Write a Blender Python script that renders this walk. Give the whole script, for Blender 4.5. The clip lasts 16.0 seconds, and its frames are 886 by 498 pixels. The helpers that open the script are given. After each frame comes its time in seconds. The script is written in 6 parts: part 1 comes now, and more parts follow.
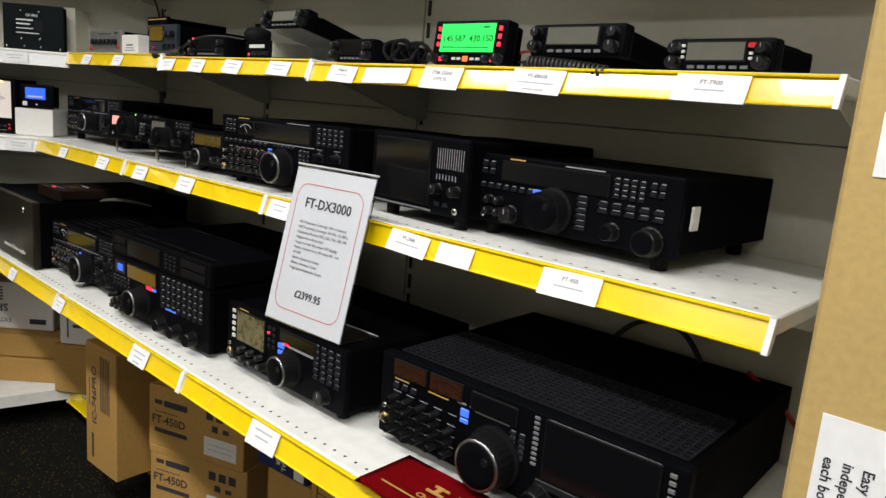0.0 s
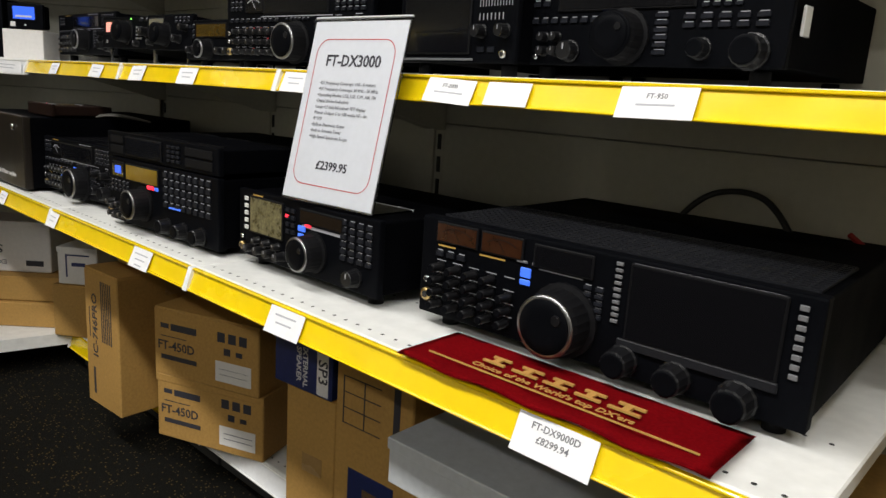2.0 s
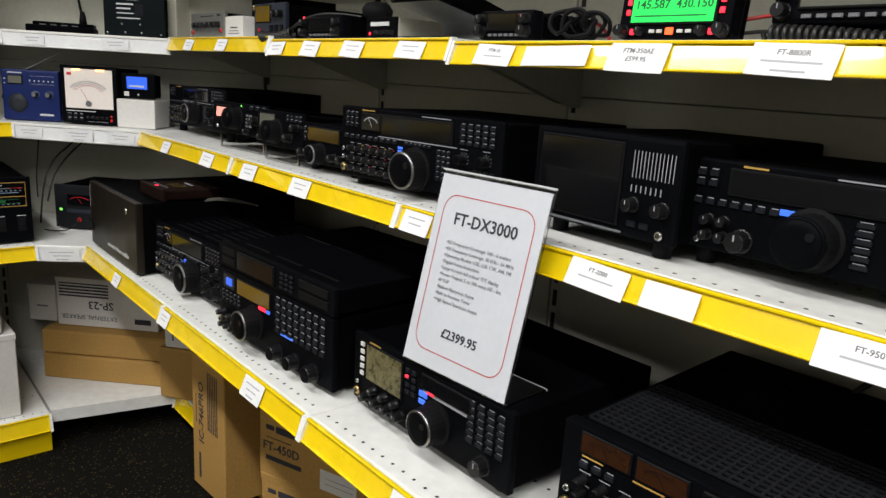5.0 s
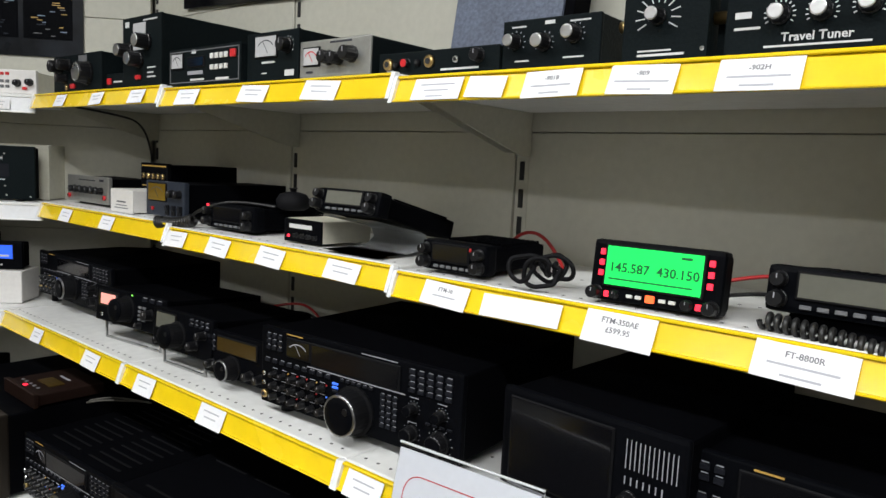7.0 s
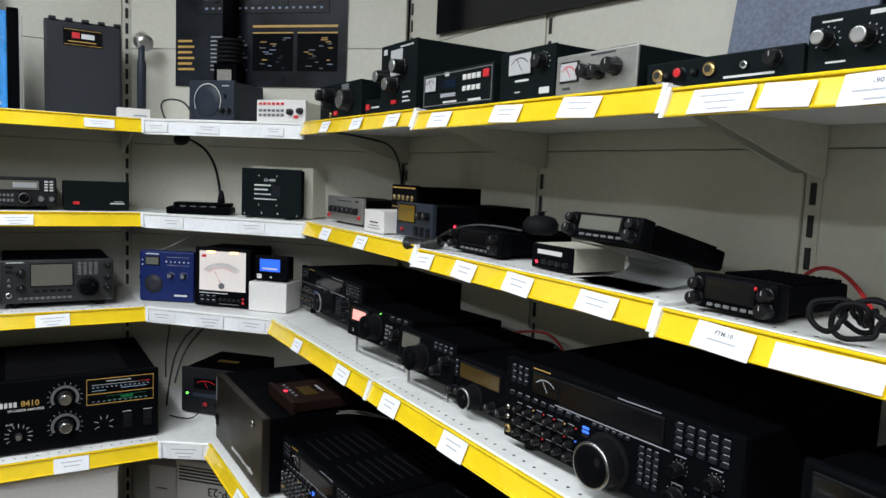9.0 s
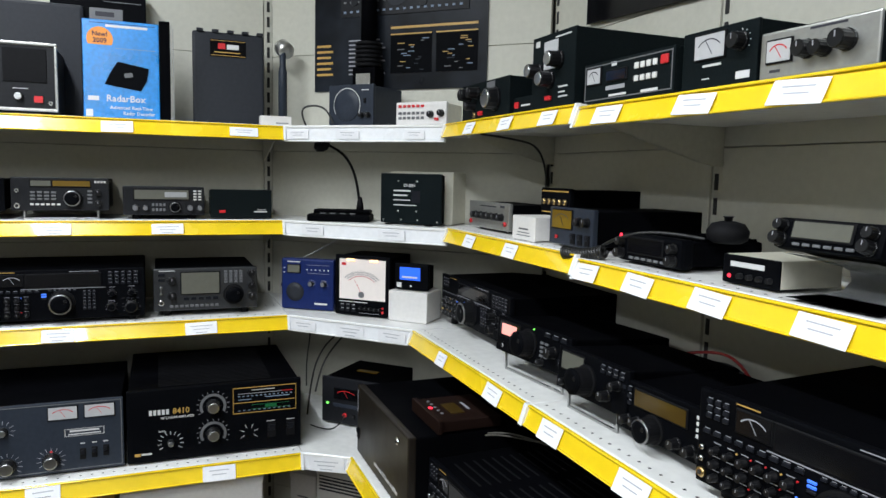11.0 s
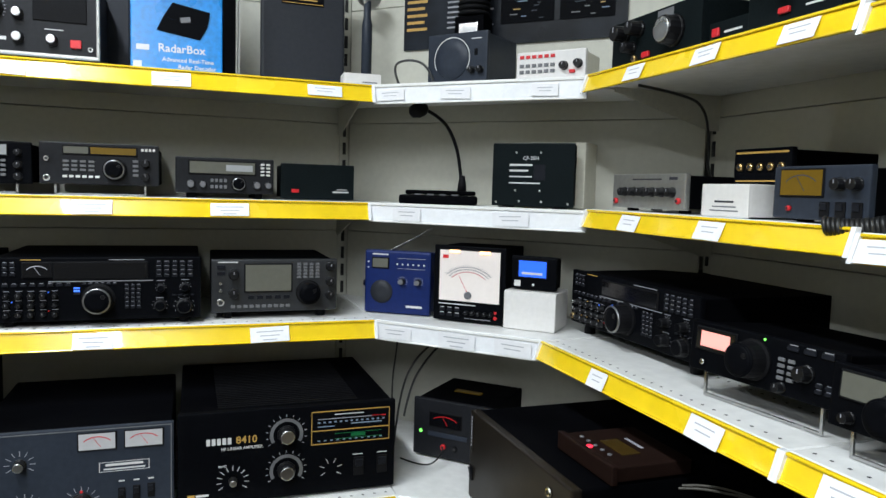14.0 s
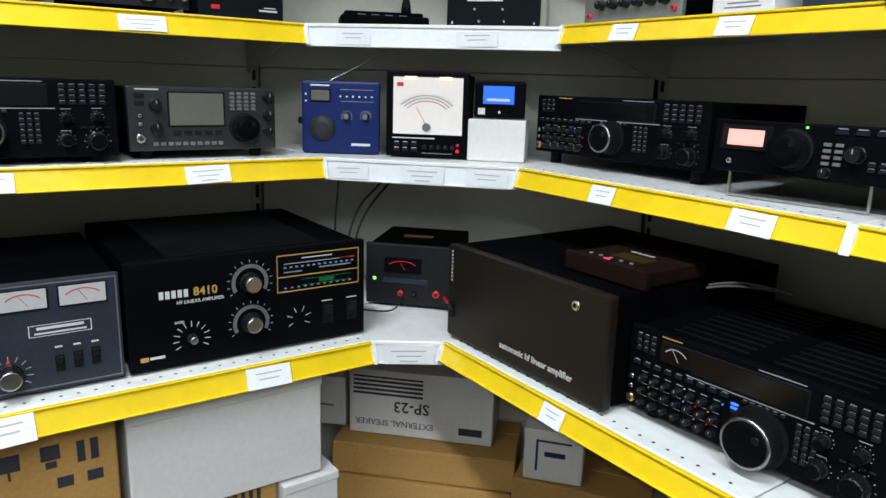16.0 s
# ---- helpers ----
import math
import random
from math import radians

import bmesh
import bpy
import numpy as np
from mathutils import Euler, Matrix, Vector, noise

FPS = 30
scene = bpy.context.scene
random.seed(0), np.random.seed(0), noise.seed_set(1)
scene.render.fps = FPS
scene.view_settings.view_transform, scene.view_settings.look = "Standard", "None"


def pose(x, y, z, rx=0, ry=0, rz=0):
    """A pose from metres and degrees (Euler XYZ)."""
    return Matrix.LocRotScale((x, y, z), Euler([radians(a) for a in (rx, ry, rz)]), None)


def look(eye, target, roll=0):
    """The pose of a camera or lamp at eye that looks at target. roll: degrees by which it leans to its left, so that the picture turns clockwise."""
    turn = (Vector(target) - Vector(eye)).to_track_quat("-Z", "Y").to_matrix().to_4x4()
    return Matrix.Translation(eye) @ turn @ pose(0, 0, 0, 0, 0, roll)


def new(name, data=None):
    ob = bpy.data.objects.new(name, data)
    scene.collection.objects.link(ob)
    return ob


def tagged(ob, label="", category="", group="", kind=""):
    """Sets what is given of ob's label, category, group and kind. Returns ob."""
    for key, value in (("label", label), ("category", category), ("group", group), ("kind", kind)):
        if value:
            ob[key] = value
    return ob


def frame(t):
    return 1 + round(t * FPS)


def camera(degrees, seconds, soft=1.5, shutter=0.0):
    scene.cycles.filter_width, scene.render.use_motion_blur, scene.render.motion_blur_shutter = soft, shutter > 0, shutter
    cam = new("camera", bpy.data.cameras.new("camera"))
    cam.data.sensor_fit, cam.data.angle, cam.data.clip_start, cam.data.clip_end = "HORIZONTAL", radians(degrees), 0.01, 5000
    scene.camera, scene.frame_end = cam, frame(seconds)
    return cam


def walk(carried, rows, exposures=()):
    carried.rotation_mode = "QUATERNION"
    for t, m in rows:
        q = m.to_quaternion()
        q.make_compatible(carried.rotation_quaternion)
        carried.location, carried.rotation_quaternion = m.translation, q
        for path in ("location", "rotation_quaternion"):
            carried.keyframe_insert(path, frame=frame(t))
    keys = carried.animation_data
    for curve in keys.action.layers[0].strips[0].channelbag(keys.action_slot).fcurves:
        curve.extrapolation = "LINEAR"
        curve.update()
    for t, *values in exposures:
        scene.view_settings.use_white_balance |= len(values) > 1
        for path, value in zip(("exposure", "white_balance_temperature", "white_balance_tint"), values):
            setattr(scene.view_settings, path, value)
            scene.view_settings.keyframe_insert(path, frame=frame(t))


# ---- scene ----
cam = camera(64.2, 16.0)
PATH = [
    (0, (0.059, -0.114, 1.304), (1.514, 1.205, 0.925), 4.8),
    (0.5, (0.07, -0.078, 1.24), (1.524, 1.272, 0.993), 3.7),
    (1, (0.069, -0.039, 1.174), (1.526, 1.325, 1.051), 4.5),
    (1.5, (0.086, -0.014, 1.116), (1.553, 1.319, 0.849), 3.9),
    (2, (0.117, 0.003, 1.086), (1.56, 1.321, 0.664), 3.7),
    (2.5, (0.095, 0.005, 1.085), (1.503, 1.351, 0.632), 3.6),
    (3, (0.092, 0.058, 1.095), (1.422, 1.473, 0.619), 4.3),
    (3.2, (0.104, 0.082, 1.098), (1.419, 1.512, 0.621), 4.5),
    (5.3, (0.173, 0.187, 1.354), (1.444, 1.664, 0.905), 3.2),
    (5.5, (0.19, 0.203, 1.374), (1.471, 1.68, 0.95), 2.5),
    (6, (0.218, 0.26, 1.42), (1.599, 1.662, 1.066), 2.4),
    (6.5, (0.211, 0.321, 1.487), (1.647, 1.685, 1.21), 1.6),
    (7, (0.195, 0.37, 1.537), (1.721, 1.641, 1.307), 2.7),
    (7.5, (0.177, 0.432, 1.569), (1.704, 1.708, 1.374), 1.2),
    (8, (0.149, 0.465, 1.581), (1.602, 1.826, 1.385), 0.8),
    (8.5, (0.187, 0.462, 1.556), (1.408, 2.036, 1.37), 2.2),
    (9, (0.224, 0.461, 1.539), (1.269, 2.154, 1.335), 2.5),
    (9.5, (0.247, 0.471, 1.534), (1.144, 2.247, 1.328), 1.7),
    (9.7, (0.255, 0.479, 1.533), (1.086, 2.287, 1.326), 1.3),
    (11.8, (0.201, 0.719, 1.548), (0.858, 2.595, 1.327), 1.4),
    (12, (0.205, 0.749, 1.55), (0.794, 2.644, 1.308), 1.4),
    (12.5, (0.233, 0.83, 1.545), (0.675, 2.762, 1.278), 2.3),
    (13, (0.291, 0.898, 1.51), (0.645, 2.849, 1.249), 1.8),
    (13.5, (0.241, 0.98, 1.474), (0.701, 2.917, 1.284), 1.6),
    (14, (0.157, 1.075, 1.426), (0.827, 2.952, 1.26), 1.7),
    (14.5, (0.049, 1.162, 1.388), (0.957, 2.931, 1.173), 1.0),
    (15, (-0.025, 1.228, 1.353), (1.077, 2.872, 1.059), 1.1),
    (15.5, (-0.054, 1.262, 1.312), (1.047, 2.894, 0.955), 1.7),
    (16, (-0.071, 1.312, 1.269), (1.038, 2.915, 0.82), 1.7),
]
walk(cam, [(t, look(eye, target, roll)) for t, eye, target, roll in PATH], exposures=((0, -0.34, 6850, 15), (6.0, -0.43, 6650, 15), (9.0, -0.28, 6120, 14), (13.0, -0.18, 6080, 12), (16.0, -0.08, 5950, 11)))

# ---- light and world ----
FLOOR, CEILING = 0.12, 2.85
world = bpy.data.worlds.new("room_surroundings")
world.use_nodes = True
world.node_tree.nodes["Background"].inputs[0].default_value = (0.75, 0.8, 0.85, 1)
world.node_tree.nodes["Background"].inputs[1].default_value = 0.004
scene.world = world
LAMPS = [(-0.4, 0.2), (-0.4, 1.75), (-2.1, 1.2), (-2.1, -0.6), (-0.4, -1.3)]
for lx, ly in LAMPS:
    watts = 45 if lx > -1 else 27
    data = bpy.data.lights.new("tube_light", "AREA")
    data.shape, data.size, data.size_y, data.energy, data.color = "RECTANGLE", 0.16, 1.25, watts, (0.95, 1.0, 0.985)
    new("tube_light", data).matrix_world = pose(lx, ly, CEILING - 0.085)


# ---- materials ----
def mat(name, color, rough=0.5, metal=0.0, vary=0.12, grain=90.0, bump=0.05, stain=6.0, coat=0.0, emit=0.0, alpha=0.0, spec=0.5):
    m = bpy.data.materials.new(name)
    m.use_nodes = True
    nt = m.node_tree
    b = nt.nodes["Principled BSDF"]
    b.inputs["Roughness"].default_value, b.inputs["Metallic"].default_value = rough, metal
    b.inputs["Coat Weight"].default_value = coat
    b.inputs["Specular IOR Level"].default_value = spec
    b.inputs["Base Color"].default_value = (*color, 1)
    if emit:
        b.inputs["Emission Color"].default_value, b.inputs["Emission Strength"].default_value = (*color, 1), emit
    if alpha:
        b.inputs["Transmission Weight"].default_value = alpha
    if vary:
        tc = nt.nodes.new("ShaderNodeTexCoord")
        fine, broad = nt.nodes.new("ShaderNodeTexNoise"), nt.nodes.new("ShaderNodeTexNoise")
        fine.inputs["Scale"].default_value, broad.inputs["Scale"].default_value = grain, stain
        fine.inputs["Detail"].default_value, broad.inputs["Detail"].default_value = 3, 4
        nt.links.new(tc.outputs["Object"], fine.inputs["Vector"])
        nt.links.new(tc.outputs["Object"], broad.inputs["Vector"])
        add = nt.nodes.new("ShaderNodeMath")
        nt.links.new(fine.outputs[0], add.inputs[0])
        nt.links.new(broad.outputs[0], add.inputs[1])
        ramp = nt.nodes.new("ShaderNodeMapRange")
        ramp.inputs[1].default_value, ramp.inputs[2].default_value = 0.7, 1.3
        ramp.inputs[3].default_value, ramp.inputs[4].default_value = 1 - vary, 1 + vary
        nt.links.new(add.outputs[0], ramp.inputs[0])
        hsv = nt.nodes.new("ShaderNodeHueSaturation")
        hsv.inputs["Color"].default_value = (*color, 1)
        nt.links.new(ramp.outputs[0], hsv.inputs["Value"])
        nt.links.new(hsv.outputs[0], b.inputs["Base Color"])
        rr = nt.nodes.new("ShaderNodeMapRange")
        rr.inputs[3].default_value, rr.inputs[4].default_value = max(0.02, rough - 0.08), min(1, rough + 0.1)
        rr.inputs[1].default_value, rr.inputs[2].default_value = 0.3, 0.7
        nt.links.new(broad.outputs[0], rr.inputs[0])
        nt.links.new(rr.outputs[0], b.inputs["Roughness"])
        if bump:
            bp = nt.nodes.new("ShaderNodeBump")
            bp.inputs["Strength"].default_value, bp.inputs["Distance"].default_value = bump, 0.002
            nt.links.new(fine.outputs[0], bp.inputs["Height"])
            nt.links.new(bp.outputs[0], b.inputs["Normal"])
    return m


def carpet_mat():
    """Near-black cut pile with scattered brown and grey flecks."""
    m = mat("dark_fleck_carpet", (0.007, 0.0066, 0.0056), 0.98, vary=0.5, grain=420, stain=1.5, bump=0.9, spec=0.05)
    nt = m.node_tree
    b = nt.nodes["Principled BSDF"]
    base = b.inputs["Base Color"].links[0].from_socket
    tc = nt.nodes.new("ShaderNodeTexCoord")
    vor = nt.nodes.new("ShaderNodeTexVoronoi")
    vor.inputs["Scale"].default_value = 130
    nt.links.new(tc.outputs["Object"], vor.inputs["Vector"])
    size = nt.nodes.new("ShaderNodeMath")
    size.operation, size.inputs[1].default_value = "LESS_THAN", 0.3
    nt.links.new(vor.outputs["Distance"], size.inputs[0])
    sep = nt.nodes.new("ShaderNodeSeparateColor")
    nt.links.new(vor.outputs["Color"], sep.inputs[0])
    some = nt.nodes.new("ShaderNodeMath")
    some.operation, some.inputs[1].default_value = "GREATER_THAN", 0.72
    nt.links.new(sep.outputs[0], some.inputs[0])
    both = nt.nodes.new("ShaderNodeMath")
    both.operation = "MULTIPLY"
    nt.links.new(size.outputs[0], both.inputs[0])
    nt.links.new(some.outputs[0], both.inputs[1])
    mix = nt.nodes.new("ShaderNodeMix")
    mix.data_type = "RGBA"
    mix.inputs[7].default_value = (0.085, 0.06, 0.026, 1)
    nt.links.new(both.outputs[0], mix.inputs[0])
    nt.links.new(base, mix.inputs[6])
    nt.links.new(mix.outputs[2], b.inputs["Base Color"])
    return m


M = {
    "panel": mat("cream_steel_panel", (0.5, 0.49, 0.42), 0.55, vary=0.06, grain=60, stain=2.5),
    "post": mat("cream_upright", (0.5, 0.49, 0.42), 0.5, vary=0.08),
    "deck": mat("white_enamel_deck", (0.74, 0.74, 0.72), 0.38, vary=0.08, grain=40, stain=5),
    "white": mat("white_plastic", (0.78, 0.78, 0.76), 0.35, vary=0.05),
    "yellow": mat("yellow_ticket_strip", (0.86, 0.61, 0.005), 0.22, vary=0.06, grain=25, stain=7, bump=0.02, coat=0.6),
    "whitestrip": mat("white_ticket_strip", (0.84, 0.85, 0.87), 0.3, vary=0.05, coat=0.3),
    "paper": mat("white_card", (0.82, 0.82, 0.84), 0.55, vary=0.04, stain=20),
    "sheet": mat("white_sign_sheet", (0.56, 0.58, 0.63), 0.5, vary=0.03, stain=10),
    "dimamber": mat("unlit_amber_lcd", (0.05, 0.03, 0.006), 0.12, vary=0.06),
    "palecable": mat("grey_brown_cable", (0.05, 0.045, 0.035), 0.5, vary=0.1),
    "lineink": mat("soft_grey_ink", (0.22, 0.225, 0.25), 0.7, vary=0),
    "cream": mat("cream_enamel", (0.62, 0.6, 0.5), 0.45, vary=0.06),
    "hole": mat("dark_perforation", (0.02, 0.02, 0.02), 0.9, vary=0),
    "ink": mat("black_ink", (0.03, 0.03, 0.04), 0.7, vary=0),
    "grayink": mat("grey_ink", (0.16, 0.165, 0.18), 0.7, vary=0),
    "black": mat("black_painted_metal", (0.002, 0.0021, 0.0028), 0.55, spec=0.012, vary=0.3, grain=220, bump=0.05),
    "face": mat("black_front_plastic", (0.0028, 0.0031, 0.0042), 0.45, spec=0.025, vary=0.25, grain=160),
    "facegrey": mat("charcoal_front_plastic", (0.012, 0.0125, 0.015), 0.42, spec=0.18, vary=0.2),
    "slate": mat("slate_blue_grey_panel", (0.024, 0.03, 0.043), 0.45, spec=0.22, vary=0.15),
    "mfj": mat("black_crinkle_case", (0.006, 0.009, 0.01), 0.5, spec=0.04, vary=0.25, grain=260, bump=0.2),
    "silver": mat("brushed_silver_panel", (0.36, 0.36, 0.34), 0.38, 0.7, vary=0.12),
    "silverface": mat("gunmetal_plastic", (0.032, 0.034, 0.038), 0.36, 0.35, vary=0.15),
    "rim": mat("satin_metal_rim", (0.3, 0.3, 0.31), 0.32, 1.0, vary=0.1),
    "faintink": mat("faint_grey_print", (0.42, 0.43, 0.47), 0.7, vary=0),
    "paleprint": mat("pale_blue_print", (0.2, 0.26, 0.36), 0.6, vary=0),
    "rubber": mat("black_rubber", (0.005, 0.005, 0.006), 0.62, spec=0.12, vary=0.25, grain=150),
    "knob": mat("black_knob_plastic", (0.007, 0.007, 0.008), 0.3, spec=0.25, vary=0.2),
    "btn": mat("dark_button", (0.011, 0.012, 0.016), 0.45, spec=0.09, vary=0.2),
    "btngrey": mat("grey_button", (0.13, 0.132, 0.14), 0.45, vary=0.1),
    "btnwhite": mat("white_button", (0.65, 0.65, 0.63), 0.4, vary=0.05),
    "chrome": mat("chrome", (0.72, 0.72, 0.72), 0.18, 1.0, vary=0.1),
    "alu": mat("spun_aluminium", (0.62, 0.62, 0.62), 0.28, 1.0, vary=0.1),
    "brass": mat("brass", (0.55, 0.38, 0.16), 0.3, 1.0, vary=0.15),
    "mark": mat("white_print", (0.6, 0.6, 0.6), 0.6, vary=0),
    "dimmark": mat("dim_grey_print", (0.32, 0.32, 0.35), 0.6, vary=0),
    "gold": mat("gold_print", (0.5, 0.3, 0.07), 0.45, vary=0),
    "red": mat("red_plastic", (0.55, 0.015, 0.02), 0.35, vary=0.1),
    "orange": mat("orange_paper", (0.8, 0.28, 0.03), 0.45, vary=0.06),
    "screen": mat("dark_screen_glass", (0.004, 0.004, 0.005), 0.1, spec=0.25, vary=0),
    "lcdgrey": mat("grey_lcd_glass", (0.115, 0.115, 0.095), 0.14, vary=0.05),
    "lcdsilver": mat("pale_lcd_glass", (0.33, 0.34, 0.35), 0.14, vary=0.05),
    "lcdamber": mat("amber_lcd_glass", (0.15, 0.09, 0.01), 0.12, vary=0.06),
    "ambermeter": mat("dim_amber_meter", (0.034, 0.012, 0.005), 0.14, vary=0.2),
    "meter": mat("white_meter_card", (0.46, 0.46, 0.47), 0.4, vary=0.05),
    "green": mat("lit_green_lcd", (0.0, 0.72, 0.1), 0.3, vary=0, emit=0.95),
    "greenink": mat("dark_green_segments", (0.0, 0.11, 0.03), 0.5, vary=0),
    "redlit": mat("lit_red_key", (1.0, 0.03, 0.06), 0.3, vary=0, emit=1.6),
    "orangelit": mat("lit_orange_key", (1.0, 0.12, 0.03), 0.3, vary=0, emit=1.6),
    "pinklit": mat("lit_pink_lcd", (0.95, 0.36, 0.3), 0.3, vary=0, emit=0.75),
    "bluelit": mat("lit_blue_screen", (0.025, 0.11, 0.75), 0.3, vary=0, emit=1.0),
    "bluekey": mat("lit_blue_key", (0.05, 0.17, 0.85), 0.3, vary=0, emit=0.7),
    "ledgreen": mat("lit_green_led", (0.2, 0.9, 0.1), 0.3, vary=0, emit=2.0),
    "lampglow": mat("lit_meter_lamp", (1.0, 0.55, 0.25), 0.3, vary=0, emit=3.0),
    "metercard": mat("lit_meter_card", (0.7, 0.64, 0.6), 0.35, vary=0.03, emit=0.2),
    "scopeart": mat("colour_scope_screen", (0.1, 0.09, 0.045), 0.3, vary=0.9, grain=220, stain=60, emit=0.2),
    "tubelit": mat("lit_tube_diffuser", (1.0, 0.98, 0.93), 0.4, vary=0, emit=4.0),
    "navy": mat("navy_blue_plastic", (0.006, 0.016, 0.095), 0.4, spec=0.25, vary=0.15),
    "navycard": mat("navy_printed_card", (0.012, 0.022, 0.1), 0.5, vary=0.15),
    "cyan": mat("bright_blue_printed_card", (0.012, 0.21, 0.58), 0.3, vary=0.25, stain=9),
    "darkblue": mat("deep_blue_print", (0.006, 0.02, 0.07), 0.4, spec=0.15, vary=0.2),
    "card": mat("brown_corrugated_card", (0.42, 0.235, 0.062), 0.75, vary=0.14, grain=140, stain=5, bump=0.1),
    "cardlight": mat("pale_tan_card", (0.47, 0.325, 0.12), 0.7, vary=0.1, grain=120, stain=4, bump=0.08),
    "tape": mat("brown_parcel_tape", (0.36, 0.22, 0.09), 0.25, vary=0.1),
    "whitecard": mat("white_carton_card", (0.68, 0.66, 0.64), 0.55, vary=0.06, stain=4),
    "greycard": mat("grey_carton_card", (0.5, 0.52, 0.54), 0.5, vary=0.08, stain=4),
    "brownmetal": mat("dark_bronze_panel", (0.016, 0.0125, 0.0095), 0.4, 0.2, spec=0.25, vary=0.15, grain=300),
    "brownbox": mat("dark_brown_plastic", (0.013, 0.0065, 0.005), 0.5, spec=0.08, vary=0.2),
    "velvet": mat("dark_red_cloth", (0.25, 0.003, 0.006), 0.9, spec=0.05, vary=0.2, grain=300, bump=0.2),
    "goldthread": mat("gold_embroidery", (0.5, 0.26, 0.07), 0.5, vary=0.15, grain=400, bump=0.3),
    "bluefoam": mat("blue_grey_textured_case", (0.1, 0.12, 0.17), 0.6, vary=0.4, grain=160, bump=0.8),
    "casegrey": mat("charcoal_moulded_case", (0.022, 0.024, 0.03), 0.5, spec=0.2, vary=0.12),
    "poster": mat("dark_glossy_poster", (0.008, 0.01, 0.014), 0.35, spec=0.15, vary=0.7, grain=14, stain=4, bump=0),
    "ceil": mat("white_ceiling_tile", (0.7, 0.7, 0.68), 0.85, vary=0.06, grain=60),
    "wallpaint": mat("cream_wall_paint", (0.35, 0.34, 0.3), 0.8, vary=0.06),
    "carpet": carpet_mat(),
    "cable": mat("black_cable", (0.012, 0.012, 0.012), 0.45, vary=0.1),
    "redcable": mat("red_cable", (0.35, 0.012, 0.012), 0.4, vary=0.1),
    "steel": mat("steel_wire", (0.5, 0.5, 0.5), 0.3, 1.0, vary=0.1),
    "clear": mat("clear_acrylic", (0.97, 0.98, 1.0), 0.05, vary=0, alpha=1.0),
    "frost": mat("white_acrylic_stand", (0.66, 0.68, 0.7), 0.15, vary=0.03),
}


# ---- mesh helpers ----
def obj(name, me, parent=None, m=None, label=""):
    ob = new(name, me)
    if parent:
        ob.parent = parent
    if m is not None:
        ob.matrix_basis = m
    if label:
        ob["label"] = label
    return ob


def finish(bm, material, name="mesh", smooth=False):
    me = bpy.data.meshes.new(name)
    bm.normal_update()
    bm.to_mesh(me)
    bm.free()
    me.materials.append(material)
    if smooth:
        for p in me.polygons:
            p.use_smooth = len(p.vertices) == 4
    return me


def add_box(bm, x0, x1, y0, y1, z0, z1):
    vs = [bm.verts.new((x, y, z)) for z in (z0, z1) for x, y in ((x0, y0), (x1, y0), (x1, y1), (x0, y1))]
    for f in ((3, 2, 1, 0), (4, 5, 6, 7), (0, 1, 5, 4), (1, 2, 6, 5), (2, 3, 7, 6), (3, 0, 4, 7)):
        bm.faces.new([vs[i] for i in f])


def box_bm(x0, x1, y0, y1, z0, z1, bev=0.0, seg=2):
    bm = bmesh.new()
    add_box(bm, x0, x1, y0, y1, z0, z1)
    if bev:
        bmesh.ops.bevel(bm, geom=bm.edges[:], offset=bev, segments=seg, affect="EDGES", profile=0.6)
    return bm


CACHE = {}


def box(x0, x1, y0, y1, z0, z1, material, bev=0.0, seg=2):
    return finish(box_bm(x0, x1, y0, y1, z0, z1, bev, seg), material, material.name)


def part(name, bm, material, parent, label="", m=None):
    return obj(name, bm if isinstance(bm, bpy.types.Mesh) else finish(bm, material, name), parent, m, label)


def lathe(profile, seg, material, flute=0.0):
    """Turned about the y axis; profile rows are (radius, y); closed at both ends."""
    key = (tuple(profile), seg, material.name, flute)
    if key in CACHE:
        return CACHE[key]
    bm = bmesh.new()
    rings = []
    for n, (r, y) in enumerate(profile):
        ring = []
        for i in range(seg):
            a = 2 * math.pi * i / seg
            k = r * (1 - flute * (i % 2))
            ring.append(bm.verts.new((k * math.cos(a), y, k * math.sin(a))))
        rings.append(ring)
    for a, b in zip(rings, rings[1:]):
        for i in range(seg):
            bm.faces.new((a[i], a[(i + 1) % seg], b[(i + 1) % seg], b[i]))
    bm.faces.new(rings[0][::-1])
    bm.faces.new(rings[-1])
    bmesh.ops.recalc_face_normals(bm, faces=bm.faces[:])
    CACHE[key] = finish(bm, material, "turned", smooth=flute == 0)
    return CACHE[key]


def small_box(w, d, h, material, bev=0.0):
    """A block centred on x and z whose back lies at y = 0 and front at -d."""
    key = ("sb", round(w, 4), round(d, 4), round(h, 4), material.name, bev)
    if key not in CACHE:
        CACHE[key] = finish(box_bm(-w / 2, w / 2, -d, 0, -h / 2, h / 2, bev, 1), material, "block")
    return CACHE[key]


TEXTS = {}


def text_mesh(string, size, material, depth=0.0003, align="CENTER"):
    key = (string, size, material.name, align)
    if key not in TEXTS:
        cu = bpy.data.curves.new("lettering", "FONT")
        cu.body, cu.size, cu.extrude, cu.align_x, cu.align_y = string, size, depth, align, "CENTER"
        cu.resolution_u, cu.offset = 2, size * 0.014
        ob = new("lettering_source", cu)
        me = bpy.data.meshes.new_from_object(ob.evaluated_get(bpy.context.evaluated_depsgraph_get()))
        me.materials.clear()
        me.materials.append(material)
        bpy.data.objects.remove(ob)
        TEXTS[key] = me
    return TEXTS[key]


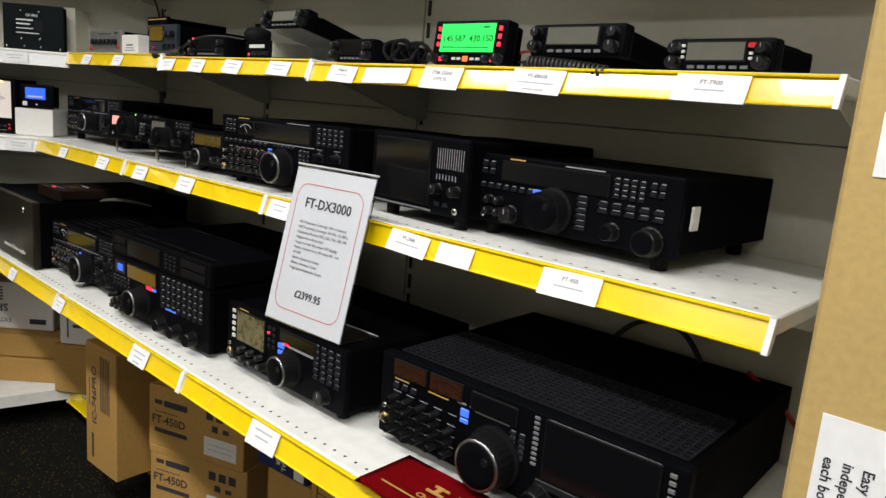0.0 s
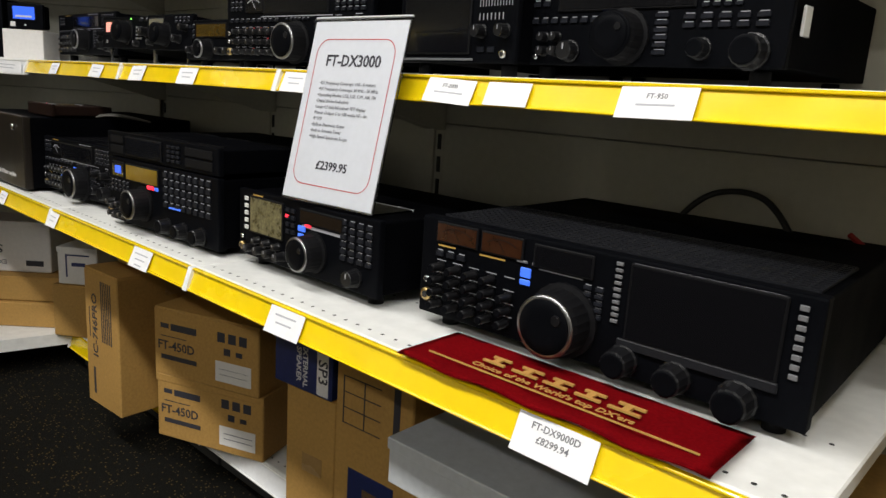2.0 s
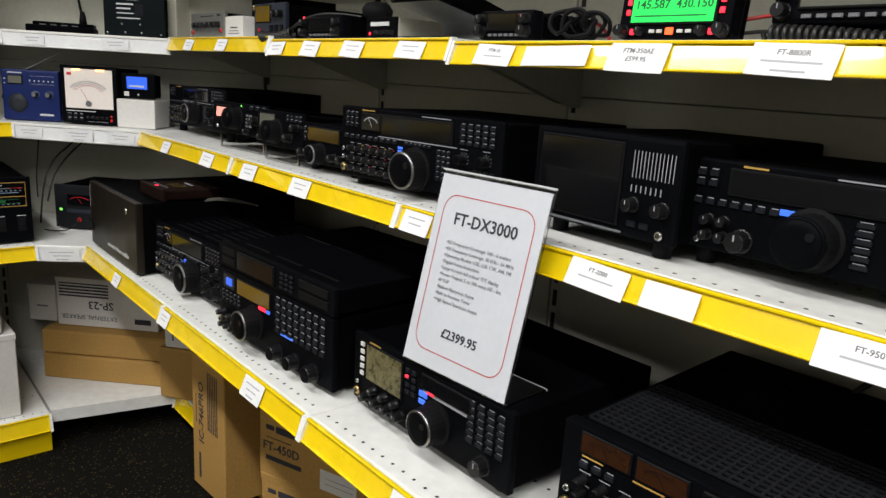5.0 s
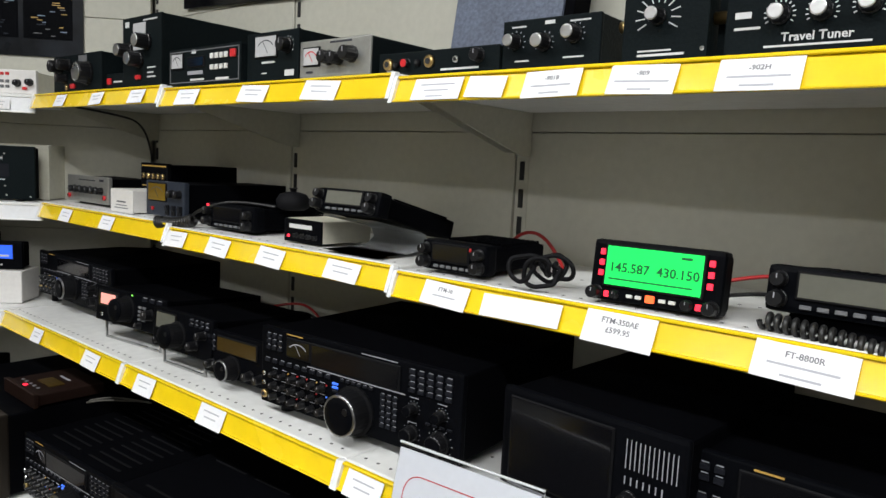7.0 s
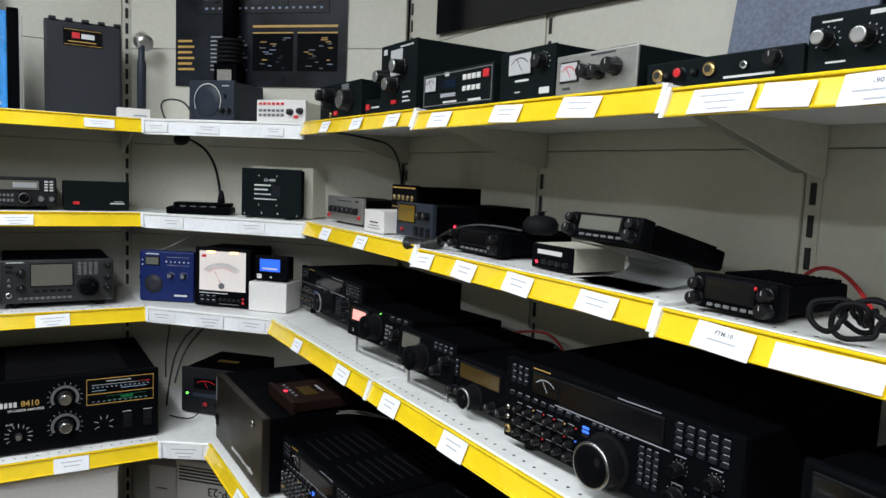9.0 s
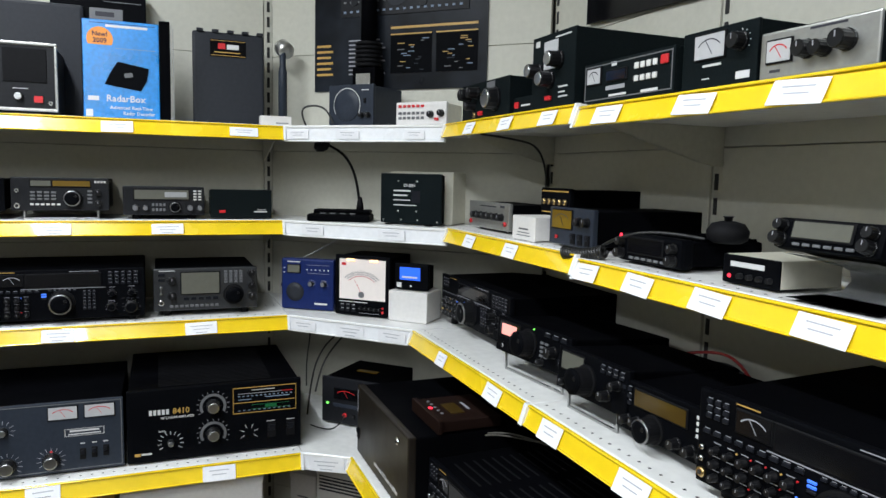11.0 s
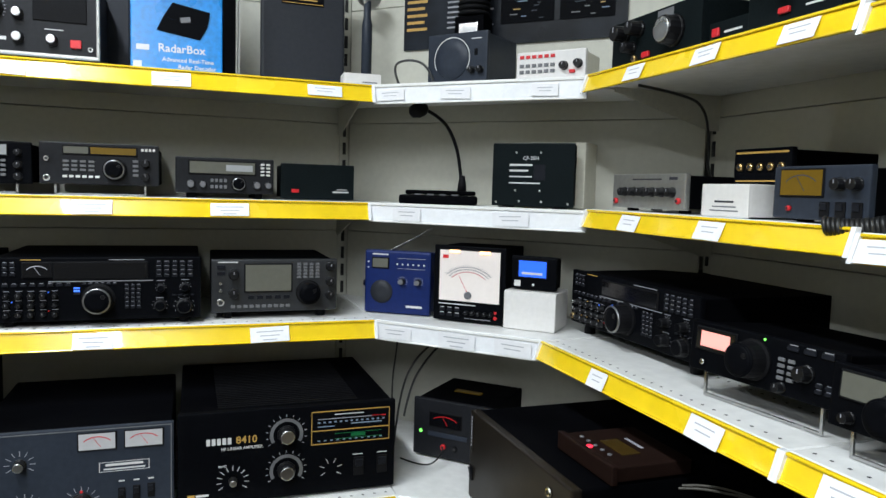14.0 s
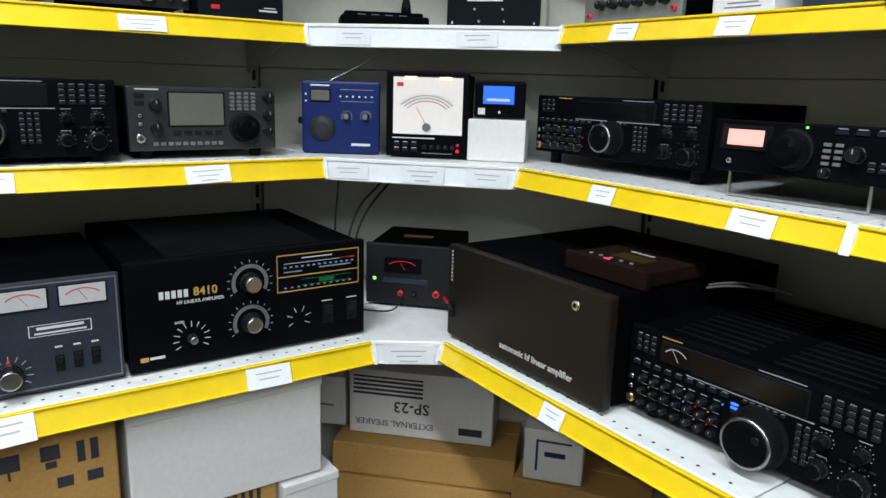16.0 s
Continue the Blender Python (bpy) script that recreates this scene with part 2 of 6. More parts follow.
def cord(name, points, r, material, parent=None, label="", category="cable"):
    cu = bpy.data.curves.new(name, "CURVE")
    cu.dimensions, cu.bevel_depth, cu.bevel_resolution, cu.resolution_u = "3D", r, 2, 6
    sp = cu.splines.new("NURBS")
    sp.points.add(len(points) - 1)
    for p, q in zip(sp.points, points):
        p.co = (*q, 1)
    sp.use_endpoint_u, sp.order_u = True, 3
    ob = new("cord_source", cu)
    me = bpy.data.meshes.new_from_object(ob.evaluated_get(bpy.context.evaluated_depsgraph_get()))
    bpy.data.objects.remove(ob)
    me.materials.clear()
    me.materials.append(material)
    for p in me.polygons:
        p.use_smooth = True
    ob = obj(name, me, parent)
    if not parent:
        tagged(ob, label, category)
    return ob


def coil(a, b, sag, r, turns, n=9):
    """Points of a coiled cord from a to b."""
    a, b = Vector(a), Vector(b)
    pts = []
    ax = (b - a).normalized()
    u = ax.cross(Vector((0, 0, 1))).normalized()
    v = ax.cross(u)
    for i in range(turns * n + 1):
        s = i / (turns * n)
        c = a.lerp(b, s) - Vector((0, 0, sag * 4 * s * (1 - s)))
        t = 2 * math.pi * i / n
        pts.append(c + r * (u * math.cos(t) + v * math.sin(t)))
    return pts


def structure(name, me, label="", m=None):
    return tagged(obj(name, me, None, m), label, kind="structure")


def empty(name, m, label, category, group=""):
    ob = new(name)
    ob.empty_display_size = 0.05
    ob.matrix_basis = m
    return tagged(ob, label, category, group)


# ---- room ----
XB, YB = 1.27, 3.10          # faces of the back panels of the two runs
XC, YC = 0.57, 2.395         # where the corner unit meets the two runs
structure("floor", box(-3.2, 1.5, -2.6, 3.4, FLOOR - 0.1, FLOOR, M["carpet"]), "dark flecked shop carpet")
structure("ceiling", box(-3.2, 1.5, -2.6, 3.4, CEILING, CEILING + 0.1, M["ceil"]), "white tiled ceiling")
structure("wall_east", box(1.36, 1.5, -2.6, 3.4, FLOOR, CEILING, M["wallpaint"]), "cream painted wall behind the shelving")
structure("wall_north", box(-3.2, 1.36, 3.2, 3.4, FLOOR, CEILING, M["wallpaint"]), "cream painted wall behind the shelving")
structure("wall_west", box(-3.4, -3.2, -2.6, 3.4, FLOOR, CEILING, M["wallpaint"]), "cream painted wall")
structure("wall_south", box(-3.2, 1.36, -2.8, -2.6, FLOOR, CEILING, M["wallpaint"]), "cream painted wall")
for lx, ly in LAMPS:
    lamp = empty("ceiling_light", pose(lx, ly, CEILING), "white fluorescent ceiling light fitting, lit", "ceiling light", "ceiling tube lights")
    part("housing", box_bm(-0.11, 0.11, -0.68, 0.68, -0.06, 0, 0.006), M["white"], lamp)
    part("diffuser", box_bm(-0.085, 0.085, -0.64, 0.64, -0.078, -0.061, 0.005), M["tubelit"], lamp, "lit white diffuser")

# ---- shelving ----
SEAMS = [FLOOR + 0.02, 0.42, 0.72, 1.028, 1.302, 1.606, 1.92, 2.23, 2.5]


def back_bay(length, m, label):
    """Back of one bay: boards with joints; local x along the run, front face at y = 0."""
    bay = empty("back_panel_bay", m, label, "back panel", "shelving backs")
    bay["kind"] = "structure"
    for z0, z1 in zip(SEAMS, SEAMS[1:]):
        part("back_panel", box_bm(0.016, length - 0.016, 0, 0.018, z0 + 0.0008, z1 - 0.0008, 0.0012, 1), M["panel"], bay)
    return bay


def upright(m, z1=2.5):
    post = empty("upright", m, "cream slotted steel shelving upright", "upright", "shelving uprights")
    post["kind"] = "structure"
    part("channel", box_bm(-0.0145, 0.0145, 0.004, 0.04, FLOOR, z1, 0.002, 1), M["post"], post)
    bm = bmesh.new()
    z = FLOOR + 0.1
    while z < z1 - 0.05:
        add_box(bm, -0.0045, 0.0045, 0.0015, 0.006, z, z + 0.034)
        z += 0.05
    slots = part("slots", bm, M["hole"], post)
    slots["kind"] = "stuff"


RIGHT = pose(XB, 0, 0, 0, 0, -90)    # local x runs towards -y, local y into the wall


def right_m(y_left):
    return pose(XB, y_left, 0, 0, 0, -90)


def left_m(x_left):
    return pose(x_left, YB, 0)


CORNER_LEN = math.hypot(XB - XC, YB - YC)
CORNER_M = pose(XC, YB, 0, 0, 0, -math.degrees(math.atan2(YB - YC, XB - XC)))
BAYS_R = [(2.395, 1.74), (1.74, 1.09), (1.09, 0.112)]
BAYS_L = [(-1.42, -0.42), (-0.42, 0.57)]
for a, b in BAYS_R + [(0.112, -0.9), (-0.9, -1.9)]:
    back_bay(a - b, right_m(a), "cream steel back panels of a shelving bay")
for a, b in BAYS_L + [(-2.42, -1.42)]:
    back_bay(b - a, left_m(a), "cream steel back panels of a shelving bay")
back_bay(CORNER_LEN, CORNER_M, "cream steel back panels of the corner bay")
for y in (2.395, 1.74, 1.09, 0.112):
    upright(right_m(y))
for x in (-1.42, -0.42, 0.57):
    upright(left_m(x))


def tag_card(parent, x, w, h, tilt, lines, y=-0.004, z=0.0, cream=False):
    """A price card clipped on the strip of a shelf."""
    card = part("price_card", small_box(w, 0.0012, h, M["paper"], 0.0004), M["paper"], parent, "white printed price card", pose(x, y, z, 3, tilt, 0))
    for n, text in enumerate(lines):
        zz = h * (0.2 - 0.27 * n)
        if text.startswith("="):
            part("print_bar", small_box(w * float(text[1:]), 0.0003, h * 0.06, M["faintink"]), None, card, "", pose(0, -0.0013, zz))
        else:
            part("printed_line", text_mesh(text, h * 0.23, M["grayink"], 0.0002), None, card, "", pose(0, -0.0014, zz, 90, 0, 0))
    return card


def shelf(name, m, length, depth, z, strip, label, cards, holes=True, drop=0.032, out=0.012, bracket=True, ends=(True, True)):
    """One shelf: local x along it from 0, back at y = 0, front at -depth; deck top at z."""
    sh = empty(name, m @ pose(0, 0, z), label, "shelf", "shop shelves")
    g = 0.0015
    part("deck", box_bm(g, length - g, -depth + 0.002, -0.002, -0.022, 0, 0.002, 1), M["deck"], sh)
    part("front_lip", box_bm(g, length - g, -depth - 0.002, -depth + 0.0015, -0.03, 0.0015, 0.001, 1), M["white"], sh)
    bm = bmesh.new()
    y = -depth - 0.003
    prof = [(y, -0.003), (y - 0.003, -0.003), (y - 0.003 - out, -0.003 - drop), (y - out, -0.003 - drop)]
    a = [bm.verts.new((g, p, q)) for p, q in prof]
    b = [bm.verts.new((length - g, p, q)) for p, q in prof]
    for i in range(4):
        j = (i + 1) % 4
        bm.faces.new((a[i], a[j], b[j], b[i]))
    bm.faces.new(a[::-1])
    bm.faces.new(b)
    bmesh.ops.recalc_face_normals(bm, faces=bm.faces[:])
    st = part("ticket_strip", bm, M[strip], sh, "glossy yellow ticket strip" if strip == "yellow" else "glossy white ticket strip")
    lean = math.degrees(math.atan2(out, drop))
    top_lip = part("strip_rail", box_bm(g, length - g, y - 0.0075, y, -0.004, 0.0005, 0.0012, 1), M["white"] if strip != "yellow" else M["yellow"], sh)
    part("strip_rail", box_bm(g, length - g, y - 0.0065 - out, y - out + 0.001, -0.0055 - drop, -0.0022 - drop, 0.001, 1), M["white"] if strip != "yellow" else M["yellow"], sh)
    for x, want in ((0.003, ends[0]), (length - 0.003, ends[1])):
        if want:
            bm = bmesh.new()
            pr = [(y + 0.002, 0.001), (y - 0.008, 0.001), (y - 0.009 - out, -0.006 - drop), (y - out + 0.002, -0.006 - drop)]
            a = [bm.verts.new((x - 0.0035, p, q)) for p, q in pr]
            b = [bm.verts.new((x + 0.0035, p, q)) for p, q in pr]
            for i in range(4):
                j = (i + 1) % 4
                bm.faces.new((a[i], a[j], b[j], b[i]))
            bm.faces.new(a[::-1])
            bm.faces.new(b)
            bmesh.ops.recalc_face_normals(bm, faces=bm.faces[:])
            part("end_cap", bm, M["whitestrip"], sh, "white plastic strip end")
    if holes:
        bm = bmesh.new()
        for row in (0.022, 0.16):
            x = 0.02
            while x < length - 0.015:
                bmesh.ops.create_circle(bm, cap_ends=True, segments=8, radius=0.0028, matrix=Matrix.Translation((x, -depth + row, 0.0006)))
                x += 0.025
        ob = part("perforations", bm, M["hole"], sh)
        ob["kind"] = "stuff"
    if bracket:
        for x in (0.018, length - 0.018):
            bm = bmesh.new()
            pr = [(-0.002, -0.0225), (-min(depth - 0.05, 0.3), -0.0225), (-min(depth - 0.05, 0.3), -0.032), (-0.03, -0.1), (-0.002, -0.1)]
            a = [bm.verts.new((x - 0.0015, p, q)) for p, q in pr]
            b = [bm.verts.new((x + 0.0015, p, q)) for p, q in pr]
            for i in range(5):
                j = (i + 1) % 5
                bm.faces.new((a[i], a[j], b[j], b[i]))
            bm.faces.new(a[::-1])
            bm.faces.new(b)
            bmesh.ops.recalc_face_normals(bm, faces=bm.faces[:])
            part("bracket", bm, M["post"], sh)
    for n, (x, w, h, tilt, lines) in enumerate(cards):
        c = tag_card(sh, x, w, h * 0.9, tilt, lines)
        c.matrix_basis = pose(x, y - 0.0078 - out * 0.5, -0.003 - drop * 0.5 - 0.002, -lean - 3, tilt, 0)
    return sh


SHELF_R = {1: (0.692, 0.778), 2: (0.862, 1.114), 3: (0.958, 1.381), 4: (0.945, 1.662)}
SHELF_L = {1: (2.475, 0.775), 2: (2.692, 1.115), 3: (2.78, 1.39), 4: (2.765, 1.672)}


def sag(level, y):
    """The upper shelves do not hang quite level: the far bays sit a little higher."""
    return 0.0 if level < 3 or y < 1.09 else 0.006 if y < 1.74 else 0.013


B = ["=0.6", "=0.45"]
B3 = ["=0.7", "=0.5", "=0.35"]
CARDS_R = {
    1: [(2.07, 0.05, 0.036, B), (1.715, 0.055, 0.038, B), (1.267, 0.075, 0.042, B3), (0.808, 0.082, 0.045, B), (0.348, 0.095, 0.05, ["FT-DX9000D", "\u00a38299.94"])],
    2: [(2.158, 0.055, 0.036, B), (1.874, 0.07, 0.038, B), (1.642, 0.07, 0.04, B), (1.411, 0.075, 0.04, B), (1.035, 0.07, 0.04, B), (0.676, 0.088, 0.04, ["FT-2000", "=0.6"]), (0.575, 0.07, 0.036, []), (0.37, 0.092, 0.042, ["FT-950", "=0.5"])],
    3: [(2.226, 0.06, 0.036, B), (2.003, 0.062, 0.036, B), (1.698, 0.07, 0.036, B), (1.547, 0.07, 0.038, B), (1.384, 0.072, 0.038, B), (1.198, 0.078, 0.036, B), (0.985, 0.08, 0.038, ["FTM-10", "=0.5"]), (0.86, 0.12, 0.034, []), (0.723, 0.088, 0.046, ["FTM-350AE", "\u00a3599.95"]), (0.527, 0.095, 0.044, ["FT-8800R", "=0.7", "=0.4"]), (0.262, 0.095, 0.042, ["FT-7900", "=0.4"])],
    4: [(2.215, 0.055, 0.034, B), (2.02, 0.06, 0.034, B), (1.835, 0.062, 0.034, B), (1.637, 0.075, 0.036, B), (1.424, 0.078, 0.036, B), (1.246, 0.082, 0.038, B), (1.005, 0.085, 0.036, B3), (0.923, 0.06, 0.034, []), (0.826, 0.078, 0.04, ["-901B", "=0.7", "=0.35"]), (0.712, 0.078, 0.04, ["-909", "=0.8", "=0.35"]), (0.591, 0.08, 0.04, ["-902H", "=0.75", "=0.4"])],
}
for level, (xf, z) in SHELF_R.items():
    for a, b in BAYS_R:
        cards = [(a - y, w, h, random.uniform(-3, 3), lines) for y, w, h, lines in CARDS_R[level] if b < y <= a]
        shelf("shelf", right_m(a), a - b, XB - xf, z + sag(level, (a + b) / 2), "yellow", "white steel shelf with a yellow price strip", cards)
CARDS_L = {
    1: [(-0.053, 0.075, 0.05, B), (0.351, 0.082, 0.042, B)],
    2: [(-0.357, 0.09, 0.04, B), (-0.036, 0.078, 0.038, B3), (0.322, 0.085, 0.038, B3), (-0.62, 0.08, 0.038, B)],
    3: [(-0.292, 0.08, 0.036, ["Used!"]), (-0.046, 0.08, 0.036, B3), (0.239, 0.085, 0.034, B3), (-0.65, 0.08, 0.036, B)],
    4: [(-0.203, 0.08, 0.034, B), (0.115, 0.08, 0.036, B), (0.45, 0.08, 0.03, B)],
}
for level, (yf, z) in SHELF_L.items():
    for a, b in BAYS_L:
        cards = [(x - a, w, h, random.uniform(-2, 2), lines) for x, w, h, lines in CARDS_L[level] if a < x <= b]
        shelf("shelf", left_m(a), b - a, YB - yf, z, "yellow", "white steel shelf with a yellow price strip", cards, drop=0.036)


def corner_shelf(level, cards, drop=0.042):
    """The five-sided shelf between the two runs, with a white strip across its cut front."""
    xf = SHELF_R[level][0]
    yf, z = SHELF_L[level]
    fa, fb = Vector((XC, yf, 0)), Vector((xf, YC, 0))
    run = fb - fa
    sh = empty("corner_shelf", pose(*fa.xy, z, 0, 0, math.degrees(math.atan2(run.y, run.x))), "white steel corner shelf with a white price strip", "shelf", "shop shelves")
    inv = sh.matrix_basis.inverted()
    pts = [inv @ Vector((x, y, z)) for x, y in ((XC, yf), (xf, YC), (XB - 0.002, YC), (XC, YB - 0.002))]
    bm = bmesh.new()
    top = [bm.verts.new((p.x, p.y, 0)) for p in pts]
    low = [bm.verts.new((p.x, p.y, -0.022)) for p in pts]
    bm.faces.new(top)
    bm.faces.new(low[::-1])
    for i in range(4):
        j = (i + 1) % 4
        bm.faces.new((top[j], top[i], low[i], low[j]))
    bmesh.ops.recalc_face_normals(bm, faces=bm.faces[:])
    part("deck", bm, M["deck"], sh)
    n = run.length
    part("ticket_strip", box_bm(0.004, n - 0.004, -0.006, -0.0005, -drop - 0.004, 0.0015, 0.0012, 1), M["whitestrip"], sh)
    part("strip_rail", box_bm(0.004, n - 0.004, -0.009, -0.006, -0.006, 0.0012, 0.001, 1), M["white"], sh)
    part("strip_rail", box_bm(0.004, n - 0.004, -0.009, -0.006, -drop - 0.004, -drop, 0.001, 1), M["white"], sh)
    for x, w, h, lines in cards:
        tag_card(sh, x * n, w, h, random.uniform(-2, 2), lines, -0.0095, -drop / 2 - 0.004)


corner_shelf(4, [(0.1, 0.075, 0.026, B), (0.42, 0.075, 0.026, B), (0.82, 0.06, 0.026, B)])
corner_shelf(3, [(0.2, 0.075, 0.032, B), (0.68, 0.085, 0.032, B)])
corner_shelf(2, [(0.14, 0.085, 0.032, B), (0.52, 0.09, 0.036, B3), (0.84, 0.085, 0.034, B)])
corner_shelf(1, [(0.5, 0.1, 0.04, B3)])

# base shelves, close to the floor
BASE_Z = 0.245
for a, b, xf, strip in ((2.395, 1.52, 0.945, "yellow"), (1.52, 0.8, 0.95, "whitestrip"), (0.8, 0.09, 0.95, "whitestrip")):
    sh = shelf("base_shelf", right_m(a), a - b, XB - xf, BASE_Z, strip, "white steel base shelf close to the carpet", [], drop=0.045, bracket=False)
    part("plinth", box_bm(0.002, a - b - 0.002, -(XB - xf) + 0.03, -(XB - xf) + 0.05, FLOOR - BASE_Z, -0.023), M["hole"], sh)
for a, b in BAYS_L:
    sh = shelf("base_shelf", left_m(a), b - a, YB - 2.45, BASE_Z, "yellow", "white steel base shelf with a yellow strip, close to the carpet", [], drop=0.045, bracket=False)
    part("plinth", box_bm(0.002, b - a - 0.002, -(YB - 2.45) + 0.003, -(YB - 2.45) + 0.02, FLOOR - BASE_Z, -0.03), M["yellow"], sh, "yellow kick plate")
base = empty("corner_base_shelf", pose(0.57, 2.45, BASE_Z, 0, 0, -9), "white steel corner base shelf close to the carpet", "shelf", "shop shelves")
inv = base.matrix_basis.inverted()
bm = bmesh.new()
ring = [inv @ Vector((x, y, BASE_Z)) for x, y in ((0.575, 2.47), (0.945, 2.39), (XB - 0.003, YC), (0.575, YB - 0.003))]
top, low = [bm.verts.new((p.x, p.y, 0)) for p in ring], [bm.verts.new((p.x, p.y, -0.04)) for p in ring]
bm.faces.new(top)
bm.faces.new(low[::-1])
for i in range(4):
    j = (i + 1) % 4
    bm.faces.new((top[j], top[i], low[i], low[j]))
bmesh.ops.recalc_face_normals(bm, faces=bm.faces[:])
part("deck", bm, M["deck"], base)

# ---- radio equipment ----
def gear(name, label, category, cx, cy, z, rz, w, h, d, items=(), body="black", face="face", foot=0.008, panel=0.012, inset=0.004, tilt=0.0, feet=True,
         vents=0, group="", bail=False, bev=0.003, trim=None):
    """A boxed instrument. Origin at the middle of the front foot line; the front looks along local -y.
    items are placed by fractions of the front's width (from its left) and height (from its foot)."""
    z += sag(3, cy) if rz < -80 and z > 1.3 else 0
    th = empty(name, pose(cx, cy, z, 0, 0, rz), label, category, group)
    lift = pose(0, 0, foot, -tilt, 0, 0)
    part("case", box_bm(-w / 2 + inset, w / 2 - inset, panel * 0.8, d, 0.002 + inset * 0.3, h - inset, bev), M[body], th, "", lift)
    front = part("front_panel", box_bm(-w / 2, w / 2, 0, panel, 0, h, bev), M[face], th, "", lift)
    if trim:
        for x0, x1, z0, z1 in ((-w / 2 + 0.004, w / 2 - 0.004, h - 0.007, h - 0.005), (-w / 2 + 0.004, w / 2 - 0.004, 0.005, 0.007), (-w / 2 + 0.004, -w / 2 + 0.006, 0.007, h - 0.007), (w / 2 - 0.006, w / 2 - 0.004, 0.007, h - 0.007)):
            part("trim_line", box_bm(x0, x1, -0.0008, 0.001, z0, z1), M[trim], front)
    if feet:
        fy = (0.03, d - 0.04)
        for sx in (-1, 1):
            for y in fy:
                part("foot", lathe(((0.011, 0), (0.012, -0.002), (0.012, -max(0.003, foot))), 12, M["rubber"]), None, th, "", pose(sx * (w / 2 - 0.035), y, 0, 90, 0, 0) @ pose(0, max(0.003, foot), 0))
    if bail:
        for sx in (-1, 1):
            part("bail_leg", box_bm(sx * (w / 2 - 0.03) - 0.002, sx * (w / 2 - 0.03) + 0.002, 0.008, 0.012, 0.0005, foot + 0.003), M["steel"], th)
        part("bail_bar", box_bm(-w / 2 + 0.03, w / 2 - 0.03, 0.008, 0.012, 0.0005, 0.0045), M["steel"], th)
    if vents:
        bm = bmesh.new()
        rows, cols = vents if isinstance(vents, tuple) else (vents, 14)
        for i in range(rows):
            y = 0.04 + (d - 0.08) * i / max(1, rows - 1)
            for j in range(cols):
                x = -w / 2 + 0.03 + (w - 0.06) * (j + 0.5) / cols
                add_box(bm, x - (w - 0.06) / cols * 0.38, x + (w - 0.06) / cols * 0.38, y - 0.0022, y + 0.0022, h - inset + 0.0002, h - inset + 0.0016)
        ob = part("vent_ribs", bm, M["rubber"], th, "", lift)
        ob["kind"] = "stuff"

    def at(u, v, out=0.0):
        return pose((u - 0.5) * w, -out, v * h)

    for it in items:
        k = it[0]
        if k == "knob":
            _, u, v, r, ln = it[:5]
            cap = it[5] if len(it) > 5 else None
            mt = it[6] if len(it) > 6 else "knob"
            fl = 0.04 if r > 0.006 else 0.0
            kn = part("knob", lathe(((r * 1.12, 0), (r * 1.12, -ln * 0.16), (r, -ln * 0.2), (r * 0.95, -ln * 0.93), (r * 0.86, -ln)), 28 if r > 0.006 else 14, M[mt], fl), None, front, "", at(u, v))
            if cap:
                part("cap", lathe(((r * 0.84, 0), (r * 0.82, -0.0012), (r * 0.7, -0.0014)), 24, M[cap]), None, kn, "", pose(0, -ln, 0))
            elif r > 0.004:
                part("pointer", small_box(r * 0.14, 0.0006, r * 0.6, M["dimmark"]), None, kn, "", pose(0, -ln, r * 0.4))
        elif k == "dial":      # tuning knob with bright rim
            _, u, v, r, ln, rim = it
            kn = part("tuning_knob", lathe(((r * 1.18, 0), (r * 1.18, -ln * 0.12), (r * 1.02, -ln * 0.16), (r, -ln * 0.8), (r * 0.95, -ln)), 48, M["rubber"], 0.015), None, front, "", at(u, v))
            part("rim", lathe(((r * 0.97, 0), (r * 0.97, -0.002), (r * 0.88, -0.0032)), 36, M["rim" if rim in ("chrome", "alu") else rim]), None, kn, "", pose(0, -ln, 0))
            part("cap", lathe(((r * 0.86, 0), (r * 0.84, -0.0012), (r * 0.5, -0.0016)), 36, M["face"]), None, kn, "", pose(0, -ln - 0.003, 0))
            part("finger_dimple", lathe(((r * 0.17, 0), (r * 0.15, -0.0015)), 14, M["knob"]), None, kn, "", pose(r * 0.42, -ln - 0.0045, r * 0.3))
        elif k == "grid":
            _, u0, v0, u1, v1, nx, ny, mt = it[:8]
            bw, bh = (u1 - u0) * w / nx, (v1 - v0) * h / ny
            me = small_box(bw * 0.68, 0.0028, bh * 0.56, M[mt], 0.0006)
            for i in range(nx):
                for j in range(ny):
                    part("button", me, None, front, "", at(u0 + (u1 - u0) * (i + 0.5) / nx, v0 + (v1 - v0) * (j + 0.5) / ny))
            if len(it) > 8:
                me2 = small_box(bw * 0.5, 0.0004, max(0.0007, bh * 0.1), M[it[8]])
                for i in range(nx):
                    for j in range(ny):
                        part("legend_bar", me2, None, front, "", at(u0 + (u1 - u0) * (i + 0.5) / nx, v0 + (v1 - v0) * (j + 0.92) / ny))
        elif k == "disp":
            _, u0, v0, u1, v1, mt = it[:6]
            bw, bh = (u1 - u0) * w, (v1 - v0) * h
            bez = part("bezel", small_box(bw + 0.006, 0.003, bh + 0.006, M["rubber"], 0.0012), None, front, "", at((u0 + u1) / 2, (v0 + v1) / 2))
            part("display", small_box(bw, 0.0006, bh, M[mt]), None, bez, it[6] if len(it) > 6 else "", pose(0, -0.003, 0))
        elif k == "plate":
            _, u0, v0, u1, v1, mt, dep = it
            part("plate", small_box((u1 - u0) * w, dep, (v1 - v0) * h, M[mt], min(0.0012, dep * 0.3)), None, front, "", at((u0 + u1) / 2, (v0 + v1) / 2))
        elif k == "bar":
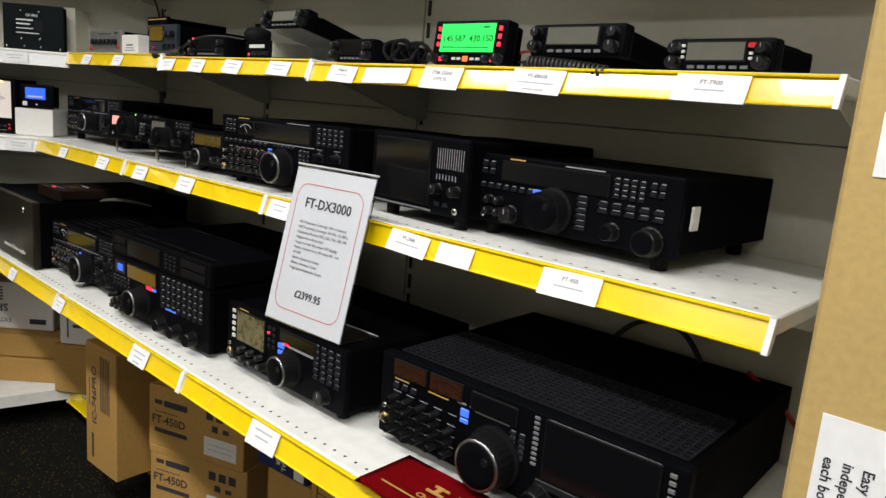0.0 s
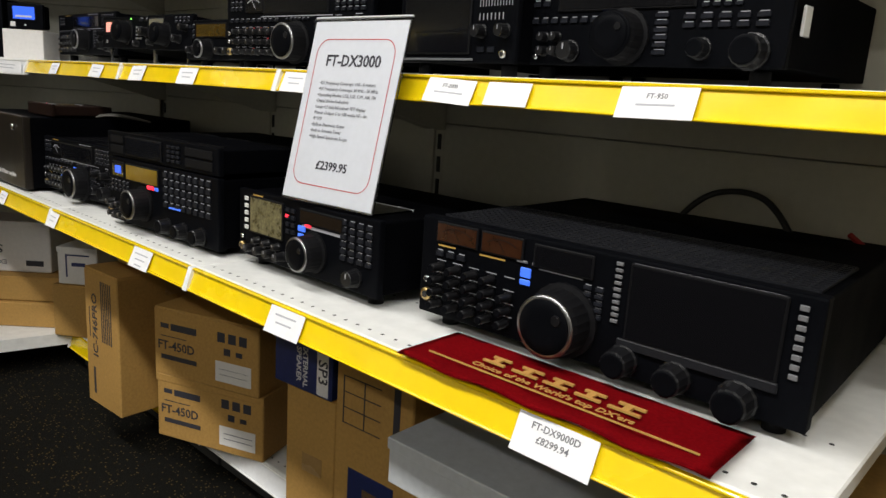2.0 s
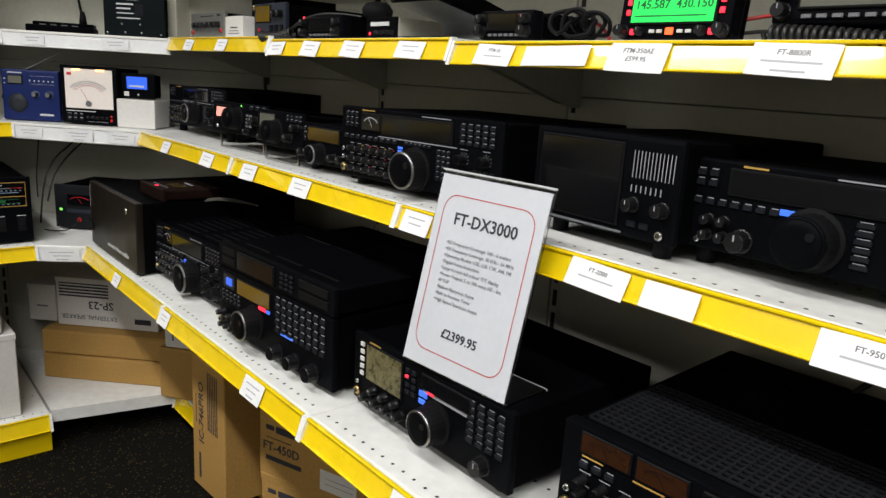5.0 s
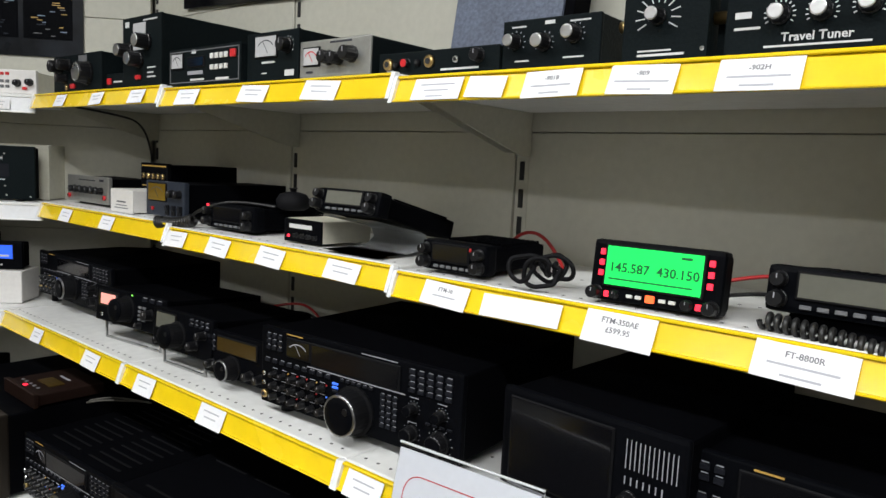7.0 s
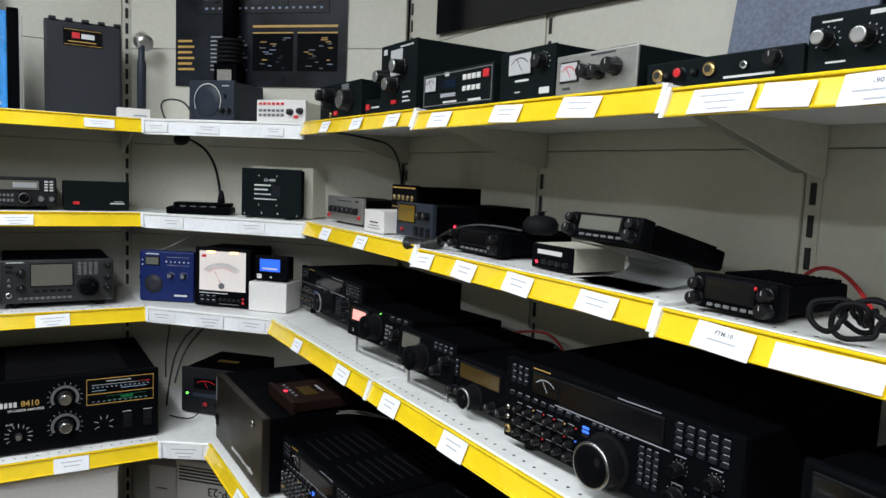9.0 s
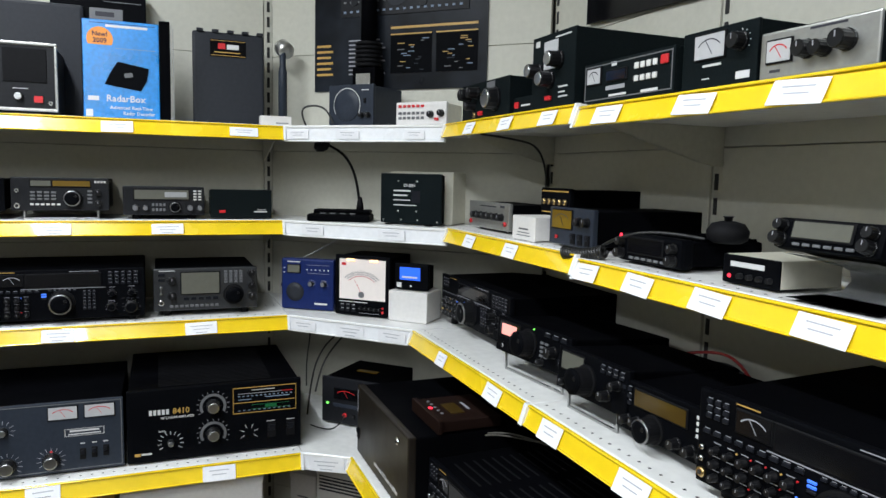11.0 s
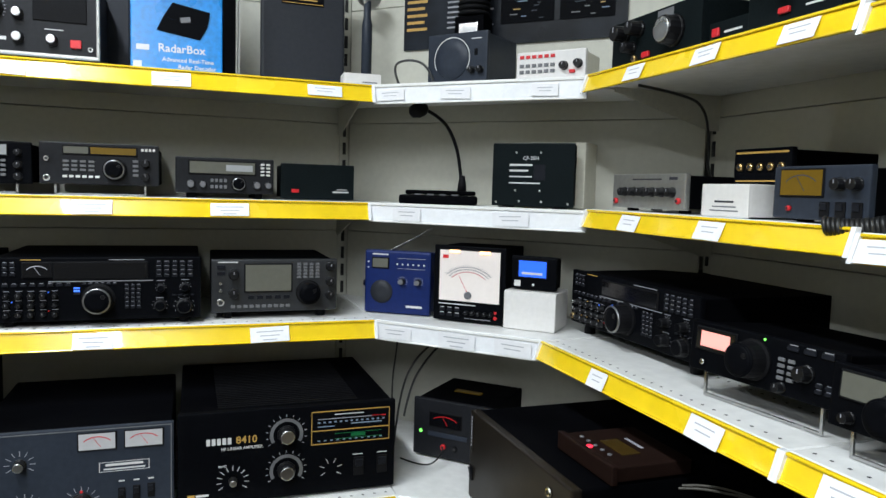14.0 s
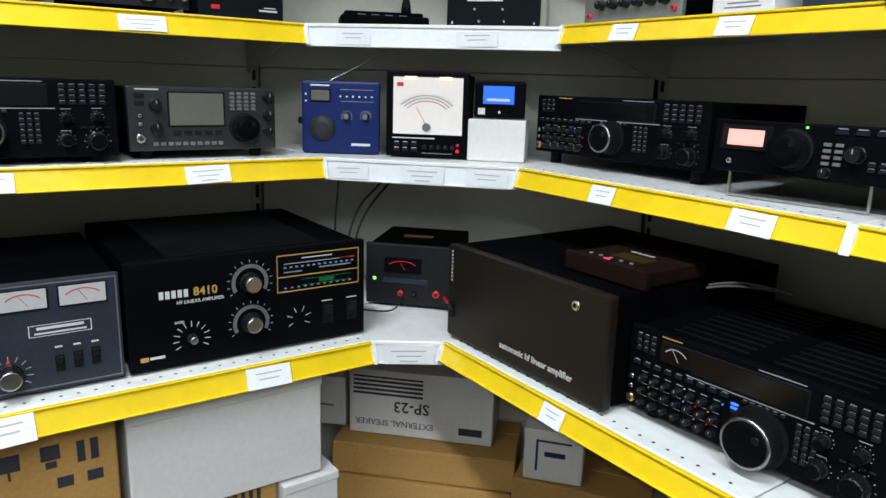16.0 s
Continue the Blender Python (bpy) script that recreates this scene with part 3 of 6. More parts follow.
            _, u0, v0, u1, v1, mt = it[:6]
            part("print_bar", small_box((u1 - u0) * w, 0.0005, max(0.0006, (v1 - v0) * h), M[mt]), None, front, "", at((u0 + u1) / 2, (v0 + v1) / 2, it[6] if len(it) > 6 else 0))
        elif k == "text":
            _, u, v, size, string, mt = it
            part("lettering", text_mesh(string, size, M[mt]), None, front, "", at(u, v, 0.0006) @ pose(0, 0, 0, 90, 0, 0))
        elif k == "jack":
            _, u, v, r, mt = it
            jk = part("jack", lathe(((r, 0), (r, -0.004), (r * 0.75, -0.006)), 16, M[mt]), None, front, "", at(u, v))
            part("hole", lathe(((r * 0.5, 0), (r * 0.5, -0.0008)), 12, M["hole"]), None, jk, "", pose(0, -0.006, 0))
        elif k == "led":
            _, u, v, r, mt = it
            part("lamp", lathe(((r, 0), (r, -0.0015), (r * 0.6, -0.0025)), 10, M[mt]), None, front, "", at(u, v))
        elif k == "meter":
            _, u0, v0, u1, v1, mt = it[:6]
            bw, bh = (u1 - u0) * w, (v1 - v0) * h
            mz = part("meter", small_box(bw + 0.005, 0.003, bh + 0.005, M["rubber"], 0.001), None, front, "", at((u0 + u1) / 2, (v0 + v1) / 2))
            part("meter_card", small_box(bw, 0.0006, bh, M[mt]), None, mz, "", pose(0, -0.003, 0))
            ink = it[6] if len(it) > 6 else "ink"
            arc(mz, 0, -bh * 0.45, bw * 0.48, bh * 0.75, 40, 140, 0.0009, M[ink], -0.0038)
            part("needle", small_box(0.0009, 0.0004, bh * 0.7, M[ink]), None, mz, "", pose(0, -0.0039, -bh * 0.05) @ pose(0, 0, 0, 0, -35, 0))
        elif k == "scale":
            _, u, v, r0, r1, n, mt = it
            bm = bmesh.new()
            for i in range(n):
                a = math.radians(210 - 240 * i / (n - 1))
                m = Matrix.Translation((math.cos(a) * (r0 + r1) / 2, 0, math.sin(a) * (r0 + r1) / 2)) @ Matrix.Rotation(-a, 4, "Y")
                bmesh.ops.create_cube(bm, size=1, matrix=m @ Matrix.Diagonal((r1 - r0, 0.0008, 0.0012, 1)))
            part("dial_scale", bm, M[mt], front, "", at(u, v))["kind"] = "stuff"
        elif k == "ring":
            _, u, v, r0, r1, mt = it
            arc(front, (u - 0.5) * w, v * h, 0, 0, -30, 210, 0, M[mt], -0.0008, r0, r1)
        elif k == "switch":
            _, u, v, sw, shh = it
            s = part("switch", small_box(sw, 0.003, shh, M["rubber"], 0.0008), None, front, "", at(u, v))
            part("rocker", small_box(sw * 0.7, 0.003, shh * 0.45, M["btn"], 0.0008), None, s, "", pose(0, -0.003, shh * 0.2, 12, 0, 0))
        elif k == "screw":
            part("screw", lathe(((0.003, 0), (0.003, -0.001), (0.002, -0.0018)), 10, M["chrome"]), None, front, "", at(it[1], it[2]))
        elif k == "handle":
            part("side_handle", box_bm(w / 2, w / 2 + 0.004, 0.03, 0.05, h * 0.35, h * 0.65, 0.001), M["btnwhite"], th, "pale side mount", lift)
    return th


def arc(parent, cx, cz, rx, rz, a0, a1, wdt, material, y, r0=None, r1=None):
    bm = bmesh.new()
    n = 20
    prev = None
    for i in range(n + 1):
        a = math.radians(a0 + (a1 - a0) * i / n)
        if r0 is None:
            p = [(cx + (rx + s * wdt) * math.cos(a), cz + (rz + s * wdt) * math.sin(a)) for s in (-1, 1)]
        else:
            p = [(cx + r * math.cos(a), cz + r * math.sin(a)) for r in (r0, r1)]
        cur = [bm.verts.new((q[0], y, q[1])) for q in p]
        if prev:
            bm.faces.new((prev[0], prev[1], cur[1], cur[0]))
        prev = cur
    bmesh.ops.recalc_face_normals(bm, faces=bm.faces[:])
    return part("scale_arc", bm, material, parent)


R = -90.0
Z1, Z2, Z3, Z4 = (SHELF_R[i][1] + 0.001 for i in (1, 2, 3, 4))
K = "knob"


def hf_items(seed, dial_u=0.5, dial_v=0.36, r=0.029, disp="screen", meter=None, blue=True, rim="chrome"):
    """The crowded front of a large shortwave transceiver."""
    rnd = random.Random(seed)
    left, right = dial_u - 0.12, dial_u + 0.12
    it = [("disp", 0.3, 0.67, 0.73, 0.91, disp), ("dial", dial_u, dial_v, r, 0.032, rim), ("bar", 0.27, 0.618, 0.76, 0.63, "dimmark"),
          ("grid", 0.03, 0.7, 0.13, 0.93, 3, 3, "btn", "dimmark"), ("grid", 0.02, 0.535, left, 0.605, 9, 1, "btn", "dimmark"),
          ("grid", right, 0.16, right + 0.085, 0.57, 3, 6, "btn", "dimmark"), ("grid", 0.77, 0.66, 0.965, 0.94, 5, 4, "btn", "dimmark"),
          ("grid", dial_u - 0.08, 0.555, dial_u + 0.09, 0.602, 6, 1, "btn", "dimmark"), ("jack", 0.03, 0.12, 0.0072, "brass"), ("jack", 0.03, 0.27, 0.004, "chrome"), ("jack", 0.03, 0.39, 0.004, "chrome"),
          ("bar", 0.15, 0.955, 0.24, 0.968, "gold"), ("bar", 0.55, 0.955, 0.72, 0.965, "dimmark"), ("grid", 0.85, 0.36, 0.97, 0.4, 4, 1, "btn")]
    n = max(2, int((left - 0.07) / 0.052))
    for i in range(n):
        for j in range(3):
            u, v = 0.085 + 0.054 * i, 0.12 + 0.145 * j
            it += [(K, u, v, rnd.choice((0.0048, 0.0055, 0.006)), 0.013), ("bar", u - 0.014, v + 0.066, u + 0.014, v + 0.074, "dimmark")]
            if rnd.random() < 0.3:
                it.append(("led", u + 0.024, v + 0.05, 0.0014, rnd.choice(("red", "gold", "bluekey"))))
    for u, v, rr in ((0.8, 0.5, 0.008), (0.92, 0.51, 0.008), (0.795, 0.22, 0.011), (0.915, 0.2, 0.0155)):
        it += [(K, u, v, rr, 0.018, "face"), ("scale", u, v, rr * 1.3, rr * 1.42, 9, "dimmark"), ("bar", u - 0.02, v + 0.115, u + 0.02, v + 0.123, "dimmark")]
    if meter:
        it.append(("meter", 0.16, 0.7, 0.285, 0.91, meter, "dimmark"))
    if blue:
        it += [("plate", left + 0.005, 0.5, left + 0.035, 0.53, "bluekey", 0.003), ("plate", left + 0.005, 0.455, left + 0.035, 0.485, "bluekey", 0.003), ("plate", left + 0.005, 0.41, left + 0.035, 0.44, "btn", 0.003)]
    return it


# lowest display shelf of the long run
amp = gear("linear_amplifier", "dark bronze linear amplifier with a plain front", "amplifier", 0.708, 2.206, Z1, R, 0.42, 0.185, 0.45,
     [("plate", 0.02, 0.55, 0.05, 0.97, "brownmetal", 0.002), ("grid", 0.027, 0.6, 0.045, 0.95, 1, 9, "dimmark"), ("switch", 0.04, 0.3, 0.016, 0.03),
      ("text", 0.62, 0.165, 0.0165, "automatic hf linear amplifier", "mark"), ("jack", 0.84, 0.84, 0.0085, "chrome"), ("jack", 0.84, 0.84, 0.006, "brownmetal")],
     body="black", face="brownmetal", foot=0.006, panel=0.02, bev=0.004, inset=0.002)
remote = gear("control_unit", "small dark brown control box lying on the amplifier", "controller", 0.775, 2.078, Z1 + 0.191, R, 0.175, 0.032, 0.155, [], body="brownbox", face="brownbox", foot=0.001, feet=False)
part("lcd", box_bm(-0.03, 0.04, 0.05, 0.085, 0.0275, 0.0302), M["dimamber"], remote, "small dark display")
for i in range(5):
    part("key", lathe(((0.004, 0), (0.004, -0.002)), 10, M["btngrey"]), None, remote, "", pose(-0.055 + 0.022 * i, 0.03, 0.0295, -90))
part("key", lathe(((0.006, 0), (0.006, -0.002)), 10, M["redlit"]), None, remote, "lit red key", pose(-0.01, 0.018, 0.0295, -90))
part("print_bar", box_bm(-0.03, 0.02, 0.1, 0.106, 0.0282, 0.0297), M["dimmark"], remote)

gear("transceiver", "black shortwave transceiver with a large tuning knob", "radio", 0.765, 1.806, Z1, R + 3, 0.372, 0.132, 0.33,
     hf_items(1, 0.58, 0.27, 0.036, "screen", "screen"), foot=0.014, vents=(12, 2), group="black transceivers")
two = gear("transceiver", "black shortwave transceiver with three side knobs and a lit blue screen", "radio", 0.74, 1.325, Z1, R + 3, 0.41, 0.132, 0.36,
     [("disp", 0.06, 0.72, 0.17, 0.92, "screen"), ("disp", 0.2, 0.7, 0.5, 0.92, "lcdamber"), ("dial", 0.36, 0.38, 0.03, 0.034, "chrome"),
      ("plate", 0.09, 0.76, 0.15, 0.88, "bluelit", 0.005), ("grid", 0.54, 0.4, 0.95, 0.95, 8, 5, "btn", "dimmark"), (K, 0.58, 0.15, 0.014, 0.022, "face"), (K, 0.72, 0.15, 0.014, 0.022, "face"), (K, 0.87, 0.15, 0.015, 0.022, "face"),
      ("plate", 0.4, 0.62, 0.46, 0.68, "redlit", 0.003), ("plate", 0.47, 0.62, 0.5, 0.67, "bluekey", 0.003), ("plate", 0.6, 0.42, 0.7, 0.45, "bluekey", 0.0034),
      ("grid", 0.02, 0.45, 0.22, 0.65, 5, 3, "btn", "dimmark"), ("jack", 0.02, 0.14, 0.0075, "brass")] + [(K, 0.06 + 0.05 * i, 0.3 - 0.05 * (i % 2), 0.006, 0.02) for i in range(5)] + [(K, 0.08 + 0.05 * i, 0.13, 0.006, 0.02) for i in range(4)],
     foot=0.01, group="black transceivers")
gear("external_speaker", "flat black speaker unit stacked on a transceiver", "speaker", 0.74, 1.325, Z1 + 0.143, R + 3, 0.41, 0.05, 0.36,
     [("plate", 0.04, 0.15, 0.17, 0.45, "rubber", 0.002), ("plate", 0.04, 0.55, 0.17, 0.85, "rubber", 0.002), ("disp", 0.2, 0.18, 0.53, 0.82, "screen"), ("grid", 0.58, 0.15, 0.7, 0.85, 3, 4, "btn"), ("plate", 0.74, 0.15, 0.96, 0.45, "rubber", 0.002), ("plate", 0.74, 0.55, 0.96, 0.85, "rubber", 0.002)],
     foot=0.0015, feet=False, vents=(3, 3))
gear("transceiver", "black transceiver with a lit colour scope screen", "radio", 0.772, 0.905, Z1, R, 0.365, 0.115, 0.31,
     [("disp", 0.11, 0.4, 0.36, 0.9, "scopeart", "lit colour scope display"), ("grid", 0.05, 0.38, 0.09, 0.92, 1, 5, "btnwhite"), ("disp", 0.5, 0.74, 0.78, 0.9, "screen"), ("dial", 0.59, 0.36, 0.028, 0.032, "alu"),
      ("text", 0.66, 0.815, 0.013, "14.116560", "mark"), ("plate", 0.48, 0.6, 0.53, 0.68, "bluekey", 0.003), ("plate", 0.53, 0.68, 0.57, 0.73, "redlit", 0.003), ("plate", 0.48, 0.5, 0.52, 0.57, "bluekey", 0.003),
      ("bar", 0.5, 0.66, 0.78, 0.7, "dimmark"), ("grid", 0.76, 0.36, 0.97, 0.92, 4, 6, "btn", "dimmark"), (K, 0.87, 0.2, 0.013, 0.02), ("jack", 0.04, 0.14, 0.0075, "brass"),
      ("jack", 0.045, 0.29, 0.004, "chrome"), ("bar", 0.12, 0.93, 0.2, 0.95, "gold"), ("grid", 0.38, 0.5, 0.46, 0.9, 2, 4, "btn"), ("plate", 0.385, 0.74, 0.41, 0.78, "redlit", 0.003)] + [(K, 0.13 + 0.08 * i, 0.16, 0.0075, 0.02) for i in range(4)] + [(K, 0.17 + 0.08 * i, 0.28, 0.006, 0.014) for i in range(3)],
     foot=0.016, group="black transceivers")
big = gear("flagship_transceiver", "very large black transceiver with wide dark screen and meshed top", "radio", 0.802, 0.41, Z1, R + 2, 0.5, 0.134, 0.42,
     [("meter", 0.06, 0.78, 0.19, 0.95, "ambermeter", "brownbox"), ("meter", 0.21, 0.78, 0.33, 0.95, "ambermeter", "brownbox"), ("disp", 0.37, 0.76, 0.52, 0.93, "screen"), ("disp", 0.62, 0.34, 0.93, 0.94, "screen"),
      ("dial", 0.46, 0.33, 0.038, 0.04, "chrome"), ("grid", 0.575, 0.42, 0.6, 0.96, 1, 10, "btngrey"), ("grid", 0.95, 0.36, 0.975, 0.94, 1, 8, "btngrey"), ("plate", 0.6, 0.24, 0.94, 0.32, "facegrey", 0.004), ("grid", 0.62, 0.25, 0.92, 0.31, 8, 1, "btngrey"),
      (K, 0.62, 0.14, 0.0165, 0.028, "face"), (K, 0.74, 0.13, 0.0165, 0.028, "face"), (K, 0.87, 0.11, 0.019, 0.03, "face"), ("plate", 0.33, 0.62, 0.36, 0.71, "bluekey", 0.003), ("grid", 0.31, 0.74, 0.4, 0.78, 2, 1, "btngrey"),
      ("grid", 0.5, 0.4, 0.56, 0.7, 2, 5, "btn", "dimmark"), ("jack", 0.03, 0.2, 0.009, "brass"), ("jack", 0.03, 0.36, 0.005, "chrome"), ("bar", 0.06, 0.72, 0.12, 0.735, "gold"), ("bar", 0.2, 0.72, 0.28, 0.735, "gold"), ("grid", 0.05, 0.6, 0.16, 0.69, 3, 1, "btn", "dimmark")]
     + [(K, 0.075 + 0.056 * i, 0.52 - 0.125 * j, 0.0058, 0.022, "face") for i in range(5) for j in range(4) if not (j == 0 and i > 3)] + [("bar", 0.058 + 0.056 * i, 0.575 - 0.125 * j, 0.09 + 0.056 * i, 0.583 - 0.125 * j, "dimmark") for i in range(5) for j in range(4)] + [("plate", 0.33, 0.55, 0.36, 0.6, "bluekey", 0.003), ("bar", 0.38, 0.72, 0.5, 0.73, "dimmark"), ("bar", 0.62, 0.955, 0.93, 0.962, "dimmark")], foot=0.016, panel=0.02, group="black transceivers")
bm = bmesh.new()
for i in range(41):
    x = -0.235 + 0.47 * i / 40
    add_box(bm, x - 0.0016, x + 0.0016, 0.03, 0.19, 0.147, 0.1495)
for j in range(15):
    y = 0.03 + 0.16 * j / 14
    add_box(bm, -0.235, 0.235, y - 0.0012, y + 0.0012, 0.147, 0.1502)
mesh_top = part("top_grille", bm, M["facegrey"], big, "fine black mesh grille")
mesh_top["kind"] = "stuff"

# sign in a clear stand, on a transceiver
sign = empty("sign_holder", pose(0.766, 0.843, Z1 + 0.136, 0, 0, R + 3), "clear acrylic stand holding a white price sheet", "sign")
lean = pose(0, 0, 0, -13, 0, 0)
part("sheet", box_bm(-0.1, 0.1, -0.0006, 0.0006, 0.003, 0.279), M["sheet"], sign, "white printed sheet with a red frame", lean)
ob = part("acrylic_pane", box_bm(-0.103, 0.103, 0.0012, 0.003, 0, 0.284, 0.0005, 1), M["clear"], sign, "clear acrylic pane", lean)
ob.visible_shadow = False
ob = part("acrylic_lip", box_bm(-0.103, 0.103, -0.0012, 0.003, 0.2842, 0.2865, 0.0005, 1), M["frost"], sign, "bright acrylic top edge", lean)
ob = part("acrylic_foot", box_bm(-0.103, 0.103, 0.001, 0.085, -0.001, 0.0018, 0.0005, 1), M["clear"], sign, "clear acrylic foot")
ob.visible_shadow = False
part("foot_edge", box_bm(-0.103, 0.103, 0.0855, 0.087, -0.001, 0.0018), M["frost"], sign, "bright acrylic edge")
bm = bmesh.new()
loop_o, loop_i = [], []
for r, lst in ((0.024, loop_o), (0.0228, loop_i)):
    for cx, cz, a0 in ((0.085 - 0.024, 0.252 - 0.024, 0), (-0.085 + 0.024, 0.252 - 0.024, 90), (-0.085 + 0.024, 0.026 + 0.024, 180), (0.085 - 0.024, 0.026 + 0.024, 270)):
        for s in range(7):
            a = math.radians(a0 + 15 * s)
            lst.append(bm.verts.new((cx + r * math.cos(a), -0.0012, cz + r * math.sin(a))))
for i in range(len(loop_o)):
    j = (i + 1) % len(loop_o)
    bm.faces.new((loop_o[i], loop_o[j], loop_i[j], loop_i[i]))
part("red_frame_line", bm, M["red"], sign, "thin red rounded frame", lean)
part("heading", text_mesh("FT-DX3000", 0.0245, M["ink"]), None, sign, "", lean @ pose(0, -0.0012, 0.218, 90, 0, 0))
part("price", text_mesh("\u00a32399.95", 0.0185, M["ink"]), None, sign, "", lean @ pose(0, -0.0012, 0.058, 90, 0, 0))
SIGN_LINES = ["\u2022RX Frequency Coverage: 160 - 6 meters", "\u2022RX Frequency Coverage: 30 kHz - 56 MHz", "\u2022Operating Modes: USB, LSB, CW, AM, FM", "\u2022Digital Noise Reduction", "\u2022Large 4.3 inch full colour TFT display", "\u2022Power Output: 5 to 100 watts HF - 6m", "\u2022IF DSP", "\u2022Built-in Electronic Keyer", "\u2022Built in Antenna Tuner", "\u2022High Speed Spectrum Scope"]
for n, line in enumerate(SIGN_LINES):
    part("printed_line", text_mesh(line, 0.0073, M["lineink"], 0.0001, "LEFT"), None, sign, "", lean @ pose(-0.064, -0.0012, 0.184 - 0.0092 * n, 90, 0, 0))

# red velvet banner hanging over the shelf edge
bm = bmesh.new()
nx, ny = 24, 10
grid = [[bm.verts.new((-0.19 + 0.38 * i / nx, -0.017 + 0.113 * j / ny, 0.0055 + 0.0022 * math.sin(i * 0.9) * (1 - j / ny) - (0.002 if j == 0 else 0))) for j in range(ny + 1)] for i in range(nx + 1)]
for i in range(nx):
    for j in range(ny):
        bm.faces.new((grid[i][j], grid[i + 1][j], grid[i + 1][j + 1], grid[i][j + 1]))
bmesh.ops.solidify(bm, geom=bm.faces[:], thickness=-0.0015)
banner = tagged(obj("banner", finish(bm, M["velvet"], "banner", True), None, pose(0.692, 0.385, Z1 + 0.002, 0, 0, R + 1)), "dark red velvet banner with gold embroidery on the shelf edge", "banner")
part("gold_line", box_bm(-0.16, 0.17, 0.008, 0.0095, 0.0085, 0.0102), M["goldthread"], banner, "gold embroidered line")
part("gold_motif", text_mesh("Choice of the World's top DX'ers", 0.0145, M["goldthread"]), None, banner, "gold embroidered line", pose(0.0, 0.019, 0.0105))
for i, (bw, bx) in enumerate(((0.03, -0.085), (0.034, -0.042), (0.03, -0.002), (0.03, 0.038), (0.036, 0.08))):
    part("gold_bar", box_bm(bx - bw / 2, bx + bw / 2, 0.036, 0.04, 0.0085, 0.0108), M["goldthread"], banner, "gold embroidered mark")
    part("gold_bar", box_bm(bx - 0.004, bx + 0.004, 0.04, 0.052, 0.0085, 0.0108), M["goldthread"], banner, "gold embroidered mark")
    part("gold_bar", box_bm(bx - bw / 2.6, bx + bw / 2.2, 0.052, 0.056, 0.0085, 0.0108), M["goldthread"], banner, "gold embroidered mark")

for n in range(2):
    cord("thin_cable", [(0.87 + 0.006 * n, 1.95, Z1 + 0.196 + 0.004 * n), (0.89 + 0.01 * n, 1.93, Z1 + 0.203 + 0.004 * n), (0.93 + 0.01 * n, 1.9, Z1 + 0.2 + 0.003 * n), (0.98, 1.88 - 0.01 * n, Z1 + 0.19)], 0.0022, M["palecable"], None, "thin pale grey cable on the amplifier")
# middle shelf of the long run
gear("transceiver", "black shortwave transceiver with a keypad, raised on front feet", "radio", 0.972, 2.262, Z2, R, 0.43, 0.118, 0.35, hf_items(5, 0.5, 0.36, 0.028), foot=0.024, group="black transceivers")
gear("transceiver", "compact black transceiver with a lit pink display on a wire stand", "radio", 0.925, 1.866, Z2, R + 6, 0.262, 0.078, 0.26,
     [("disp", 0.06, 0.46, 0.34, 0.86, "screen"), ("plate", 0.09, 0.5, 0.31, 0.82, "pinklit", 0.0042), ("dial", 0.47, 0.5, 0.026, 0.03, "face"), (K, 0.8, 0.5, 0.011, 0.02), ("grid", 0.66, 0.8, 0.96, 0.95, 3, 1, "btn", "dimmark"),
      ("grid", 0.62, 0.25, 0.74, 0.7, 2, 4, "btngrey"), ("grid", 0.85, 0.2, 0.96, 0.4, 2, 2, "btn", "dimmark"), ("jack", 0.12, 0.2, 0.0045, "chrome"), ("led", 0.53, 0.92, 0.0018, "ledgreen"), (K, 0.66, 0.14, 0.007, 0.014)], foot=0.04, feet=False, bail=True, tilt=4, group="black transceivers")
gear("transceiver", "compact black transceiver on a wire stand", "radio", 0.91, 1.625, Z2, R + 3, 0.2, 0.08, 0.25,
     [("disp", 0.08, 0.5, 0.4, 0.88, "lcdgrey"), ("dial", 0.45, 0.42, 0.024, 0.03, "face"), (K, 0.75, 0.3, 0.009, 0.02), (K, 0.88, 0.6, 0.008, 0.02), ("grid", 0.62, 0.72, 0.96, 0.92, 4, 2, "btn", "dimmark"), (K, 0.15, 0.2, 0.007, 0.016)], foot=0.035, feet=False, bail=True, tilt=4, group="black transceivers")
gear("transceiver", "small black transceiver with a dim amber display", "radio", 0.925, 1.448, Z2, R + 3, 0.215, 0.084, 0.22,
     [("disp", 0.22, 0.58, 0.74, 0.88, "dimamber"), ("dial", 0.42, 0.26, 0.02, 0.026, "chrome"), ("grid", 0.82, 0.46, 0.96, 0.9, 2, 4, "btnwhite"), (K, 0.14, 0.24, 0.008, 0.018), (K, 0.25, 0.28, 0.007, 0.018), (K, 0.66, 0.22, 0.008, 0.018), (K, 0.8, 0.22, 0.008, 0.018), ("grid", 0.06, 0.5, 0.18, 0.9, 2, 3, "btn", "dimmark"), (K, 0.92, 0.22, 0.007, 0.016)], foot=0.016, group="black transceivers")
gear("transceiver", "large black transceiver with a needle meter and long display", "radio", 0.91, 1.135, Z2, R + 4, 0.41, 0.13, 0.36, hf_items(7, 0.525, 0.26, 0.033, "screen", "screen"), foot=0.016, group="black transceivers")
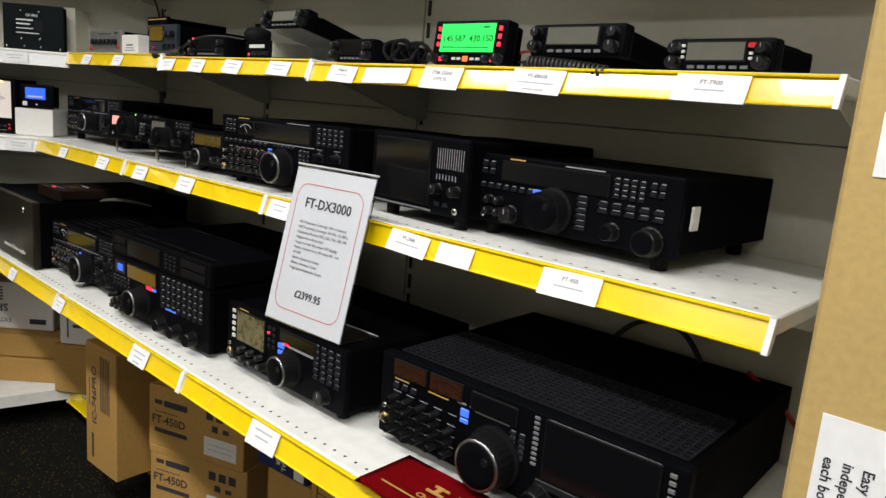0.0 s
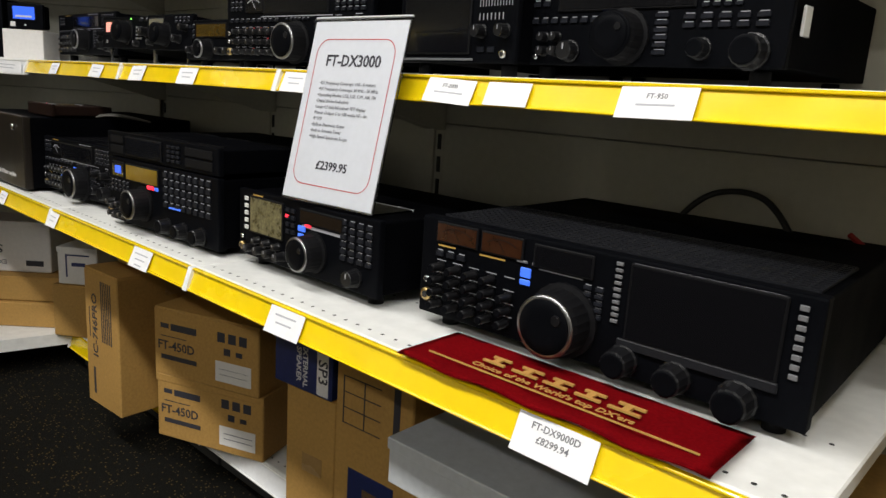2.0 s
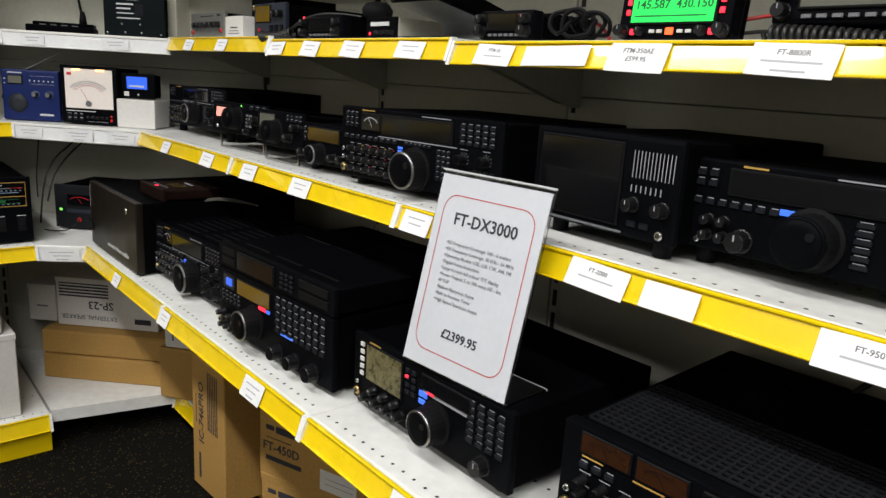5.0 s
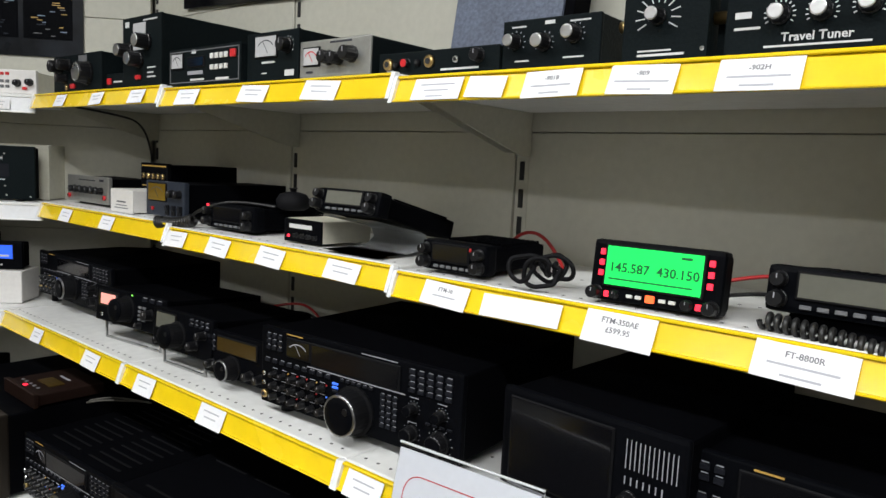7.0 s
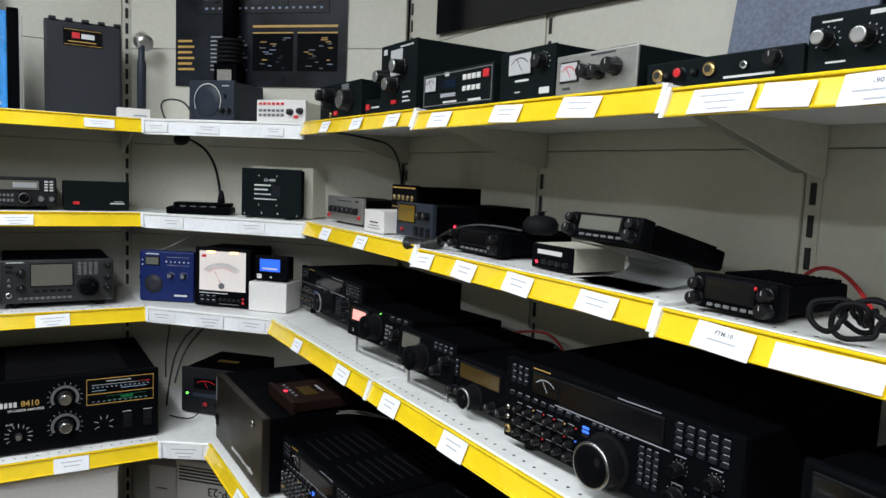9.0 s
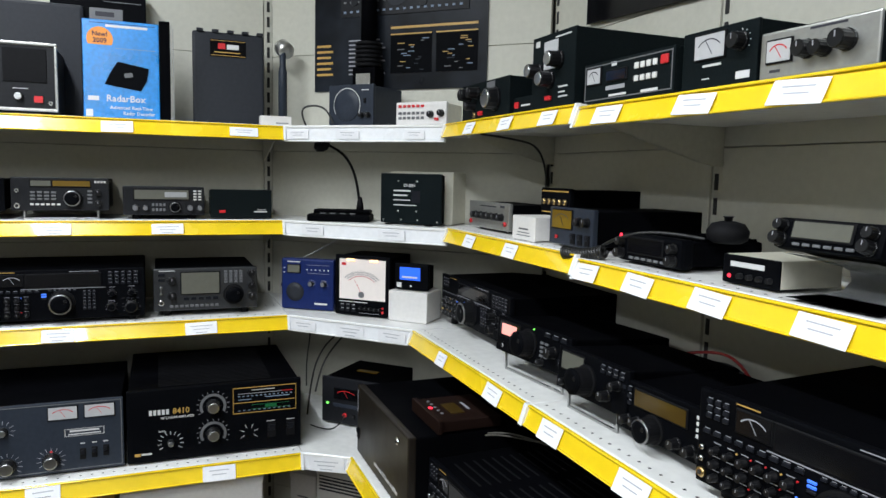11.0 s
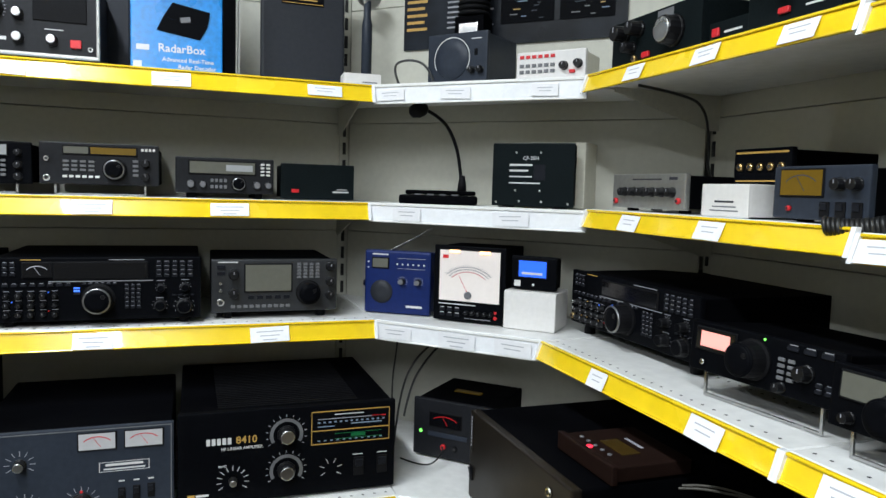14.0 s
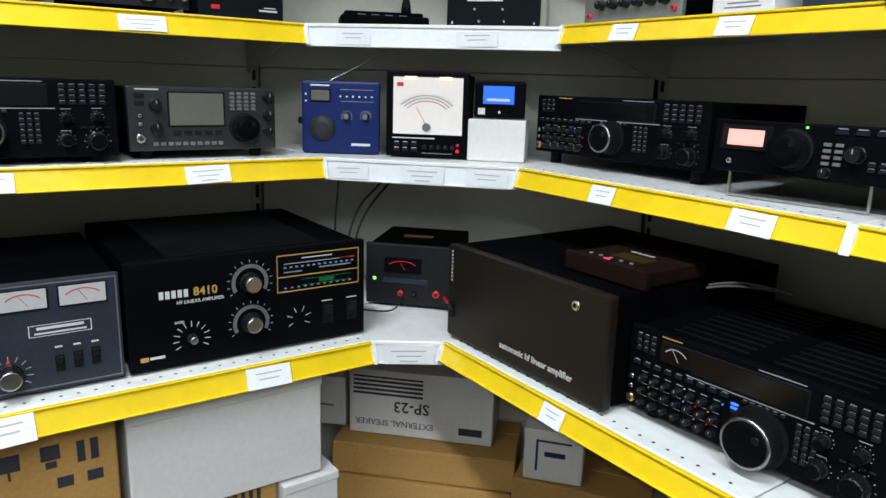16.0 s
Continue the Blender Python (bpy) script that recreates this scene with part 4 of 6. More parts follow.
gear("station_monitor", "black station monitor scope with a blank screen", "monitor", 0.918, 0.742, Z2, R - 4, 0.25, 0.13, 0.34,
     [("disp", 0.07, 0.12, 0.64, 0.9, "screen"), ("plate", 0.06, 0.03, 0.68, 0.055, "btngrey", 0.002), (K, 0.74, 0.34, 0.009, 0.018), (K, 0.92, 0.34, 0.009, 0.018), ("jack", 0.92, 0.1, 0.006, "chrome"), ("grid", 0.7, 0.1, 0.86, 0.2, 2, 1, "btn")]
     + [("bar", 0.71 + 0.022 * i, 0.6, 0.714 + 0.022 * i, 0.86, "dimmark") for i in range(12)] + [("bar", 0.71 + 0.03 * i, 0.46, 0.716 + 0.03 * i, 0.53, "dimmark") for i in range(7)], foot=0.02, bev=0.006)
gear("transceiver", "wide black transceiver with a large grey tuning knob", "radio", 0.945, 0.46, Z2, R - 1, 0.37, 0.109, 0.33,
     [("disp", 0.19, 0.66, 0.7, 0.9, "screen"), ("dial", 0.46, 0.33, 0.03, 0.034, "face"), ("grid", 0.72, 0.62, 0.86, 0.9, 4, 4, "btn", "mark"), ("grid", 0.87, 0.7, 0.94, 0.9, 2, 2, "btn", "dimmark"), ("grid", 0.02, 0.48, 0.36, 0.58, 8, 1, "btn", "dimmark"),
      ("grid", 0.02, 0.68, 0.15, 0.9, 3, 2, "btn", "dimmark"), ("plate", 0.355, 0.52, 0.42, 0.585, "bluekey", 0.003), ("plate", 0.3, 0.72, 0.37, 0.84, "screen", 0.003), ("grid", 0.56, 0.12, 0.63, 0.6, 1, 6, "btn", "dimmark"), ("grid", 0.66, 0.4, 0.95, 0.58, 5, 2, "btn", "dimmark"),
      (K, 0.25, 0.17, 0.013, 0.02), (K, 0.74, 0.2, 0.012, 0.02, "face"), (K, 0.9, 0.17, 0.019, 0.024, "face"), ("jack", 0.03, 0.1, 0.008, "brass"), ("jack", 0.03, 0.3, 0.004, "chrome"), ("jack", 0.1, 0.1, 0.004, "chrome"), ("led", 0.04, 0.8, 0.0025, "red"), ("bar", 0.22, 0.945, 0.3, 0.965, "gold"), ("bar", 0.5, 0.945, 0.68, 0.96, "dimmark")]
     + [(K, 0.13 + 0.055 * (i % 2), 0.17 + 0.17 * (i // 2), 0.0065, 0.014) for i in range(4)] + [("handle",)], foot=0.022, group="black transceivers")

# upper shelf of the long run
gear("antenna_tuner", "small silver tuner with a row of black knobs", "tuner", 1.02, 2.285, Z3, R, 0.24, 0.07, 0.13, [(K, 0.2 + 0.13 * i, 0.48, 0.009, 0.016) for i in range(6)] + [("jack", 0.07, 0.2, 0.006, "red"), ("jack", 0.93, 0.25, 0.006, "red"), ("bar", 0.3, 0.82, 0.7, 0.86, "ink"), ("bar", 0.8, 0.82, 0.9, 0.9, "ink")], body="black", face="silver", foot=0.006)
gear("small_carton", "small white carton with a printed label", "carton", 0.985, 2.022, Z3, R, 0.11, 0.055, 0.09, [("bar", 0.25, 0.3, 0.75, 0.34, "grayink"), ("bar", 0.3, 0.44, 0.7, 0.5, "ink"), ("bar", 0.2, 0.18, 0.8, 0.22, "grayink")], body="whitecard", face="whitecard", foot=0, feet=False, panel=0.004, inset=0.0)
gear("meter_unit", "black box with brass terminals", "switch box", 1.075, 2.04, Z3 + 0.001, R, 0.13, 0.115, 0.2, [("jack", 0.14 + 0.18 * i, 0.72, 0.007, "brass") for i in range(5)] + [("bar", 0.05, 0.92, 0.95, 0.95, "gold"), ("bar", 0.05, 0.5, 0.95, 0.52, "gold")], foot=0.003)
gear("power_supply", "dark blue grey power supply with a lit yellow meter", "power supply", 1.0, 1.85, Z3, R, 0.165, 0.078, 0.3, [("meter", 0.1, 0.45, 0.55, 0.92, "lcdamber"), (K, 0.72, 0.66, 0.009, 0.014), (K, 0.88, 0.66, 0.009, 0.014), ("switch", 0.58, 0.2, 0.016, 0.022), ("switch", 0.74, 0.2, 0.016, 0.022), ("switch", 0.9, 0.2, 0.016, 0.022), ("jack", 0.2, 0.2, 0.004, "red")], body="black", face="slate", foot=0.004)


def mobile(label, cx, cy, z, rz, w, h, d, disp, tilt=0, extra=(), fw=None):
    """A car radio: a detachable face with side knobs on a finned body."""
    fw = fw or w
    items = [("disp", 0.2, 0.36, 0.74, 0.86, disp), (K, 0.08, 0.7, 0.008, 0.014), (K, 0.08, 0.28, 0.009, 0.016), (K, 0.9, 0.68, 0.008, 0.014), (K, 0.9, 0.28, 0.009, 0.016), ("grid", 0.2, 0.08, 0.8, 0.24, 6, 1, "btngrey")] + list(extra)
    th = gear("mobile_radio", label, "radio", cx, cy, z, rz, fw, h, d, items, foot=0.004, feet=False, panel=0.028, inset=0.005, tilt=tilt, bev=0.007, group="car radios")
    bm = bmesh.new()
    for i in range(12):
        x = -w / 2 + 0.012 + (w - 0.024) * i / 11
        add_box(bm, x - 0.0015, x + 0.0015, 0.05, d - 0.01, h - 0.006, h - 0.001)
    ob = part("heatsink", bm, M["black"], th, "", pose(0, 0, 0.004, -tilt, 0, 0))
    ob["kind"] = "stuff"
    return th


mobile("black car radio with a coiled microphone beside it", 1.0, 1.6, Z3, R, 0.17, 0.05, 0.18, "screen", extra=[("led", 0.06, 0.9, 0.004, "redlit")])
mic = empty("hand_microphone", pose(1.08, 1.5, Z3 + 0.056, 0, 0, -70), "black hand microphone resting on a radio", "microphone")
part("body", lathe(((0.022, 0), (0.032, -0.006), (0.034, -0.02), (0.026, -0.032), (0.012, -0.036)), 20, M["rubber"]), None, mic, "", pose(0, 0, 0, -90, 0, 0))
part("clip", lathe(((0.006, 0), (0.007, -0.006), (0.01, -0.008)), 12, M["knob"]), None, mic, "", pose(0, 0, 0.036, -90, 0, 0))
cord("coiled_cord", coil((0.985, 1.705, Z3 + 0.022), (0.95, 1.79, Z3 + 0.012), 0.006, 0.011, 16), 0.0032, M["cable"], None, "black coiled microphone cord over the shelf edge")
cord("cord", [(1.06, 1.53, Z3 + 0.06), (1.02, 1.6, Z3 + 0.07), (0.99, 1.68, Z3 + 0.05), (0.99, 1.72, Z3 + 0.03)], 0.003, M["cable"], None, "thin black microphone cord over the radio")
gear("interface_box", "cream and black interface box with small controls", "interface box", 1.0, 1.37, Z3, R, 0.105, 0.042, 0.12, [(K, 0.35 + 0.17 * i, 0.3, 0.004, 0.008) for i in range(4)] + [("led", 0.14, 0.25, 0.003, "redlit"), ("bar", 0.15, 0.6, 0.75, 0.78, "mark")], body="cream", face="face", foot=0.002, feet=False, panel=0.004, inset=0.0)
# white curved stand with a radio on it
bm = bmesh.new()
prof = [(-0.02, 0.002), (0.05, 0.002), (0.085, 0.006), (0.1, 0.018), (0.095, 0.032), (0.08, 0.038), (0.02, 0.05), (-0.03, 0.06)]
a = [bm.verts.new((-0.065, y, z)) for y, z in prof]
b = [bm.verts.new((0.065, y, z)) for y, z in prof]
for i in range(len(prof) - 1):
    bm.faces.new((a[i], b[i], b[i + 1], a[i + 1]))
bmesh.ops.solidify(bm, geom=bm.faces[:], thickness=0.004)
tagged(obj("display_stand", finish(bm, M["frost"], "stand", True), None, pose(0.99, 1.215, Z3 + 0.008, 0, 0, R)), "white curved acrylic stand under a radio", "stand")
st = mobile("black car radio tilted up on a white stand", 0.975, 1.235, Z3 + 0.062, R, 0.14, 0.042, 0.2, "lcdgrey", tilt=14, fw=0.155)
mobile("black car radio with a small dark screen", 0.98, 1.005, Z3, R, 0.12, 0.045, 0.16, "screen", extra=[("led", 0.76, 0.8, 0.003, "red")])
rnd = random.Random(31)
hank = []
for i in range(64):
    t = 2 * math.pi * i / 11
    grow = 0.017 + 0.009 * math.sin(i * 0.37) + rnd.uniform(-0.004, 0.004)
    hank.append((0.995 + 0.03 * math.sin(i * 0.21) + rnd.uniform(-0.004, 0.004), 0.862 + grow * math.cos(t) - 0.014 * math.sin(i * 0.09), Z3 + 0.026 + grow * 0.85 * math.sin(t)))
hank = [(x, y, max(z, Z3 + 0.005)) for x, y, z in hank]
cord("cable_hank", hank, 0.0032, M["rubber"], None, "tangled bundle of black cable beside a radio", "cable")
lit = gear("mobile_radio", "black car radio with a lit green screen", "radio", 0.975, 0.702, Z3, R + 2, 0.158, 0.074, 0.05,
     [("disp", 0.13, 0.27, 0.86, 0.9, "green", "lit green display"), ("text", 0.5, 0.56, 0.0155, "145.587  430.150", "greenink"), ("bar", 0.16, 0.36, 0.8, 0.385, "greenink", 0.0036), ("bar", 0.7, 0.8, 0.78, 0.84, "greenink", 0.0036)]
     + [("grid", 0.06, 0.36, 0.115, 0.88, 1, 3, "redlit"), ("grid", 0.885, 0.36, 0.945, 0.88, 1, 3, "redlit"), ("plate", 0.46, 0.06, 0.53, 0.18, "orangelit", 0.003), ("plate", 0.13, 0.06, 0.17, 0.16, "redlit", 0.003), ("plate", 0.83, 0.06, 0.88, 0.16, "redlit", 0.003), (K, 0.06, 0.12, 0.008, 0.016), (K, 0.94, 0.12, 0.008, 0.016), (K, 0.22, 0.12, 0.005, 0.01), (K, 0.77, 0.12, 0.006, 0.01), ("grid", 0.3, 0.07, 0.44, 0.17, 2, 1, "btnwhite"), ("grid", 0.55, 0.07, 0.7, 0.17, 2, 1, "btnwhite")],
     foot=0.004, feet=False, bev=0.006, panel=0.03, tilt=6)
for c in lit.children_recursive:
    if c.name.startswith("lettering"):
        c.location.y -= 0.0034
part("bracket", box_bm(-0.03, 0.03, 0.045, 0.12, 0.002, 0.04, 0.003), M["black"], lit)
mobile("black car radio with a grey display, raised on its bracket", 0.99, 0.5, Z3 + 0.016, R, 0.14, 0.05, 0.19, "lcdgrey", tilt=5, fw=0.165)
part_br = tagged(obj("mounting_bracket", box(-0.06, 0.06, 0.02, 0.14, 0, 0.017, M["black"], 0.002), None, pose(0.985, 0.5, Z3 + 0.0005, 0, 0, R)), "black metal mounting bracket under a radio", "bracket")
mobile("black car radio with an amber display and red keys", 1.02, 0.29, Z3, R - 4, 0.13, 0.046, 0.14, "lcdgrey", fw=0.15, extra=[("plate", 0.76, 0.7, 0.83, 0.85, "red", 0.003), ("plate", 0.84, 0.62, 0.9, 0.82, "red", 0.004), ("grid", 0.13, 0.36, 0.18, 0.86, 1, 3, "btnwhite"), ("grid", 0.77, 0.34, 0.82, 0.62, 1, 2, "btnwhite")])
cord("microphone_cord", coil((0.985, 0.58, Z3 + 0.01), (0.955, 0.42, Z3 - 0.005), -0.002, 0.008, 18), 0.003, M["cable"], None, "black coiled microphone cord over the shelf edge")
cord("power_lead", [(1.05, 0.66, Z3 + 0.03), (1.1, 0.6, Z3 + 0.05), (1.12, 0.56, Z3 + 0.03), (1.13, 0.5, Z3 + 0.012)], 0.0025, M["redcable"], None, "thin red power lead lying behind the radios")
cord("power_lead", [(1.05, 0.655, Z3 + 0.015), (1.1, 0.59, Z3 + 0.03), (1.14, 0.55, Z3 + 0.01)], 0.0025, M["cable"], None, "thin black power lead lying behind the radios")
cord("power_lead", [(1.17, 0.46, Z3 + 0.03), (1.21, 0.4, Z3 + 0.055), (1.23, 0.36, Z3 + 0.075), (1.225, 0.3, Z3 + 0.045), (1.2, 0.25, Z3 + 0.02)], 0.003, M["redcable"], None, "thin red power lead lying behind the radios")
cord("power_lead", [(1.16, 0.28, Z3 + 0.02), (1.17, 0.22, Z3 + 0.012), (1.17, 0.1, Z3 + 0.004)], 0.003, M["redcable"], None, "thin red power lead lying behind the radios")
cord("power_lead", [(1.14, 1.02, Z3 + 0.03), (1.2, 1.04, Z3 + 0.055), (1.2, 0.98, Z3 + 0.05), (1.15, 0.92, Z3 + 0.006)], 0.003, M["redcable"], None, "thin red power lead lying behind the radios")

# top shelf of the long run
MF = dict(body="mfj", face="mfj", panel=0.006, inset=0.001, foot=0.005, bev=0.002)
gear("antenna_tuner", "black tuner with a large silver knob", "tuner", 0.97, 2.22, Z4, R, 0.27, 0.09, 0.2, [("knob", 0.17, 0.7, 0.016, 0.03), ("knob", 0.35, 0.72, 0.014, 0.03), ("knob", 0.27, 0.36, 0.011, 0.025), ("knob", 0.74, 0.46, 0.026, 0.03, "alu"), ("plate", 0.55, 0.62, 0.72, 0.95, "btngrey", 0.001), ("plate", 0.4, 0.08, 0.48, 0.2, "red", 0.006), ("jack", 0.3, 0.12, 0.007, "brass")], **MF)
gear("accessory_box", "small black box with a red key", "accessory box", 0.975, 2.025, Z4, R, 0.09, 0.035, 0.14, [("plate", 0.12, 0.3, 0.3, 0.7, "red", 0.005), ("bar", 0.4, 0.4, 0.85, 0.5, "mark")], **MF)
gear("antenna_tuner", "tall black tuner with three knobs", "tuner", 0.968, 1.89, Z4, R, 0.17, 0.15, 0.3, [("plate", 0.3, 0.52, 0.62, 0.9, "meter", 0.002), ("knob", 0.18, 0.52, 0.015, 0.03, "alu"), ("knob", 0.66, 0.62, 0.016, 0.03, "alu"), ("knob", 0.46, 0.38, 0.016, 0.03, "alu"), ("plate", 0.38, 0.1, 0.5, 0.16, "red", 0.006), ("bar", 0.08, 0.86, 0.18, 0.94, "mark"), ("bar", 0.55, 0.92, 0.9, 0.94, "mark"), ("bar", 0.65, 0.25, 0.85, 0.27, "mark"), ("bar", 0.65, 0.18, 0.8, 0.2, "mark"), ("bar", 0.65, 0.12, 0.85, 0.14, "mark")], **MF)
gear("antenna_analyser", "low black instrument with white keys and one red key", "tuner", 0.958, 1.63, Z4, R, 0.25, 0.072, 0.22, [("meter", 0.06, 0.48, 0.22, 0.85, "meter"), ("disp", 0.3, 0.5, 0.52, 0.72, "screen"), ("grid", 0.6, 0.6, 0.85, 0.85, 4, 1, "btnwhite"), ("grid", 0.6, 0.32, 0.85, 0.55, 4, 1, "btnwhite"), ("plate", 0.88, 0.64, 0.95, 0.84, "red", 0.004), ("bar", 0.34, 0.84, 0.4, 0.94, "mark"), ("bar", 0.28, 0.28, 0.5, 0.38, "dimmark"), ("bar", 0.32, 0.12, 0.52, 0.17, "mark"), ("bar", 0.68, 0.1, 0.85, 0.16, "mark")], **MF, trim="btngrey")
gear("power_meter", "black wattmeter with a white meter and one knob", "meter", 0.968, 1.425, Z4, R, 0.148, 0.085, 0.16, [("meter", 0.2, 0.5, 0.6, 0.9, "meter"), ("knob", 0.8, 0.68, 0.012, 0.02), ("scale", 0.8, 0.68, 0.015, 0.017, 9, "mark"), ("bar", 0.3, 0.36, 0.55, 0.4, "mark"), ("bar", 0.75, 0.08, 0.92, 0.2, "mark"), ("bar", 0.3, 0.15, 0.4, 0.17, "mark")], **MF)
gear("antenna_tuner", "silver fronted tuner with black knobs", "tuner", 0.962, 1.255, Z4, R, 0.17, 0.06, 0.18, [("meter", 0.08, 0.34, 0.3, 0.78, "meter", "red"), ("knob", 0.44, 0.5, 0.011, 0.02), ("knob", 0.58, 0.46, 0.01, 0.02), ("knob", 0.76, 0.54, 0.012, 0.022), ("bar", 0.45, 0.88, 0.75, 0.93, "ink"), ("bar", 0.1, 0.12, 0.2, 0.18, "ink")], body="mfj", face="silver", panel=0.004, inset=0.001, foot=0.004)
gear("switch_box", "long low black box with jacks and a red button", "switch box", 0.968, 1.045, Z4, R, 0.225, 0.034, 0.14, [("jack", 0.1, 0.5, 0.009, "brass"), ("jack", 0.46, 0.52, 0.009, "brass"), ("knob", 0.26, 0.5, 0.007, 0.008, "red"), ("jack", 0.17, 0.45, 0.005, "rubber"), ("jack", 0.36, 0.5, 0.005, "rubber"), ("jack", 0.68, 0.52, 0.005, "chrome"), ("knob", 0.85, 0.62, 0.009, 0.014), ("bar", 0.55, 0.12, 0.85, 0.2, "mark"), ("bar", 0.08, 0.1, 0.14, 0.25, "mark")], **MF)
gear("antenna_tuner", "black tuner with three silver knobs", "tuner", 0.972, 0.86, Z4, R, 0.143, 0.062, 0.13, [("knob", 0.15, 0.55, 0.009, 0.02, "alu"), ("knob", 0.45, 0.5, 0.01, 0.02, "alu"), ("knob", 0.75, 0.62, 0.01, 0.02, "alu"), ("bar", 0.45, 0.86, 0.55, 0.93, "mark"), ("bar", 0.1, 0.84, 0.25, 0.87, "mark"), ("bar", 0.7, 0.86, 0.9, 0.89, "mark"), ("bar", 0.15, 0.14, 0.3, 0.17, "mark"), ("bar", 0.65, 0.16, 0.85, 0.19, "mark")] + [("scale", u, v, 0.0125, 0.0145, 9, "dimmark") for u, v in ((0.15, 0.55), (0.45, 0.5), (0.75, 0.62))], **MF)
rot = gear("antenna_tuner", "square black box with one silver rotary knob", "tuner", 0.975, 0.712, Z4, R, 0.1, 0.088, 0.05, [("knob", 0.42, 0.56, 0.009, 0.02, "alu"), ("scale", 0.42, 0.56, 0.0155, 0.027, 11, "mark"), ("bar", 0.4, 0.9, 0.54, 0.96, "mark"), ("bar", 0.2, 0.06, 0.75, 0.09, "mark"), ("bar", 0.2, 0.12, 0.6, 0.14, "mark"), ("screw", 0.95, 0.9), ("screw", 0.95, 0.12)], **MF)
part("mount_flange", box_bm(0.05, 0.072, 0.03, 0.034, 0.005, 0.093, 0.001), M["mfj"], rot)
part("socket", lathe(((0.007, 0), (0.007, -0.016), (0.009, -0.017), (0.009, -0.028)), 16, M["brass"]), None, rot, "brass coax socket", pose(0.05, 0.02, 0.05, 0, 0, 90))
part("socket", lathe(((0.007, 0), (0.007, -0.012)), 16, M["brass"]), None, rot, "brass coax socket", pose(-0.05, 0.02, 0.05, 0, 0, -90))
gear("antenna_tuner", "black travel tuner with three knobs and printed scales", "tuner", 0.985, 0.565, Z4, R, 0.165, 0.066, 0.09, [("knob", 0.33, 0.62, 0.0095, 0.018, "alu"), ("knob", 0.57, 0.62, 0.0095, 0.018, "alu"), ("knob", 0.82, 0.66, 0.0095, 0.018, "alu"), ("text", 0.55, 0.26, 0.0125, "Travel Tuner", "mark"), ("bar", 0.25, 0.12, 0.85, 0.15, "mark"), ("bar", 0.06, 0.6, 0.16, 0.7, "mark"), ("bar", 0.06, 0.42, 0.22, 0.46, "mark")] + [("scale", u, v, 0.0125, 0.0155, 13, "mark") for u, v in ((0.33, 0.62), (0.57, 0.62), (0.82, 0.66))], **MF)
# case and dark sign standing behind them
case = empty("equipment_case", pose(1.16, 1.1, Z4, 0, 0, R), "blue grey textured case standing against the wall panel", "case")
part("lid", box_bm(-0.09, 0.13, -0.02, 0.02, 0, 0.33, 0.004), M["bluefoam"], case, "", pose(0, 0.02, 0.0, -9, 0, 0))
part("edge", box_bm(0.132, 0.15, -0.02, 0.03, 0, 0.33, 0.004), M["black"], case, "", pose(0, 0.02, 0.0, -9, 0, 0))
part("card", box_bm(-0.02, 0.09, -0.0225, -0.021, 0.17, 0.25), M["paper"], case, "white printed card", pose(0, 0.02, 0.0, -9, 0, 0))
part("print_bar", box_bm(0.0, 0.07, -0.0236, -0.0226, 0.205, 0.21), M["grayink"], case, "", pose(0, 0.02, 0.0, -9, 0, 0))
part("print_bar", box_bm(0.01, 0.06, -0.0236, -0.0226, 0.19, 0.195), M["grayink"], case, "", pose(0, 0.02, 0.0, -9, 0, 0))
dark = empty("wall_banner", pose(XB - 0.006, 0, 0, 0, 0, R), "long black glossy wall banner above the shelf", "banner")
bm = bmesh.new()
pr = [(-2.22, 1.935), (-1.12, 1.885), (-1.12, 2.2), (-2.22, 2.2)]
a = [bm.verts.new((x, -0.008, z)) for x, z in pr]
b = [bm.verts.new((x, 0.002, z)) for x, z in pr]
for i in range(4):
    j = (i + 1) % 4
    bm.faces.new((a[j], a[i], b[i], b[j]))
bm.faces.new(a)
bm.faces.new(b[::-1])
bmesh.ops.recalc_face_normals(bm, faces=bm.faces[:])
part("board", bm, M["screen"], dark)

W1, W2, W3, W4 = (SHELF_L[i][1] + 0.001 for i in (1, 2, 3, 4))
# corner unit, fronts turned to the room
Q = -45.0


spk = gear("external_speaker", "blue grey speaker with a round blue grille", "speaker", 0.745, 2.665, W4, Q - 8, 0.165, 0.118, 0.15, [("ring", 0.42, 0.5, 0.047, 0.05, "btnwhite"), ("bar", 0.74, 0.85, 0.9, 0.87, "mark"), ("switch", 0.82, 0.6, 0.008, 0.015), (K, 0.76, 0.25, 0.008, 0.012), (K, 0.9, 0.25, 0.008, 0.012)], body="slate", face="slate", foot=0.004)
part("grille", lathe(((0.048, 0), (0.047, -0.002), (0.02, -0.0025)), 36, M["slate"]), None, spk, "round blue grey grille", pose(-0.0132, -0.0005, 0.063))
gear("keyer", "cream box with rows of red keys", "keyer", 0.905, 2.5, W4, Q - 6, 0.165, 0.064, 0.1, [("grid", 0.04, 0.72, 0.58, 0.92, 6, 1, "red"), ("grid", 0.04, 0.2, 0.58, 0.62, 6, 2, "btngrey"), (K, 0.7, 0.45, 0.009, 0.014), (K, 0.9, 0.5, 0.009, 0.014), ("plate", 0.78, 0.18, 0.86, 0.3, "red", 0.006)], body="cream", face="whitecard", foot=0.004)
rod = empty("mobile_antenna", pose(0.83, 2.78, W4, 0, 0, Q), "black motor-driven antenna with a threaded collar, standing upright", "antenna")
part("bracket", box_bm(-0.04, 0.04, -0.03, 0.03, 0, 0.19, 0.004), M["black"], rod)
